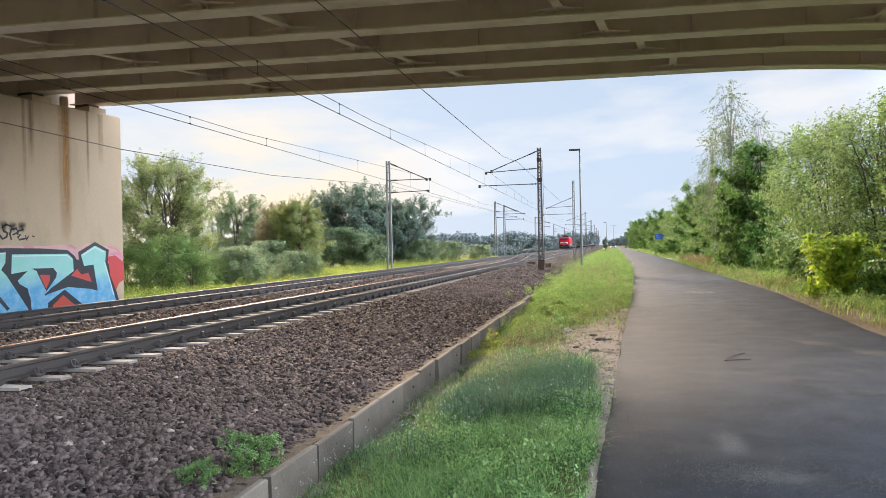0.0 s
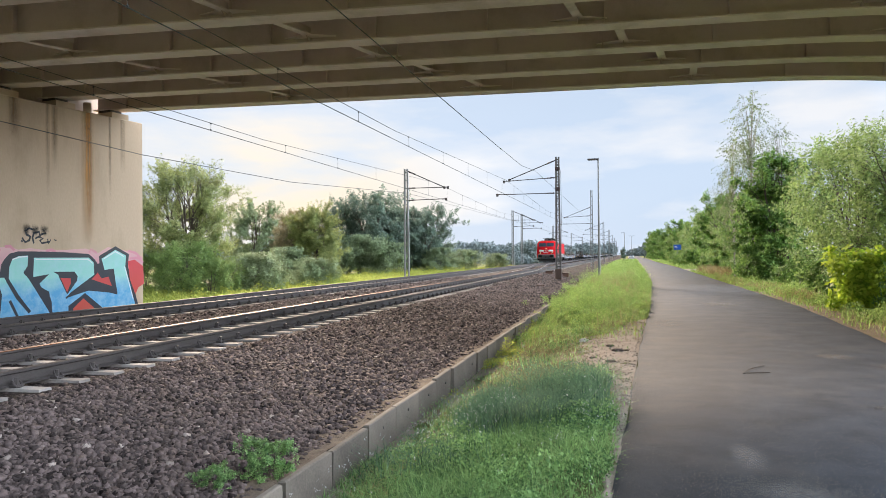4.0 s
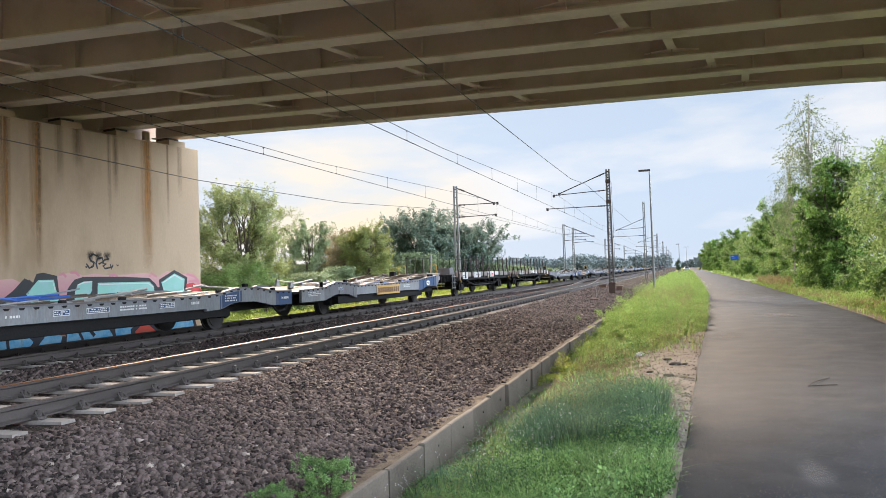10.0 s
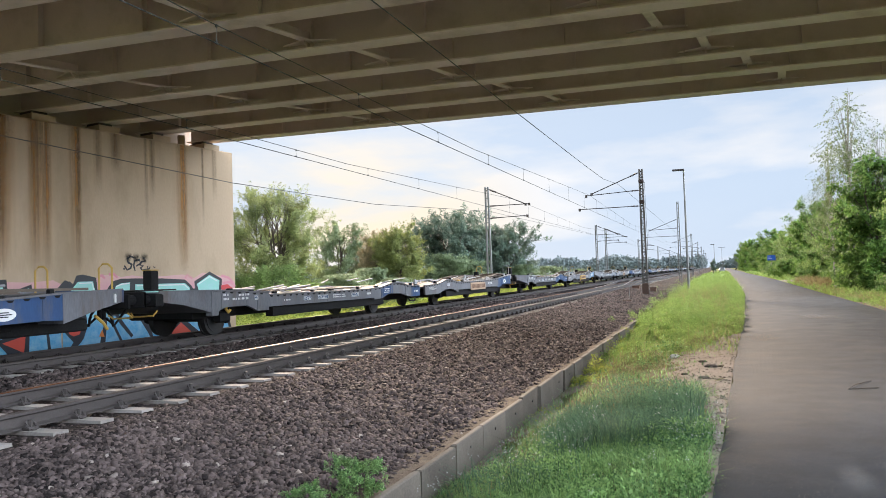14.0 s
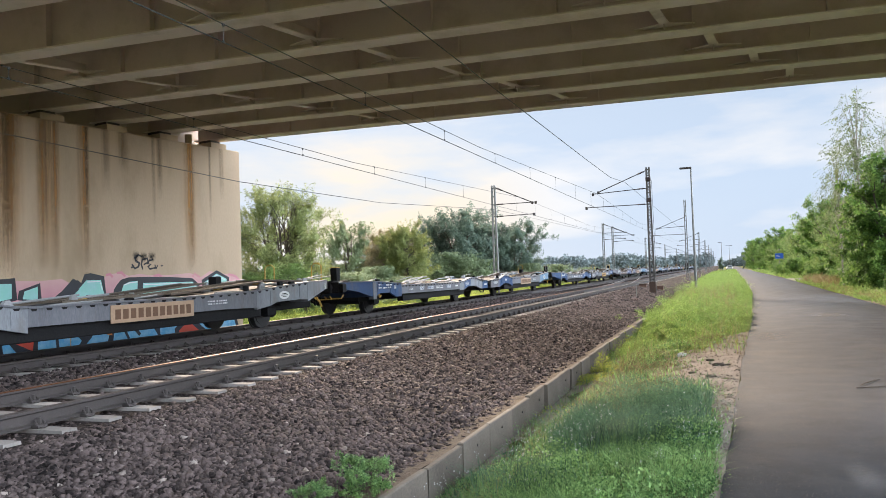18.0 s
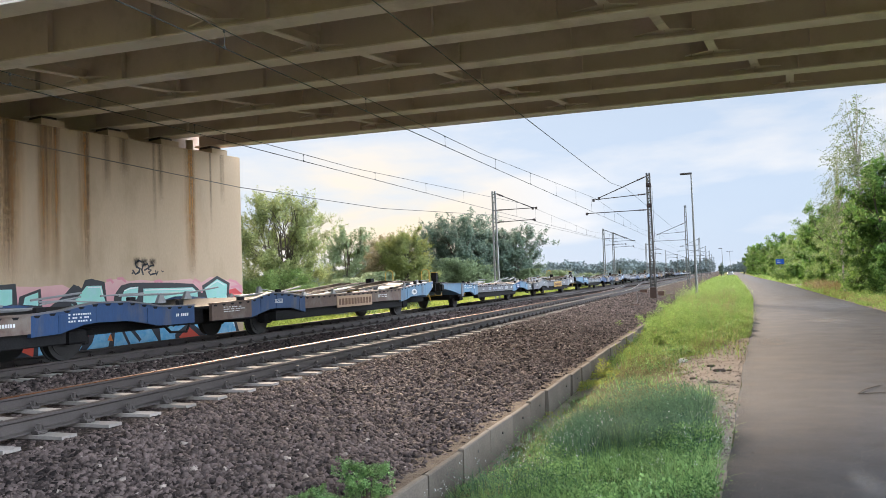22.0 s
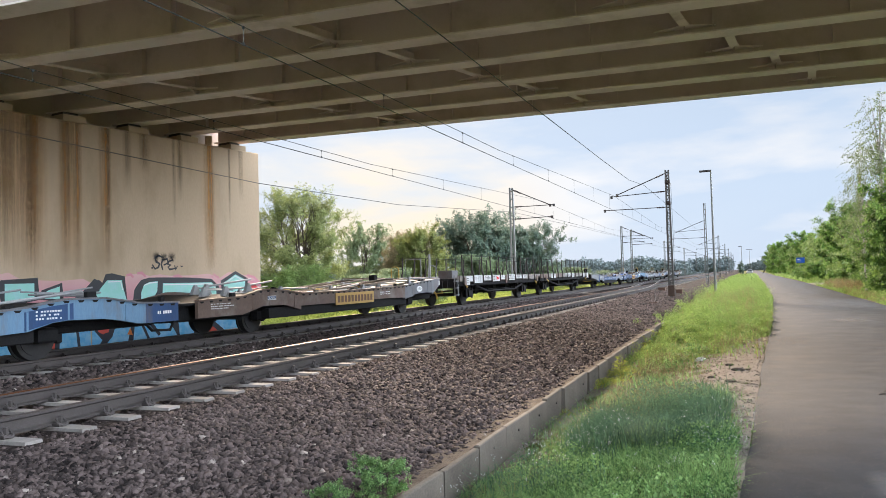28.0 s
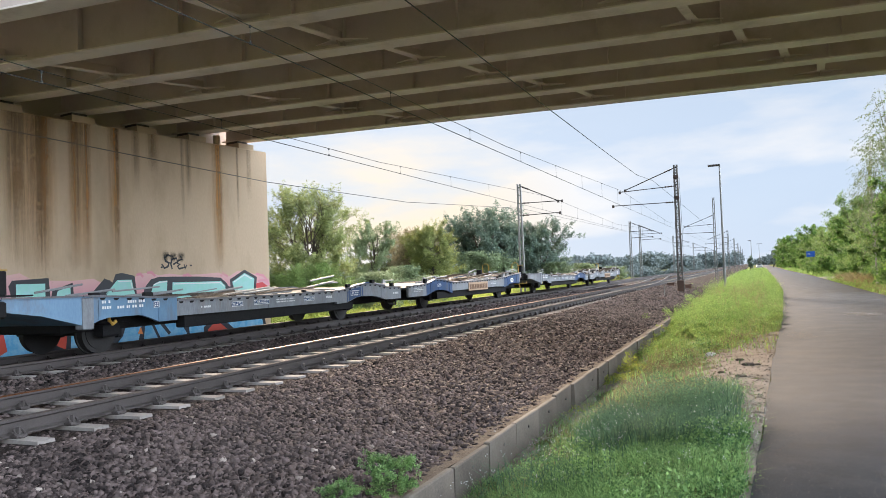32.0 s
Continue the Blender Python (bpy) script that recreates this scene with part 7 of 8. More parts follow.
    for y in np.arange(2.6, LEN - 2.2, 0.62):
        for x in (-0.45, 0.45):
            part("insulator", Mesh().tube([(x, y, 3.53), (x, y, 3.58), (x, y, 3.62), (x, y, 3.70), (x, y, 3.78)], [0.07, 0.10, 0.06, 0.09, 0.05], 8), M_UNDER, t)
    for x in (-0.45, 0.45, 0.72):
        part("busbar", Mesh().tube([(x, 3.2, 3.80), (x, LEN - 2.4, 3.80)], 0.024, 6), M_UNDER, t)
    for k in range(14):
        y = rng.uniform(2.6, LEN - 3.5)
        part("roof_box", Mesh().bevel_box(-0.7, rng.uniform(0.2, 0.8), y, y + rng.uniform(0.3, 1.1), 3.53, rng.uniform(3.64, 3.86), 0.02), M_UNDER, t)
    # folded current collectors: frames, springs and bows lying low over the roof
    for y0 in (2.5, 5.9):
        fold = part("folded_pantograph", Mesh().bevel_box(-0.5, 0.5, y0 + 0.5, y0 + 1.9, 3.60, 3.70, 0.02), M_UNDER, t, "folded black current collector")
        for x in (-0.42, 0.42):
            part("arm", Mesh().tube([(x, y0 + 0.2, 3.84), (x * 0.7, y0 + 1.5, 3.90), (x * 0.3, y0 + 2.7, 3.86)], 0.034, 6), M_UNDER, fold)
            part("spring", Mesh().tube([(x * 0.5, y0 + 0.9, 3.74), (x * 0.5, y0 + 1.8, 3.80)], 0.055, 8), M_UNDER, fold)
        for y in (y0, y0 + 0.38):
            part("collector_strip", Mesh().tube([(-0.80, y, 3.80), (-0.66, y, 3.90), (-0.5, y, 3.93), (0.5, y, 3.93), (0.66, y, 3.90), (0.80, y, 3.80)], 0.028, 6), M_UNDER, fold)
        part("cross_tube", Mesh().tube([(-0.45, y0 + 2.2, 3.78), (0.45, y0 + 2.2, 3.78)], 0.04, 6), M_UNDER, fold)
    for y in np.arange(8.9, LEN - 4.6, 0.55):
        h = 3.74 + 0.05 * math.sin(y * 5)
        part("cable_bridge", Mesh().tube([(-0.6, y, 3.55), (-0.45, y + 0.1, h + 0.08), (0.3, y + 0.2, h + 0.1), (0.75, y + 0.25, 3.60)], 0.022, 5), M_UNDER, t)
    part("surge_arrester", Mesh().tube([(0.3, 9.6, 3.53), (0.3, 9.6, 3.6), (0.3, 9.6, 3.7), (0.3, 9.6, 3.82), (0.3, 9.6, 3.95)], [0.09, 0.11, 0.07, 0.10, 0.05], 8), M_UNDER, t)
    panto = part("pantograph", Mesh().bevel_box(-0.5, 0.5, 13.6, 15.6, 3.55, 3.68, 0.02), M_UNDER, t, "raised black current collector")
    part("lower_arm", Mesh().tube([(0, 14.3, 3.7), (0, 16.0, 4.45)], 0.045, 8), M_UNDER, panto)
    part("lower_arm", Mesh().tube([(0.12, 15.3, 3.7), (0.12, 16.1, 4.38)], 0.03, 8), M_UNDER, panto)
    for s in (-1, 1):
        part("upper_arm", Mesh().tube([(s * 0.12, 16.0, 4.45), (s * 0.48, 13.75, 4.98)], 0.024, 6), M_UNDER, panto)
    for y in (13.5, 13.95):
        part("collector_strip", Mesh().tube([(-0.92, y, 4.82), (-0.74, y, 5.02), (-0.55, y, 5.08), (0.55, y, 5.08), (0.74, y, 5.02), (0.92, y, 4.82)], 0.025, 6), M_UNDER, panto)
    # bogies
    for y0 in (4.2, 13.9):
        b = part("bogie_frame", Mesh().bevel_box(-1.12, 1.12, y0 - 2.1, y0 + 2.1, 0.62, 0.80, 0.03), M_BOGIE, t)
        for s in (-1, 1):
            for dy in (-1.45, 1.45):
                part("axle_box", Mesh().bevel_box(s * 1.1 - 0.14, s * 1.1 + 0.14, y0 + dy - 0.32, y0 + dy + 0.32, 0.42, 0.78, 0.05), M_BOGIE, b)
                part("spring", Mesh().tube([(s * 1.15, y0 + dy * 0.6, 0.45), (s * 1.15, y0 + dy * 0.6, 0.9)], 0.11, 10), M_BOGIE, b)
                part("sand_pipe", Mesh().tube([(s * 1.0, y0 + dy * 1.35, 0.8), (s * 1.0, y0 + dy * 1.42, 0.4), (s * 0.8, y0 + dy * 1.40, 0.12)], 0.03, 6), M_BOGIE, b)
            part("damper", Mesh().tube([(s * 1.28, y0 - 1.0, 0.72), (s * 1.28, y0 + 0.2, 0.72)], 0.06, 8), M_LOCOGREY, b)
            part("side_gear", Mesh().bevel_box(s * 1.12 - 0.12, s * 1.12 + 0.12, y0 - 0.55, y0 + 0.55, 0.42, 0.62, 0.06), M_BOGIE, b)
    for y0, y1 in ((6.7, 7.5), (7.6, 8.5), (8.6, 9.6), (9.7, 10.5), (10.6, 11.4)):
        part("equipment_box", Mesh().bevel_box(-1.3, 1.34, y0, y1, 0.28 + 0.1 * ((y0 * 7) % 1), 0.80, 0.03), M_BOGIE, t)
    part("equipment_door", Mesh().bevel_box(1.3, 1.4, 6.6, 7.3, 0.34, 0.78, 0.02), M_LOCOGREY, t)
    part("equipment_door", Mesh().bevel_box(1.3, 1.4, 10.5, 11.2, 0.34, 0.78, 0.02), M_LOCOGREY, t)
    for y in (2.75, 5.65, 12.45, 15.35):
        part("wheel_disc", Mesh().disc_x(1.245, 1.262, y, 0.60, 0.17, 16), M_BOGIE, t, "axle cover")
    for y0 in (4.2, 13.9):
        for dy in (-0.62, -0.35, 0.35, 0.62):
            part("coil_spring", Mesh().tube([(1.27, y0 + dy + 0.09 * math.cos(1.9 * k), 0.42 + 0.012 * k) for k in range(28)], 0.018, 5), M_BOGIE, t)
        part("brake_cylinder", Mesh().tube([(1.25, y0 - 1.95, 0.5), (1.25, y0 - 1.55, 0.5)], 0.10, 10), M_LOCOGREY, t)
    wheels = [wheelset(y, 0.60, t) for y in (2.75, 5.65, 12.45, 15.35)]
    bars(t, [(7.6, 8.7, 1.16, 1.28), (7.9, 8.6, 1.02, 1.1), (7.95, 8.05, 0.88, 0.96), (8.15, 8.25, 0.88, 0.96), (8.35, 8.45, 0.88, 0.96), (10.9, 11.3, 1.24, 1.31), (12.0, 12.3, 1.24, 1.31), (12.0, 12.12, 0.88, 1.1), (4.3, 4.45, 0.86, 1.1), (13.2, 13.7, 1.3, 1.38), (13.9, 14.4, 1.3, 1.38), (13.0, 13.12, 0.98, 1.26), (13.2, 13.3, 0.98, 1.26), (5.4, 5.45, 0.9, 0.99), (5.52, 5.57, 0.9, 0.99), (3.7, 3.9, 0.93, 0.98), (3.7, 3.9, 0.86, 0.91)])
    part("faded_emblem", Mesh().box(W + 0.047, W + 0.052, 8.80, 9.20, 2.18, 2.42), M_FADED, t, "faded pale emblem on the ribbed side")
    return t, wheels


def car_carrier(seed, nose, hump, sill, board, straps=False, second=None, end=None, rear=None):
    """A two-part car-carrying flat wagon, low in the middle of each part; the given paints are its nose, humps, sills and sign."""
    rng = random.Random(seed)
    second, end, rear = second or hump, end or sill, rear or hump
    names = {M_WAGGREY: "grey", M_WAGPALE: "pale grey", M_WAGBLUE: "blue", M_WAGSKY: "light blue", M_WAGBROWN: "rusty brown"}
    t = thing("car_carrier_wagon", f"flat car-carrying wagon with {names[nose]} nose and {names[hump]} humps", "wagon", "wagons of the train")
    XS = 1.47

    def side(name, prof, mat, label=""):
        """A side plate on both sides: prof lists (y, bottom, top)."""
        for s in (-1, 1):
            m = Mesh()
            x0, x1 = s * (XS - 0.08), s * XS
            m.loft([[(min(x0, x1), y, b), (max(x0, x1), y, b), (max(x0, x1), y, u), (min(x0, x1), y, u)] for y, b, u in prof])
            o = part(name, m, mat, t, label)
            if s > 0:
                rim = Mesh()
                rim.loft([[(x1 - 0.1, y, u), (x1 + 0.035, y, u), (x1 + 0.035, y, u + 0.03), (x1 - 0.1, y, u + 0.03)] for y, b, u in prof])
                part("edge_rail", rim, M_WAGGREY if mat is not M_WAGBROWN else M_WAGBROWN, o)
                ys_, us = [p[0] for p in prof], [p[2] for p in prof]
                notch = Mesh()
                for y in np.arange(ys_[0] + 0.12, ys_[-1] - 0.1, 0.31):
                    u = float(np.interp(y, ys_, us))
                    notch.loft([[(x, y - 0.07, u - 0.012), (x, y - 0.035, u - 0.052), (x, y + 0.035, u - 0.052), (x, y + 0.07, u - 0.012)] for x in (x1 + 0.001, x1 + 0.006)])
                tagged(part("notch_strip", notch, M_UNDER, o, "dark lashing slots along the edge"), kind="stuff")
                seam = Mesh()
                for y in ys_[1:-1:2]:
                    b, u = float(np.interp(y, ys_, [p[1] for p in prof])), float(np.interp(y, ys_, us))
                    seam.box(x1 + 0.001, x1 + 0.012, y - 0.02, y + 0.02, b + 0.01, u - 0.06)
                tagged(part("weld_rib", seam, mat, o), kind="stuff")

    side("nose_panel", ((2.6, 0.52, 1.07), (2.95, 0.64, 1.06), (3.15, 0.68, 1.05), (3.95, 0.68, 1.01), (4.2, 0.60, 0.99), (4.4, 0.52, 0.98), (4.9, 0.52, 0.97)), nose, f"{names[nose]} painted nose panel")
    side("side_sill", ((4.9, 0.60, 0.90), (8, 0.59, 0.88), (11.2, 0.58, 0.88)), sill)
    side("hump_panel", ((11.2, 0.52, 0.88), (11.8, 0.54, 0.92), (12.3, 0.66, 1.0), (12.6, 0.68, 1.03), (13.4, 0.66, 1.02), (13.9, 0.58, 0.95), (14.2, 0.52, 0.90), (14.4, 0.51, 0.89)), hump, f"{names[hump]} hump over the wheels")
    side("end_panel", ((14.4, 0.51, 0.89), (15.3, 0.51, 0.87)), end)
    side("end_panel", ((15.9, 0.51, 0.87), (17.4, 0.51, 0.91)), sill)
    side("hump_panel", ((17.4, 0.50, 0.91), (17.8, 0.58, 0.98), (18.2, 0.66, 1.05), (18.5, 0.67, 1.05), (19.2, 0.65, 1.0), (19.6, 0.56, 0.94), (19.9, 0.50, 0.92)), second, f"{names[second]} hump over the wheels")
    side("side_sill", ((19.9, 0.60, 0.91), (23, 0.60, 0.92), (25.1, 0.61, 0.95), (26.4, 0.58, 0.98)), sill)
    side("nose_panel", ((26.4, 0.53, 0.98), (27.0, 0.60, 1.03), (27.3, 0.68, 1.06), (28.4, 0.70, 1.12), (28.8, 0.68, 1.14)), rear, f"{names[rear]} raised end panel")
    # front face, frames, deck
    # wedge-shaped ends, narrower towards the couplings
    part("nose_wedge", Mesh().loft([[(-w, y, z0), (w, y, z0), (w, y, z1), (-w, y, z1)] for y, w, z0, z1 in ((1.45, 0.98, 0.88, 1.09), (2.0, 1.20, 0.78, 1.085), (2.59, XS, 0.58, 1.07))]), nose, t, f"{names[nose]} wedge-shaped nose")
    part("rear_wedge", Mesh().loft([[(-w, y, z0), (w, y, z0), (w, y, z1), (-w, y, z1)] for y, w, z0, z1 in ((28.81, XS, 0.62, 1.14), (29.6, 1.29, 0.77, 1.15), (30.7, 1.0, 0.93, 1.17))]), M_WAGGREY if rear is M_WAGBLUE else rear, t, f"{names[rear]} tapering end")
    for s in (-1, 1):
        part("wedge_rim", Mesh().beam((s * 1.47, 28.8, 1.155), (s * 1.0, 30.7, 1.185), 0.05, 0.03), M_WAGGREY, t)
        part("wedge_rim", Mesh().beam((s * 0.98, 1.45, 1.105), (s * 1.47, 2.6, 1.085), 0.05, 0.03), M_WAGGREY, t)
    # blue field round the data plate on the hump
    part("label_field", Mesh().loft([[(XS + 0.003, y, b), (XS + 0.009, y, b), (XS + 0.009, y, u), (XS + 0.003, y, u)] for y, b, u in ((11.75, 0.55, 0.86), (12.3, 0.67, 0.94), (12.7, 0.69, 0.97))]), M_WAGBLUE, t, "blue painted field")
    part("corner_post", Mesh().bevel_box(XS - 0.16, XS + 0.012, 2.58, 2.82, 0.50, 1.06, 0.015), sill, t)
    part("rear_plate", Mesh().bevel_box(-1.0, 1.0, 30.70, 30.76, 0.92, 1.18, 0.01), rear, t)
    for y0, y1 in ((2.62, 15.2), (16.0, 29.9)):
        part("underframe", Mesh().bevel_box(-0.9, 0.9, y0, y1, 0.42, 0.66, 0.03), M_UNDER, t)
        # dark filler behind the sill: shade under the wagon made solid
        part("shade_block", Mesh().bevel_box(XS - 0.32, XS - 0.10, y0 + 2.6, y1 - 3.2, 0.34, 0.60, 0.02), M_UNDER, t)
    # added dark block, standing for the shade in the coupling gap
    part("gap_block", Mesh().bevel_box(-1.15, 1.15, 15.2, 16.0, 0.45, 0.84, 0.03), M_UNDER, t, "dark block filling the shaded coupling gap")
    deckprof = ((2.6, 1.0), (4.4, 0.92), (5.2, 0.80), (11.0, 0.80), (12.6, 0.98), (13.4, 0.97), (14.6, 0.84), (16.6, 0.84), (18.0, 0.98), (19.2, 0.95), (20.4, 0.82), (24.4, 0.84), (27.0, 1.0), (28.8, 1.10))
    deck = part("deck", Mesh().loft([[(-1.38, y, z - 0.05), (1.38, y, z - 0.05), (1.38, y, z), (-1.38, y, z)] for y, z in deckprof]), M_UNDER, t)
    for y0, y1, z0, z1 in ((5.6, 7.6, 0.84, 0.92), (7.8, 10.4, 0.88, 0.96), (20.8, 23.4, 0.90, 0.98), (23.6, 27.0, 0.96, 1.2), (27.05, 29.6, 1.2, 1.17)):
        for x0, x1 in ((-1.3, -0.45), (0.4, 1.25)):
            za, zb, slat = z0 + rng.uniform(-0.03, 0.06), z1 + rng.uniform(-0.03, 0.06), Mesh()
            for x in (x0, x1 - 0.03):
                slat.beam((x + 0.015, y0, za + 0.02), (x + 0.015, y1, zb + 0.02), 0.03, 0.045)
            count = int((y1 - y0) / 0.09)
            for k in range(count):
                f = (k + 0.5) / count
                y, z = y0 + (y1 - y0) * f, za + (zb - za) * f + 0.018
                slat.box(x0 + 0.03, x1 - 0.03, y - 0.026, y + 0.026, z - 0.008, z + 0.008)
            part("ramp_plate", slat, M_MESH, deck, "slatted rusty drive-on plate")

    def top(y):
        return float(np.interp(y, [p[0] for p in deckprof], [p[1] for p in deckprof]))

    for k in range(40):
        y = rng.uniform(3.2, 14.0) if k % 2 else rng.uniform(17.0, 29.0)
        x = rng.choice((1.2, 1.0, 0.3, -0.4, -1.1)) + rng.uniform(-0.15, 0.15)
        ln, h = rng.uniform(0.8, 1.7), top(y) + rng.uniform(0.10, 0.22)
        o = part("loading_bar", Mesh().tube([(x, y, h), (x + rng.uniform(-0.2, 0.2), y + ln, h + rng.uniform(-0.12, 0.16))], rng.uniform(0.014, 0.027), 7), M_ROD, t)
        if k % 2 == 0:
            part("bracket", Mesh().loft([[(x - 0.05, y - 0.16, top(y)), (x + 0.05, y - 0.16, top(y)), (x + 0.05, y + 0.16, top(y)), (x - 0.05, y + 0.16, top(y))], [(x - 0.03, y - 0.04, h + 0.06), (x + 0.03, y - 0.04, h + 0.06), (x + 0.03, y + 0.04, h + 0.06), (x - 0.03, y + 0.04, h + 0.06)]]), M_ROD, o)
    for y in (3.1, 4.0, 5.4, 6.9, 8.3, 9.8, 11.6, 13.2, 14.6, 17.2, 18.9, 20.6, 22.4, 24.1, 25.8, 27.6, 28.3):
        yy = y + rng.uniform(-0.3, 0.3)
        part("rail_clamp", Mesh().bevel_box(XS - 0.12, XS - 0.03, yy, yy + rng.uniform(0.08, 0.2), top(yy), top(yy) + rng.uniform(0.12, 0.19), 0.012), M_UNDER, t)
    for y in (5.4, 6.9, 8.3, 9.9, 17.2, 20.6, 22.1, 23.7, 25.2):
        yy = y + rng.uniform(-0.2, 0.2)
        z = top(yy)
        foot = part("lashing_bracket", Mesh().prism_x([(yy - 0.13, z), (yy + 0.13, z), (yy + 0.035, z + 0.13), (yy - 0.035, z + 0.13)], XS - 0.22, XS - 0.19), M_ROD, t, "zinc triangular bracket")
        part("lashing_bar", Mesh().tube([(XS - 0.2, yy, z + 0.115), (XS - 0.2 + rng.uniform(-0.12, 0.04), yy + rng.uniform(0.9, 1.3), z + rng.uniform(0.05, 0.2))], 0.02, 7), M_ROD, foot)
    for k in range(3):
        y = rng.uniform(20, 28)
        part("yellow_chock", Mesh().bevel_box(0.7, 0.82, y, y + 0.22, top(y) + 0.12, top(y) + 0.19, 0.02), M_YELLOW, t)
    if straps:
        for k in range(4):
            y = rng.uniform(4, 26)
            part("blue_strap", Mesh().tube([(1.1, y, top(y) + 0.1), (1.3, y + 0.8, top(y) + 0.2), (0.9, y + 1.7, top(y) + 0.12), (1.2, y + 2.6, top(y) + 0.16)], 0.022, 5), M_BLUEROPE, t)
    # ends
    part("end_platform", Mesh().bevel_box(-0.9, 0.9, 0.95, 2.1, 1.12, 1.15, 0.01), M_UNDER, t)
    part("headstock", Mesh().bevel_box(-1.1, 1.1, 1.2, 1.44, 0.78, 1.06, 0.03), M_UNDER, t)
    box = part("bridge_box", Mesh().bevel_box(0.50, 0.72, 1.52, 1.74, 1.15, 1.56, 0.015), M_UNDER, t, "dark brown box on the wagon's end")
    part("rim", Mesh().bevel_box(0.485, 0.735, 1.505, 1.755, 1.562, 1.585, 0.008), M_YELLOW, box, "yellow rim")
    part("grab_loop", Mesh().tube([(-0.62, 30.4, 1.1), (-0.62, 30.4, 1.62), (-0.72, 30.4, 1.70), (-0.85, 30.4, 1.70), (-0.95, 30.4, 1.62), (-0.95, 30.4, 1.1)], 0.02, 6), M_YELLOW, t, "yellow grab loop")
    for y, d in ((1.3, -1), (30.8, 1)):
        part("uncoupling_lever", Mesh().tube([(1.05, y, 0.70), (1.05, y + d * 0.12, 0.60), (0.55, y + d * 0.14, 0.58), (0.45, y + d * 0.10, 0.66)], 0.018, 6), M_YELLOW, t, "yellow uncoupling lever")
    part("label_plate", Mesh().box(1.02, 1.12, 30.40, 30.43, 0.93, 1.10), M_WHITE, t)
    badge = part("oval_badge", Mesh().loft([[(x, 27.62 + 0.24 * r * math.cos(a), 0.845 + 0.105 * r * math.sin(a)) for a in (2 * math.pi * j / 20 for j in range(20))] for x, r in ((XS + 0.002, 1.0), (XS + 0.014, 1.0))]), M_WHITE, t, "white oval badge")
    for z, w in ((0.88, 0.10), (0.845, 0.16), (0.81, 0.09)):
        part("badge_bar", Mesh().box(XS + 0.015, XS + 0.018, 27.62 - w, 27.62 + w, z - 0.009, z + 0.009), M_UNDER, badge)
    part("label_plate", Mesh().box(0.72, 0.86, 1.436, 1.446, 0.86, 1.04), M_WHITE, t)
    part("towing_hook", Mesh().tube([(1.33, 3.3, 0.72), (1.33, 3.3, 0.62), (1.33, 3.38, 0.55), (1.33, 3.46, 0.6)], 0.035, 7), M_YELLOW, t, "orange-yellow towing hook")
    part("towing_hook", Mesh().tube([(1.1, 29.9, 0.7), (1.1, 30.1, 0.55), (1.1, 30.2, 0.42)], 0.03, 7), M_YELLOW, t, "orange-yellow towing hook")
    part("rear_headstock", Mesh().bevel_box(-1.1, 1.1, 30.765, 30.82, 0.78, 1.08, 0.02), M_UNDER, t)
    part("grab_loop", Mesh().tube([(0.95, 30.5, 1.1), (0.95, 30.5, 1.62), (0.85, 30.5, 1.70), (0.72, 30.5, 1.70), (0.62, 30.5, 1.62), (0.62, 30.5, 1.1)], 0.02, 6), M_YELLOW if seed % 3 else M_ROD, t)
    part("small_box", Mesh().bevel_box(0.2, 0.42, 26.2, 26.42, 1.1, 1.38, 0.02), M_UNDER, t)
    buffers(t, 1.2, -1, 0.95)
    buffers(t, 30.82, 1, 0.95)
    part("air_hose", Mesh().tube([(1.2, 14.6, 0.55), (1.25, 14.8, 0.34), (1.25, 15.3, 0.32), (1.2, 15.5, 0.52)], 0.03, 6), M_UNDER, t)
    for y in (3.55, 12.5, 18.66, 27.57):
        wheelset(y, 0.40, t)
        for s in (-1, 1):
            part("axle_box", Mesh().bevel_box(s * 1.02 - 0.1, s * 1.02 + 0.1, y - 0.2, y + 0.2, 0.30, 0.56, 0.04), M_UNDER, t)
            part("leaf_spring", Mesh().tube([(s * 1.02, y - 0.55, 0.58), (s * 1.02, y, 0.66), (s * 1.02, y + 0.55, 0.58)], 0.05, 6), M_UNDER, t)
            part("brake_block", Mesh().bevel_box(s * 0.75 - 0.08, s * 0.75 + 0.08, y + 0.43, y + 0.53, 0.25, 0.55, 0.02), M_UNDER, t)
    if seed == 43:
        ring = [(1.5, 21.25 + 0.19 * math.cos(a), 0.66 + 0.19 * math.sin(a)) for a in (2 * math.pi * j / 14 for j in range(15))]
        hw = part("handwheel", Mesh().tube(ring, 0.025, 6), M_YELLOW, t, "yellow brake handwheel")
        for a in (0.5, 2.6, 4.7):
            part("spoke", Mesh().beam((1.5, 21.25, 0.66), (1.5, 21.25 + 0.18 * math.cos(a), 0.66 + 0.18 * math.sin(a)), 0.02, 0.03), M_YELLOW, hw)
    # sign board and writing
    for s in (-1, 1):
        b = part("sign_board", Mesh().bevel_box(min(s * (XS + 0.002), s * (XS + 0.02)), max(s * (XS + 0.002), s * (XS + 0.02)), 21.68, 24.02, 0.53, 0.87, 0.004), board, t, "weathered sign board with brown bars")
        if s > 0:
            y = 21.78
            for k in range(11):
                part("sign_mark", Mesh().box(XS + 0.021, XS + 0.026, y, y + 0.135, 0.60, 0.79), M_SIGNBROWN, b)
                y += 0.2
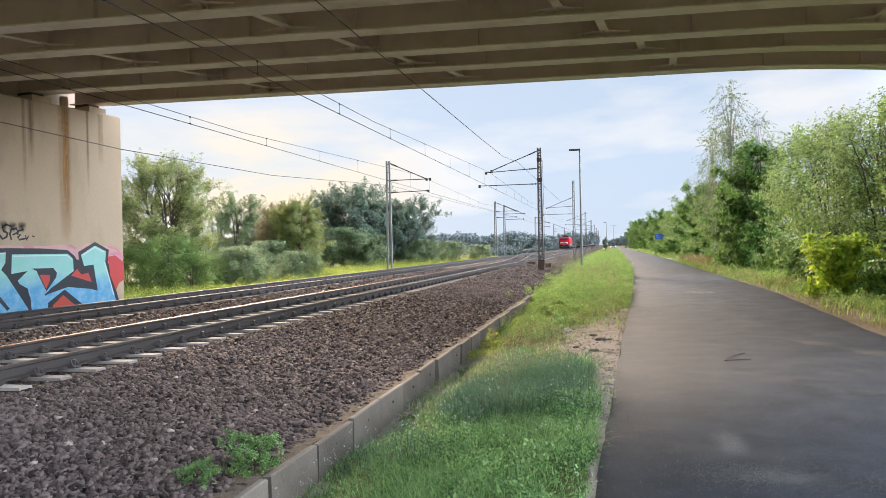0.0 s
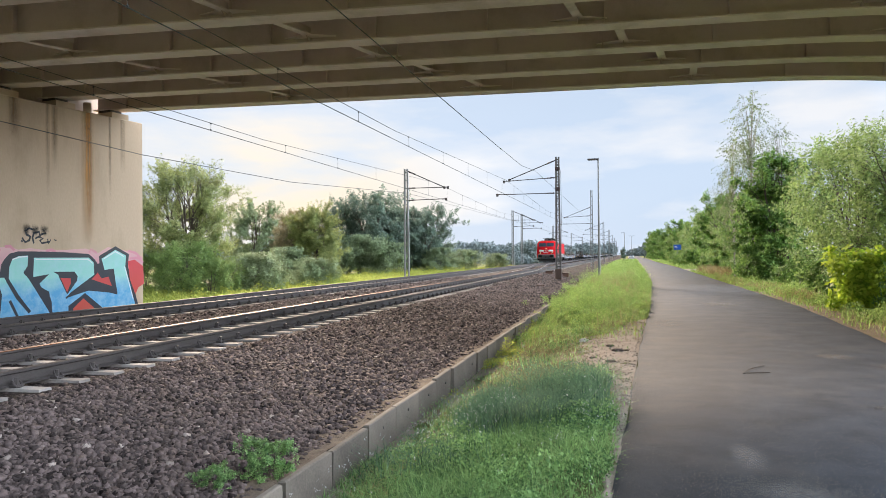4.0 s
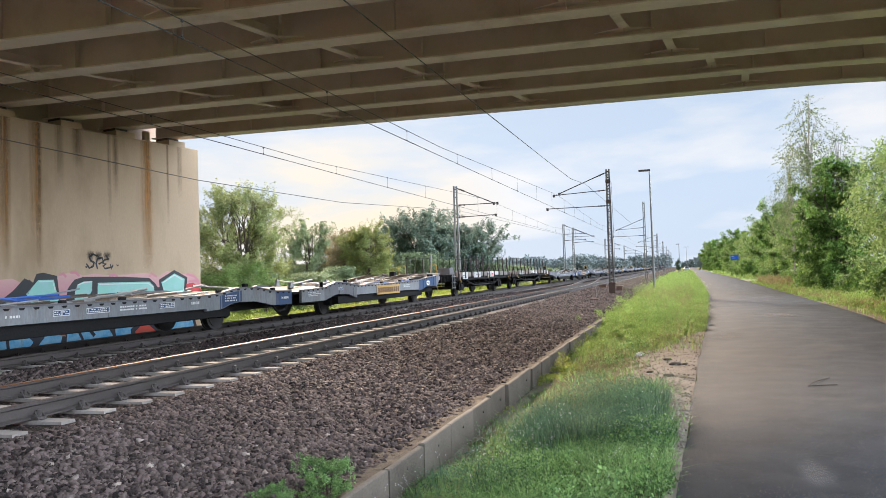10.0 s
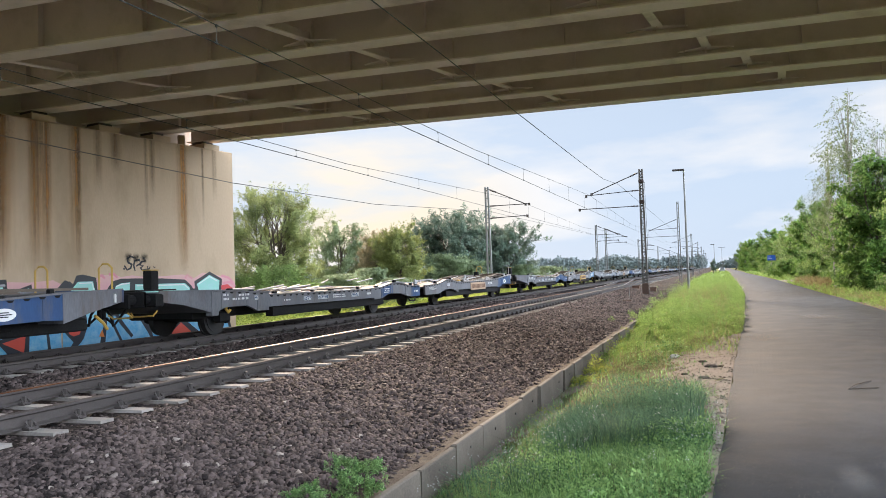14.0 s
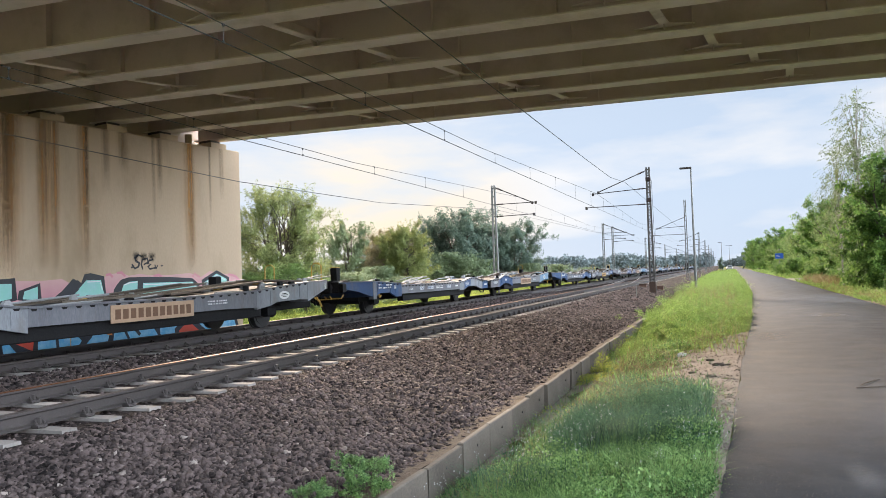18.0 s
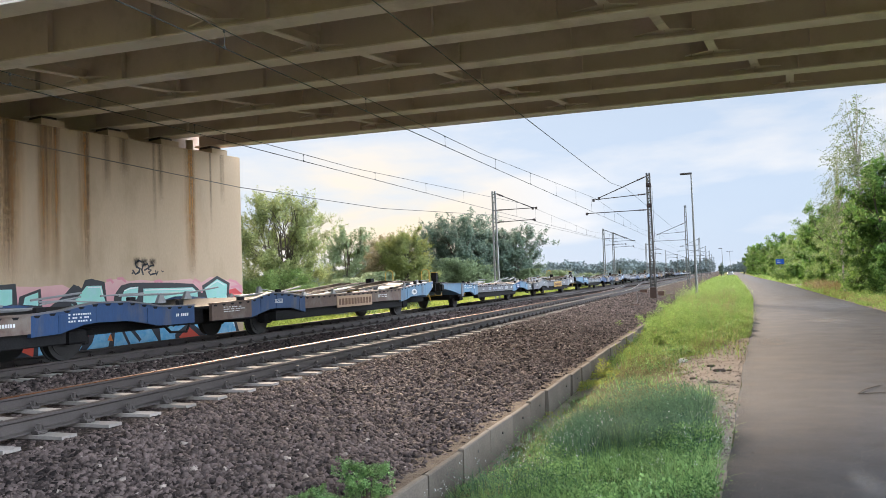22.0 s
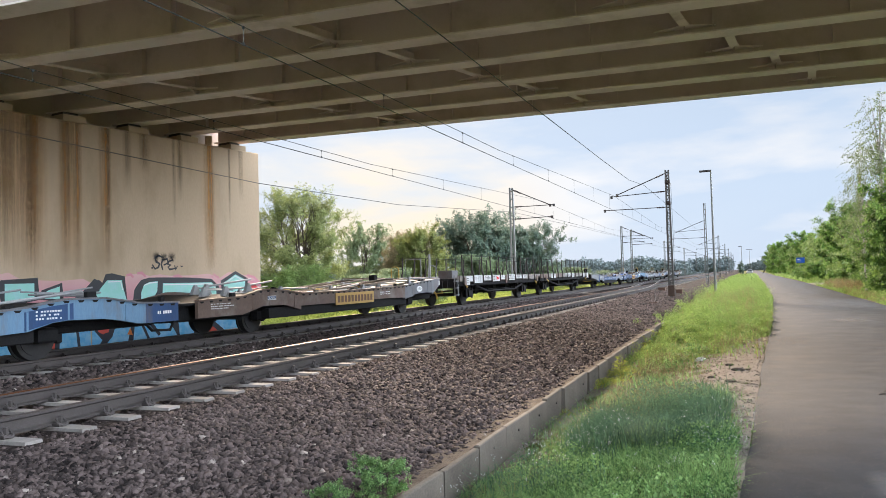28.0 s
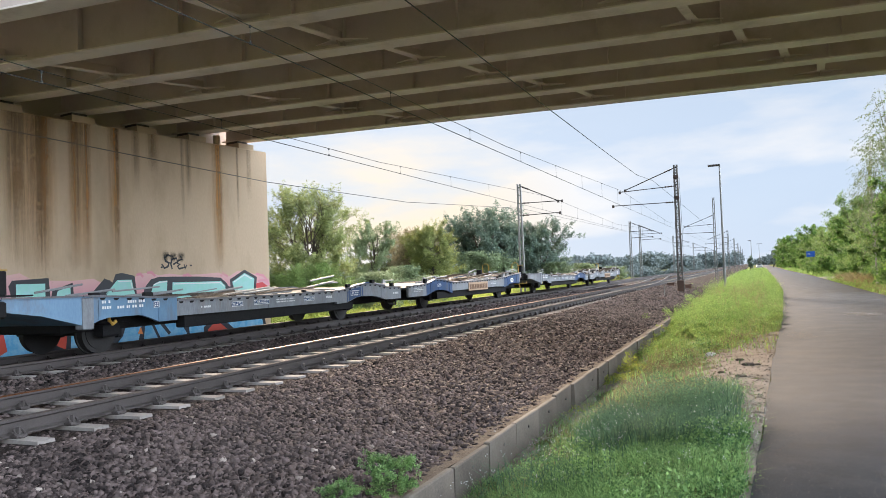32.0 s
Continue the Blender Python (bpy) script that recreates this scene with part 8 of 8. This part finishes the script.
    bars(t, [(3.0, 3.22, 0.94, 0.99), (3.6, 4.05, 0.92, 0.97), (3.0, 3.25, 0.84, 0.89), (3.35, 4.0, 0.83, 0.88), (4.25, 4.4, 0.80, 0.92),
             (5.6, 5.9, 0.72, 0.76), (6.6, 7.0, 0.69, 0.80), (7.4, 8.0, 0.69, 0.80), (8.3, 9.1, 0.76, 0.79), (8.3, 9.1, 0.70, 0.73), (9.5, 10.0, 0.68, 0.80), (10.6, 10.9, 0.71, 0.77),
             (11.95, 12.45, 0.84, 0.87), (11.95, 12.4, 0.78, 0.81), (11.95, 12.45, 0.72, 0.75), (14.7, 15.1, 0.67, 0.73),
             (16.3, 17.0, 0.78, 0.80), (16.3, 17.1, 0.73, 0.75), (16.3, 16.9, 0.68, 0.70), (18.4, 18.75, 0.80, 0.90), (24.5, 25.2, 0.80, 0.83), (24.5, 25.2, 0.74, 0.77)], XS + 0.009)
    return t


def stake_wagon(seed, plates, emblem):
    """A two-part flat wagon with planked sides, tall stakes and wires between them."""
    rng = random.Random(seed)
    t = thing("stake_wagon", "two-part brown flat wagon with weathered planks, white plates, stakes and wires", "wagon", "wagons of the train")
    XS = 1.45
    for y0, y1 in ((0.8, 13.4), (14.1, 28.2)):
        for s in (-1, 1):
            n = 8
            for k in range(n):
                a, b = y0 + (y1 - y0) * k / n, y0 + (y1 - y0) * (k + 1) / n
                part("side_plank", Mesh().bevel_box(min(s * (XS - 0.07), s * XS), max(s * (XS - 0.07), s * XS), a + 0.01, b - 0.01, 1.03 + rng.uniform(-0.02, 0.02), 1.27, 0.01), M_PLANK if rng.random() < 0.75 else M_WAGBROWN, t)
            part("sole_bar", Mesh().bevel_box(min(s * 1.2, s * 1.38), max(s * 1.2, s * 1.38), y0, y1, 0.84, 1.04, 0.02), M_UNDER, t)
            ys = np.arange(y0 + 0.33 + (0.35 if s < 0 else 0), y1, 1.27)
            tops = []
            for y in ys:
                bend = rng.uniform(-0.05, 0.05)
                part("stake", Mesh().tube([(s * (XS + 0.03), y, 0.95), (s * (XS + 0.02), y, 1.35), (s * (XS - 0.03), y + bend * 0.4, 1.5), (s * (XS - 0.04), y + bend, 2.13)], [0.042, 0.038, 0.031, 0.029], 6), M_STAKE, t)
                tops.append((s * (XS - 0.04), y + bend, 2.11))
            part("stake_wire", Mesh().tube(tops, 0.010, 5), M_UNDER, t)
            # bow-shaped truss rod under the sill
            m = (y0 + y1) / 2
            part("truss_rod", Mesh().tube([(s * 1.25, y0 + 2.4, 0.84), (s * 1.25, m - 2.2, 0.55), (s * 1.25, m + 2.2, 0.55), (s * 1.25, y1 - 2.4, 0.84)], 0.045, 6), M_UNDER, t)
            for dy in (-2.2, 2.2):
                part("queen_post", Mesh().beam((s * 1.25, m + dy, 0.86), (s * 1.25, m + dy, 0.55), 0.06, 0.06), M_UNDER, t)
        part("deck", Mesh().bevel_box(-XS + 0.08, XS - 0.08, y0, y1, 1.10, 1.18, 0.01), M_PLANK, t)
        part("underframe", Mesh().bevel_box(-0.7, 0.7, y0, y1, 0.78, 1.02, 0.03), M_UNDER, t)
        for k, y in enumerate((y0 + 4.2, (y0 + y1) / 2 + 0.6, y1 - 3.6)):
            part("brake_gear", Mesh().bevel_box(-0.5, 0.6, y, y + rng.uniform(0.5, 1.1), 0.42, 0.8, 0.05), M_UNDER, t)
        part("brake_rod", Mesh().tube([(0.9, y0 + 2.6, 0.62), (0.9, y1 - 2.6, 0.62)], 0.025, 5), M_UNDER, t)
    for a, b, z0, z1 in plates + ((16.5, 17.6, 1.0, 1.26), (20.4, 21.9, 1.04, 1.28), (22.3, 23.0, 1.0, 1.24), (25.9, 26.6, 0.98, 1.26), (27.3, 27.9, 0.92, 1.26)):
        o = part("notice_plate", Mesh().bevel_box(XS + 0.002, XS + 0.014, a, b, z0, z1, 0.003), M_PLATE, t, "pale painted notice plate")
        if a == emblem:
            e = part("emblem", Mesh().box(XS + 0.015, XS + 0.018, b - 0.6, b - 0.2, z0 + 0.05, z1 - 0.05), M_RED, o, "red framed emblem of plain bars")
            part("emblem_field", Mesh().box(XS + 0.019, XS + 0.021, b - 0.575, b - 0.225, z0 + 0.07, z1 - 0.07), M_WHITE, e)
            for q in (-0.54, -0.385):
                part("emblem_bar", Mesh().box(XS + 0.022, XS + 0.025, b + q, b + q + 0.12, z0 + 0.10, z1 - 0.10), M_RED, e)
        note, y = Mesh(), a + 0.07
        while y < b - (0.75 if a == emblem else 0.12):
            w = rng.choice((0.02, 0.035, 0.08))
            for f in (0.72, 0.48, 0.22):
                if rng.random() < 0.75:
                    note.box(XS + 0.015, XS + 0.018, y, min(y + w, b - 0.04), z0 + (z1 - z0) * f, z0 + (z1 - z0) * f + 0.026)
            y += w + rng.choice((0.015, 0.03, 0.12))
        part("lettering", note, M_UNDER, o)
    for a in (1.25, 7.05, 13.0, 15.1, 27.9):
        part("plank_bracket", Mesh().bevel_box(XS + 0.002, XS + 0.05, a, a + 0.2, 0.88, 1.2, 0.01), M_WAGBROWN, t)
    for a in (1.45, 12.7, 15.6, 26.9):
        part("towing_hook", Mesh().tube([(XS - 0.02, a, 0.92), (XS + 0.03, a, 0.84), (XS + 0.03, a + 0.1, 0.78), (XS, a + 0.16, 0.84)], 0.03, 7), M_YELLOW, t, "yellow towing hook")
    part("mid_coupling", Mesh().bevel_box(-0.5, 0.5, 13.4, 14.1, 0.75, 1.1, 0.03), M_UNDER, t)
    for y in (13.45, 13.85):
        part("mid_buffer", Mesh().tube([(0.87, y, 0.98), (0.87, y + 0.2, 0.98)], 0.14, 12), M_UNDER, t)
    for y, d in ((0.8, -1), (28.2, 1)):
        part("headstock", Mesh().bevel_box(-1.3, 1.3, min(y, y + d * 0.12), max(y, y + d * 0.12), 0.80, 1.16, 0.02), M_UNDER, t)
        buffers(t, y + d * 0.12, d, 0.98)
    # ladder and hand brake stand at the front
    lad = part("ladder", Mesh().beam((1.38, 0.35, 0.45), (1.38, 0.35, 1.3), 0.03, 0.03), M_ROD, t)
    part("ladder_stile", Mesh().beam((1.38, 0.72, 0.45), (1.38, 0.72, 1.3), 0.03, 0.03), M_ROD, lad)
    for k in range(3):
        part("rung", Mesh().beam((1.38, 0.35, 0.5 + 0.28 * k), (1.38, 0.72, 0.5 + 0.28 * k), 0.12, 0.03), M_ROD, lad)
    part("brake_stand", Mesh().tube([(0.2, 0.6, 1.1), (0.2, 0.6, 2.2)], 0.05, 8), M_ROD, t)
    part("brake_guard", Mesh().tube([(-0.2, 0.62, 1.1), (-0.2, 0.62, 2.0), (-0.9, 0.62, 2.0), (-0.9, 0.62, 1.1)], 0.02, 6), M_ROD, t)
    part("bulkhead", Mesh().bevel_box(0.5, 1.1, 0.8, 1.5, 1.18, 1.5, 0.02), M_WAGGREY, t)
    for y in (2.84, 11.6, 16.2, 25.6):
        wheelset(y, 0.46, t)
        for s in (-1, 1):
            part("axle_box", Mesh().bevel_box(s * 1.04 - 0.12, s * 1.04 + 0.12, y - 0.2, y + 0.2, 0.33, 0.66, 0.05), M_UNDER, t)
            part("leaf_spring", Mesh().tube([(s * 1.04, y - 0.7, 0.82), (s * 1.04, y - 0.35, 0.73), (s * 1.04, y, 0.68), (s * 1.04, y + 0.35, 0.73), (s * 1.04, y + 0.7, 0.82)], 0.055, 6), M_UNDER, t)
            for dy in (-0.3, 0.3):
                part("axle_guard", Mesh().beam((s * 1.1, y + dy, 0.3), (s * 1.1, y + dy * 1.4, 0.86), 0.03, 0.16), M_UNDER, t)
    return t


trainset = []
loco, loco_wheels = build_loco()
trainset.append((loco, 0.0))
SLOT = 30.35
PAINTS = (  # place of the front, nose, humps, sills, board, straps, second hump, middle end, rear
    (18.05, M_WAGPALE, M_WAGPALE, M_WAGPALE, M_BOARD_YELLOW, True, M_WAGGREY, M_WAGBLUE, M_WAGBLUE),
    (79.05, M_WAGGREY, M_WAGGREY, M_WAGGREY, M_BOARD_TAN, False, M_WAGBLUE, M_WAGBLUE, M_WAGBLUE),
    (79.05 + SLOT, M_WAGGREY, M_WAGGREY, M_WAGGREY, M_BOARD_TAN, False, M_WAGGREY, M_WAGBLUE, M_WAGBLUE),
    (79.05 + 2 * SLOT, M_WAGGREY, M_WAGBLUE, M_WAGGREY, M_BOARD_YELLOW, False, M_WAGGREY, M_WAGBLUE, M_WAGSKY),
    (79.05 + 3 * SLOT, M_WAGPALE, M_WAGPALE, M_WAGGREY, M_BOARD_TAN, False, M_WAGPALE, M_WAGBLUE, M_WAGPALE),
    (79.05 + 4 * SLOT, M_WAGBLUE, M_WAGPALE, M_WAGGREY, M_BOARD_TAN, False, M_WAGBLUE, M_WAGBLUE, M_WAGSKY),
    (79.05 + 5 * SLOT, M_WAGBLUE, M_WAGBLUE, M_WAGGREY, M_BOARD_YELLOW, False, M_WAGGREY, M_WAGBLUE, M_WAGBLUE),
    (79.05 + 6 * SLOT, M_WAGGREY, M_WAGBLUE, M_WAGBROWN, M_BOARD_TAN, False, M_WAGBLUE, M_WAGBLUE, M_WAGSKY),
    (79.05 + 7 * SLOT, M_WAGSKY, M_WAGSKY, M_WAGGREY, M_BOARD_YELLOW, False, M_WAGPALE, M_WAGPALE, M_WAGPALE),
    (79.05 + 8 * SLOT, M_WAGSKY, M_WAGBLUE, M_WAGGREY, M_BOARD_TAN, False, M_WAGBLUE, M_WAGBLUE, M_WAGSKY),
    (79.05 + 9 * SLOT, M_WAGPALE, M_WAGBLUE, M_WAGGREY, M_BOARD_TAN, False, M_WAGPALE, M_WAGPALE, M_WAGSKY),
    (79.05 + 10 * SLOT, M_WAGSKY, M_WAGSKY, M_WAGBROWN, M_BOARD_YELLOW, False, M_WAGBROWN, M_WAGBLUE, M_WAGGREY),
    (443.5, M_WAGPALE, M_WAGPALE, M_WAGBLUE, M_BOARD_YELLOW, True, M_WAGBLUE, M_WAGBLUE, M_WAGSKY),
    (443.5 + SLOT, M_WAGSKY, M_WAGPALE, M_WAGPALE, M_BOARD_TAN, False, M_WAGBLUE, M_WAGPALE, M_WAGBLUE),
    (443.5 + 2 * SLOT, M_WAGPALE, M_WAGBLUE, M_WAGPALE, M_BOARD_TAN, False, M_WAGPALE, M_WAGPALE, M_WAGPALE),
)
for k, (back, *paint) in enumerate(PAINTS):
    trainset.append((car_carrier(40 + k, *paint), back))
trainset += [(stake_wagon(7, ((1.9, 2.9, 0.92, 1.26), (4.2, 5.6, 0.96, 1.26), (7.28, 8.81, 0.96, 1.28), (9.0, 9.9, 1.06, 1.26)), 7.28), 49.4),
             (stake_wagon(9, ((1.53, 1.95, 0.88, 1.24), (1.98, 2.36, 1.02, 1.24), (2.38, 3.62, 0.94, 1.28), (3.68, 4.85, 1.04, 1.26), (4.92, 6.24, 0.98, 1.27), (6.28, 7.03, 1.06, 1.26), (7.42, 8.94, 1.0, 1.28), (8.97, 10.9, 1.08, 1.24)), 4.92), 413.6)]

# where the locomotive's front stands, second by second; it slows a little on the way
TRAIN = ((0.0, 218.0), (2.0, 167.5), (4.0, 119.5), (5.0, 96.0), (6.0, 72.9), (7.0, 49.44), (8.0, 28.29), (9.0, 7.2), (10.0, -13.87), (12.0, -55.88), (14.0, -97.71), (16.0, -139.34), (18.0, -180.74), (20.0, -221.97), (22.0, -263.04), (24.0, -303.98), (26.0, -344.8), (28.0, -385.52), (30.0, -426.16), (32.0, -466.74))


def train_y(t):
    return float(np.interp(t, [a for a, _ in TRAIN], [b for _, b in TRAIN]))


# ---------------------------------------------------------------- small things along the line
sign = thing("road_sign", "blue rectangular road sign on a grey post", "road sign", "", "", pose(7.75, 122, -0.03))
part("post", Mesh().tube([(0, 0.04, -0.3), (0, 0.04, 3.15)], 0.04, 8), M_GALV, sign)
plate = part("sign_plate", Mesh().bevel_box(-0.56, 0.56, -0.02, 0.02, 2.35, 3.12, 0.008), M_SIGNBLUE, sign, "bright blue plate")
part("lettering", Mesh().box(-0.42, -0.05, -0.025, -0.021, 2.83, 2.88).box(-0.42, 0.1, -0.025, -0.021, 2.60, 2.64), M_WHITEPAINT, plate, "pale bars of writing")

stone = np.random.default_rng(2)
white_stone = Mesh().loft([[(r * 0.10 * math.cos(a) * (1 + 0.25 * math.sin(3 * a + i)), r * 0.055 * math.sin(a) * (1 + 0.2 * math.cos(2 * a)), z) for a in (2 * math.pi * j / 10 for j in range(10))] for i, (r, z) in enumerate(((0.8, -0.03), (1.0, 0.02), (0.85, 0.055), (0.4, 0.075)))])
ob = part("white_stone", white_stone, M_PETAL)
ob.location = (-0.87, 15.8, float(ground_z(np.array(-0.87), np.array(15.8))) + 0.02)
tagged(ob, "pale stone lying in the verge", "stone")

for x, y, w in ((-0.16, 13.6, 0.10), (-0.01, 13.68, 0.05), (-0.30, 14.4, 0.07), (-0.26, 12.2, 0.08), (-0.55, 12.9, 0.06)):
    clod = Mesh().loft([[(r * w * math.cos(a) * (1 + 0.25 * math.sin(3 * a + w * 90)), r * w * 0.45 * math.sin(a), z * w) for a in (2 * math.pi * j / 9 for j in range(9))] for r, z in ((0.9, -0.2), (1.0, 0.15), (0.6, 0.4))])
    ob = part("bark_piece", clod, M_BARK)
    ob.location = (x, y, float(ground_z(np.array(x), np.array(y))) + 0.026)
    tagged(ob, "dark piece of bark on the sandy soil", "bark", "bark pieces")

twig = Mesh().tube([(0, 0, 0.008), (0.2, 0.05, 0.014), (0.38, 0.14, 0.01)], 0.005, 5).tube([(0, 0, 0.008), (0.16, 0.38, 0.02), (0.40, 0.80, 0.012)], 0.0045, 5).tube([(0.16, 0.38, 0.02), (0.21, 0.36, 0.03)], 0.003, 5)
ob = part("twig", twig, M_BARK)
ob.location = (1.55, 11.13, 0.03)
tagged(ob, "dry forked twig on the asphalt", "twig")


def relay_box(x, y, z, w, h, leg, label):
    t = thing("relay_box", label, "relay box", "relay boxes by the track", "", pose(x, y, z))
    part("body", Mesh().bevel_box(-w / 2, w / 2, -w * 0.4, w * 0.4, leg, leg + h, 0.02), M_BRICKBOX, t)
    part("lid", Mesh().bevel_box(-w / 2 - 0.03, w / 2 + 0.03, -w * 0.4 - 0.03, w * 0.4 + 0.03, leg + h, leg + h + 0.06, 0.02), M_RUSTY, t)
    for s in (-1, 1):
        part("leg", Mesh().box(s * w * 0.35 - 0.03, s * w * 0.35 + 0.03, -0.03, 0.03, -0.3, leg), M_RUSTY, t)


relay_box(-4.2, 54.5, -0.25, 0.42, 0.38, 0.22, "rust-brown signal box on short legs beside the ballast")
relay_box(-5.6, 57.0, 0.05, 0.50, 0.30, 0.10, "low brown cable box by the mast")
relay_box(-4.25, 38.8, -0.15, 0.34, 0.22, 0.04, "small brown cable box in the ballast")
post = thing("marker_post", "thin grey cable post at the ballast edge", "marker post", "", "", pose(-4.45, 41.5, -0.2))
part("pole", Mesh().tube([(0, 0, -0.3), (0.02, 0, 1.5)], 0.016, 6), M_GALV, post)
part("cap", Mesh().tube([(0.02, 0, 1.5), (0.02, 0, 1.56)], 0.022, 6), M_GALV, post)

M_CARPAINT = surface("pale_car_paint", (0.34, 0.35, 0.36), (0.42, 0.43, 0.44), 0.35, 0, 2, 40, 0, 0.6)
car = thing("parked_car", "small pale hatchback parked at the road's edge", "car", "", "", pose(1.55, 236, 0))
side = ((-0.85, 0.35), (-0.88, 0.75), (-0.80, 0.92), (-0.62, 1.40), (0.62, 1.40), (0.80, 0.92), (0.88, 0.75), (0.85, 0.35))
part("body", Mesh().loft([[(x * k, y, 0.3 + (z - 0.3) * q) for x, z in side] for y, k, q in ((-1.95, 0.86, 0.55), (-1.8, 0.97, 0.62), (-0.8, 1, 0.64), (-0.25, 1, 0.98), (1.1, 1, 1.0), (1.75, 0.97, 0.75), (1.95, 0.9, 0.55))]), M_CARPAINT, car)
part("windscreen", Mesh().loft([[(-0.62, -0.86, 0.99), (0.62, -0.86, 0.99), (0.55, -0.32, 1.34), (-0.55, -0.32, 1.34)], [(-0.62, -0.84, 0.97), (0.62, -0.84, 0.97), (0.55, -0.30, 1.32), (-0.55, -0.30, 1.32)]]), M_GLASS_DARK, car)
for sx in (-1, 1):
    for y in (-1.25, 1.25):
        wh = part("wheel", Mesh().disc_x(sx * 0.80 - 0.1, sx * 0.80 + 0.1, y, 0.31, 0.31, 16), M_DARKSTEEL, car)
        part("hubcap", Mesh().disc_x(sx * 0.905 - 0.006, sx * 0.905 + 0.006, y, 0.31, 0.19, 12), M_GALV, wh)
    part("headlight", Mesh().bevel_box(sx * 0.6 - 0.14, sx * 0.6 + 0.14, -1.93, -1.83, 0.62, 0.75, 0.02), M_CHIP, car)
put(tree("conifer_sapling", "small dark conifer at the road's edge", "tree", M_LEAF_DARK, 3.3, 0.65, 5000, 0.09, 61, 1, 0.25, 0.2, shape=0.6, lumps=22), [(-0.6, 170, 0, 1.0, 0)])

for x, y, h in ((-0.4, 230, 8.0), (2.85, 400, 11.0)):
    o = thing("street_lamp", "far grey lamp post beside the road", "lamp post", "lamp posts", "", pose(x, y, 0))
    part("pole", Mesh().tube([(0, 0, -0.5), (0, 0, h)], [0.11, 0.07], 8), M_GALV, o)
    part("lantern", Mesh().bevel_box(-0.9 - 0.6 * (y > 300), 0.1 + 1.4 * (y > 300), -0.14, 0.14, h - 0.05, h + 0.1, 0.03), M_DARKSTEEL, o)

# crossover rails between the tracks and pale cable trough
cross = thing("crossover", "crossover rails joining the two tracks", "railway track", "railway tracks", "structure", pose(0, 0, RAIL_Z - 0.005))
for off in (-0.75, 0.75):
    pts = [(NEAR_X + off, 52), (NEAR_X + off - 0.35, 62), (NEAR_X + off - 1.4, 76), (FAR_X + off + 1.3, 100), (FAR_X + off + 0.3, 114), (FAR_X + off, 124)]
    r = part("rail", Mesh().loft([[(x + a, y, b) for a, b in RAIL_PROFILE] for x, y in pts]), M_RAIL, cross)
    part("rail_head", Mesh().loft([[(x + a, y, b) for a, b in HEAD_PROFILE] for x, y in pts]), M_RAILHEAD, r, "rail head worn bright")


def motions():
    """The train runs past on the far track."""
    for ob, back in trainset:
        walk(ob, [(t, pose(FAR_X, y + back, RAIL_Z)) for t, y in TRAIN])
    for w in loco_wheels:
        m = w.location.copy()
        rows, turn = [], 0.0
        times = [k / FPS for k in range(0, int(10.4 * FPS))]
        last = train_y(0)
        for t in times:
            y = train_y(t)
            turn += (last - y) / 0.60
            last = y
            rows.append((t, pose(m.x, m.y, m.z, math.degrees(turn), 0, 0)))
        rows.append((32.0, rows[-1][1]))
        walk(w, rows)


motions()
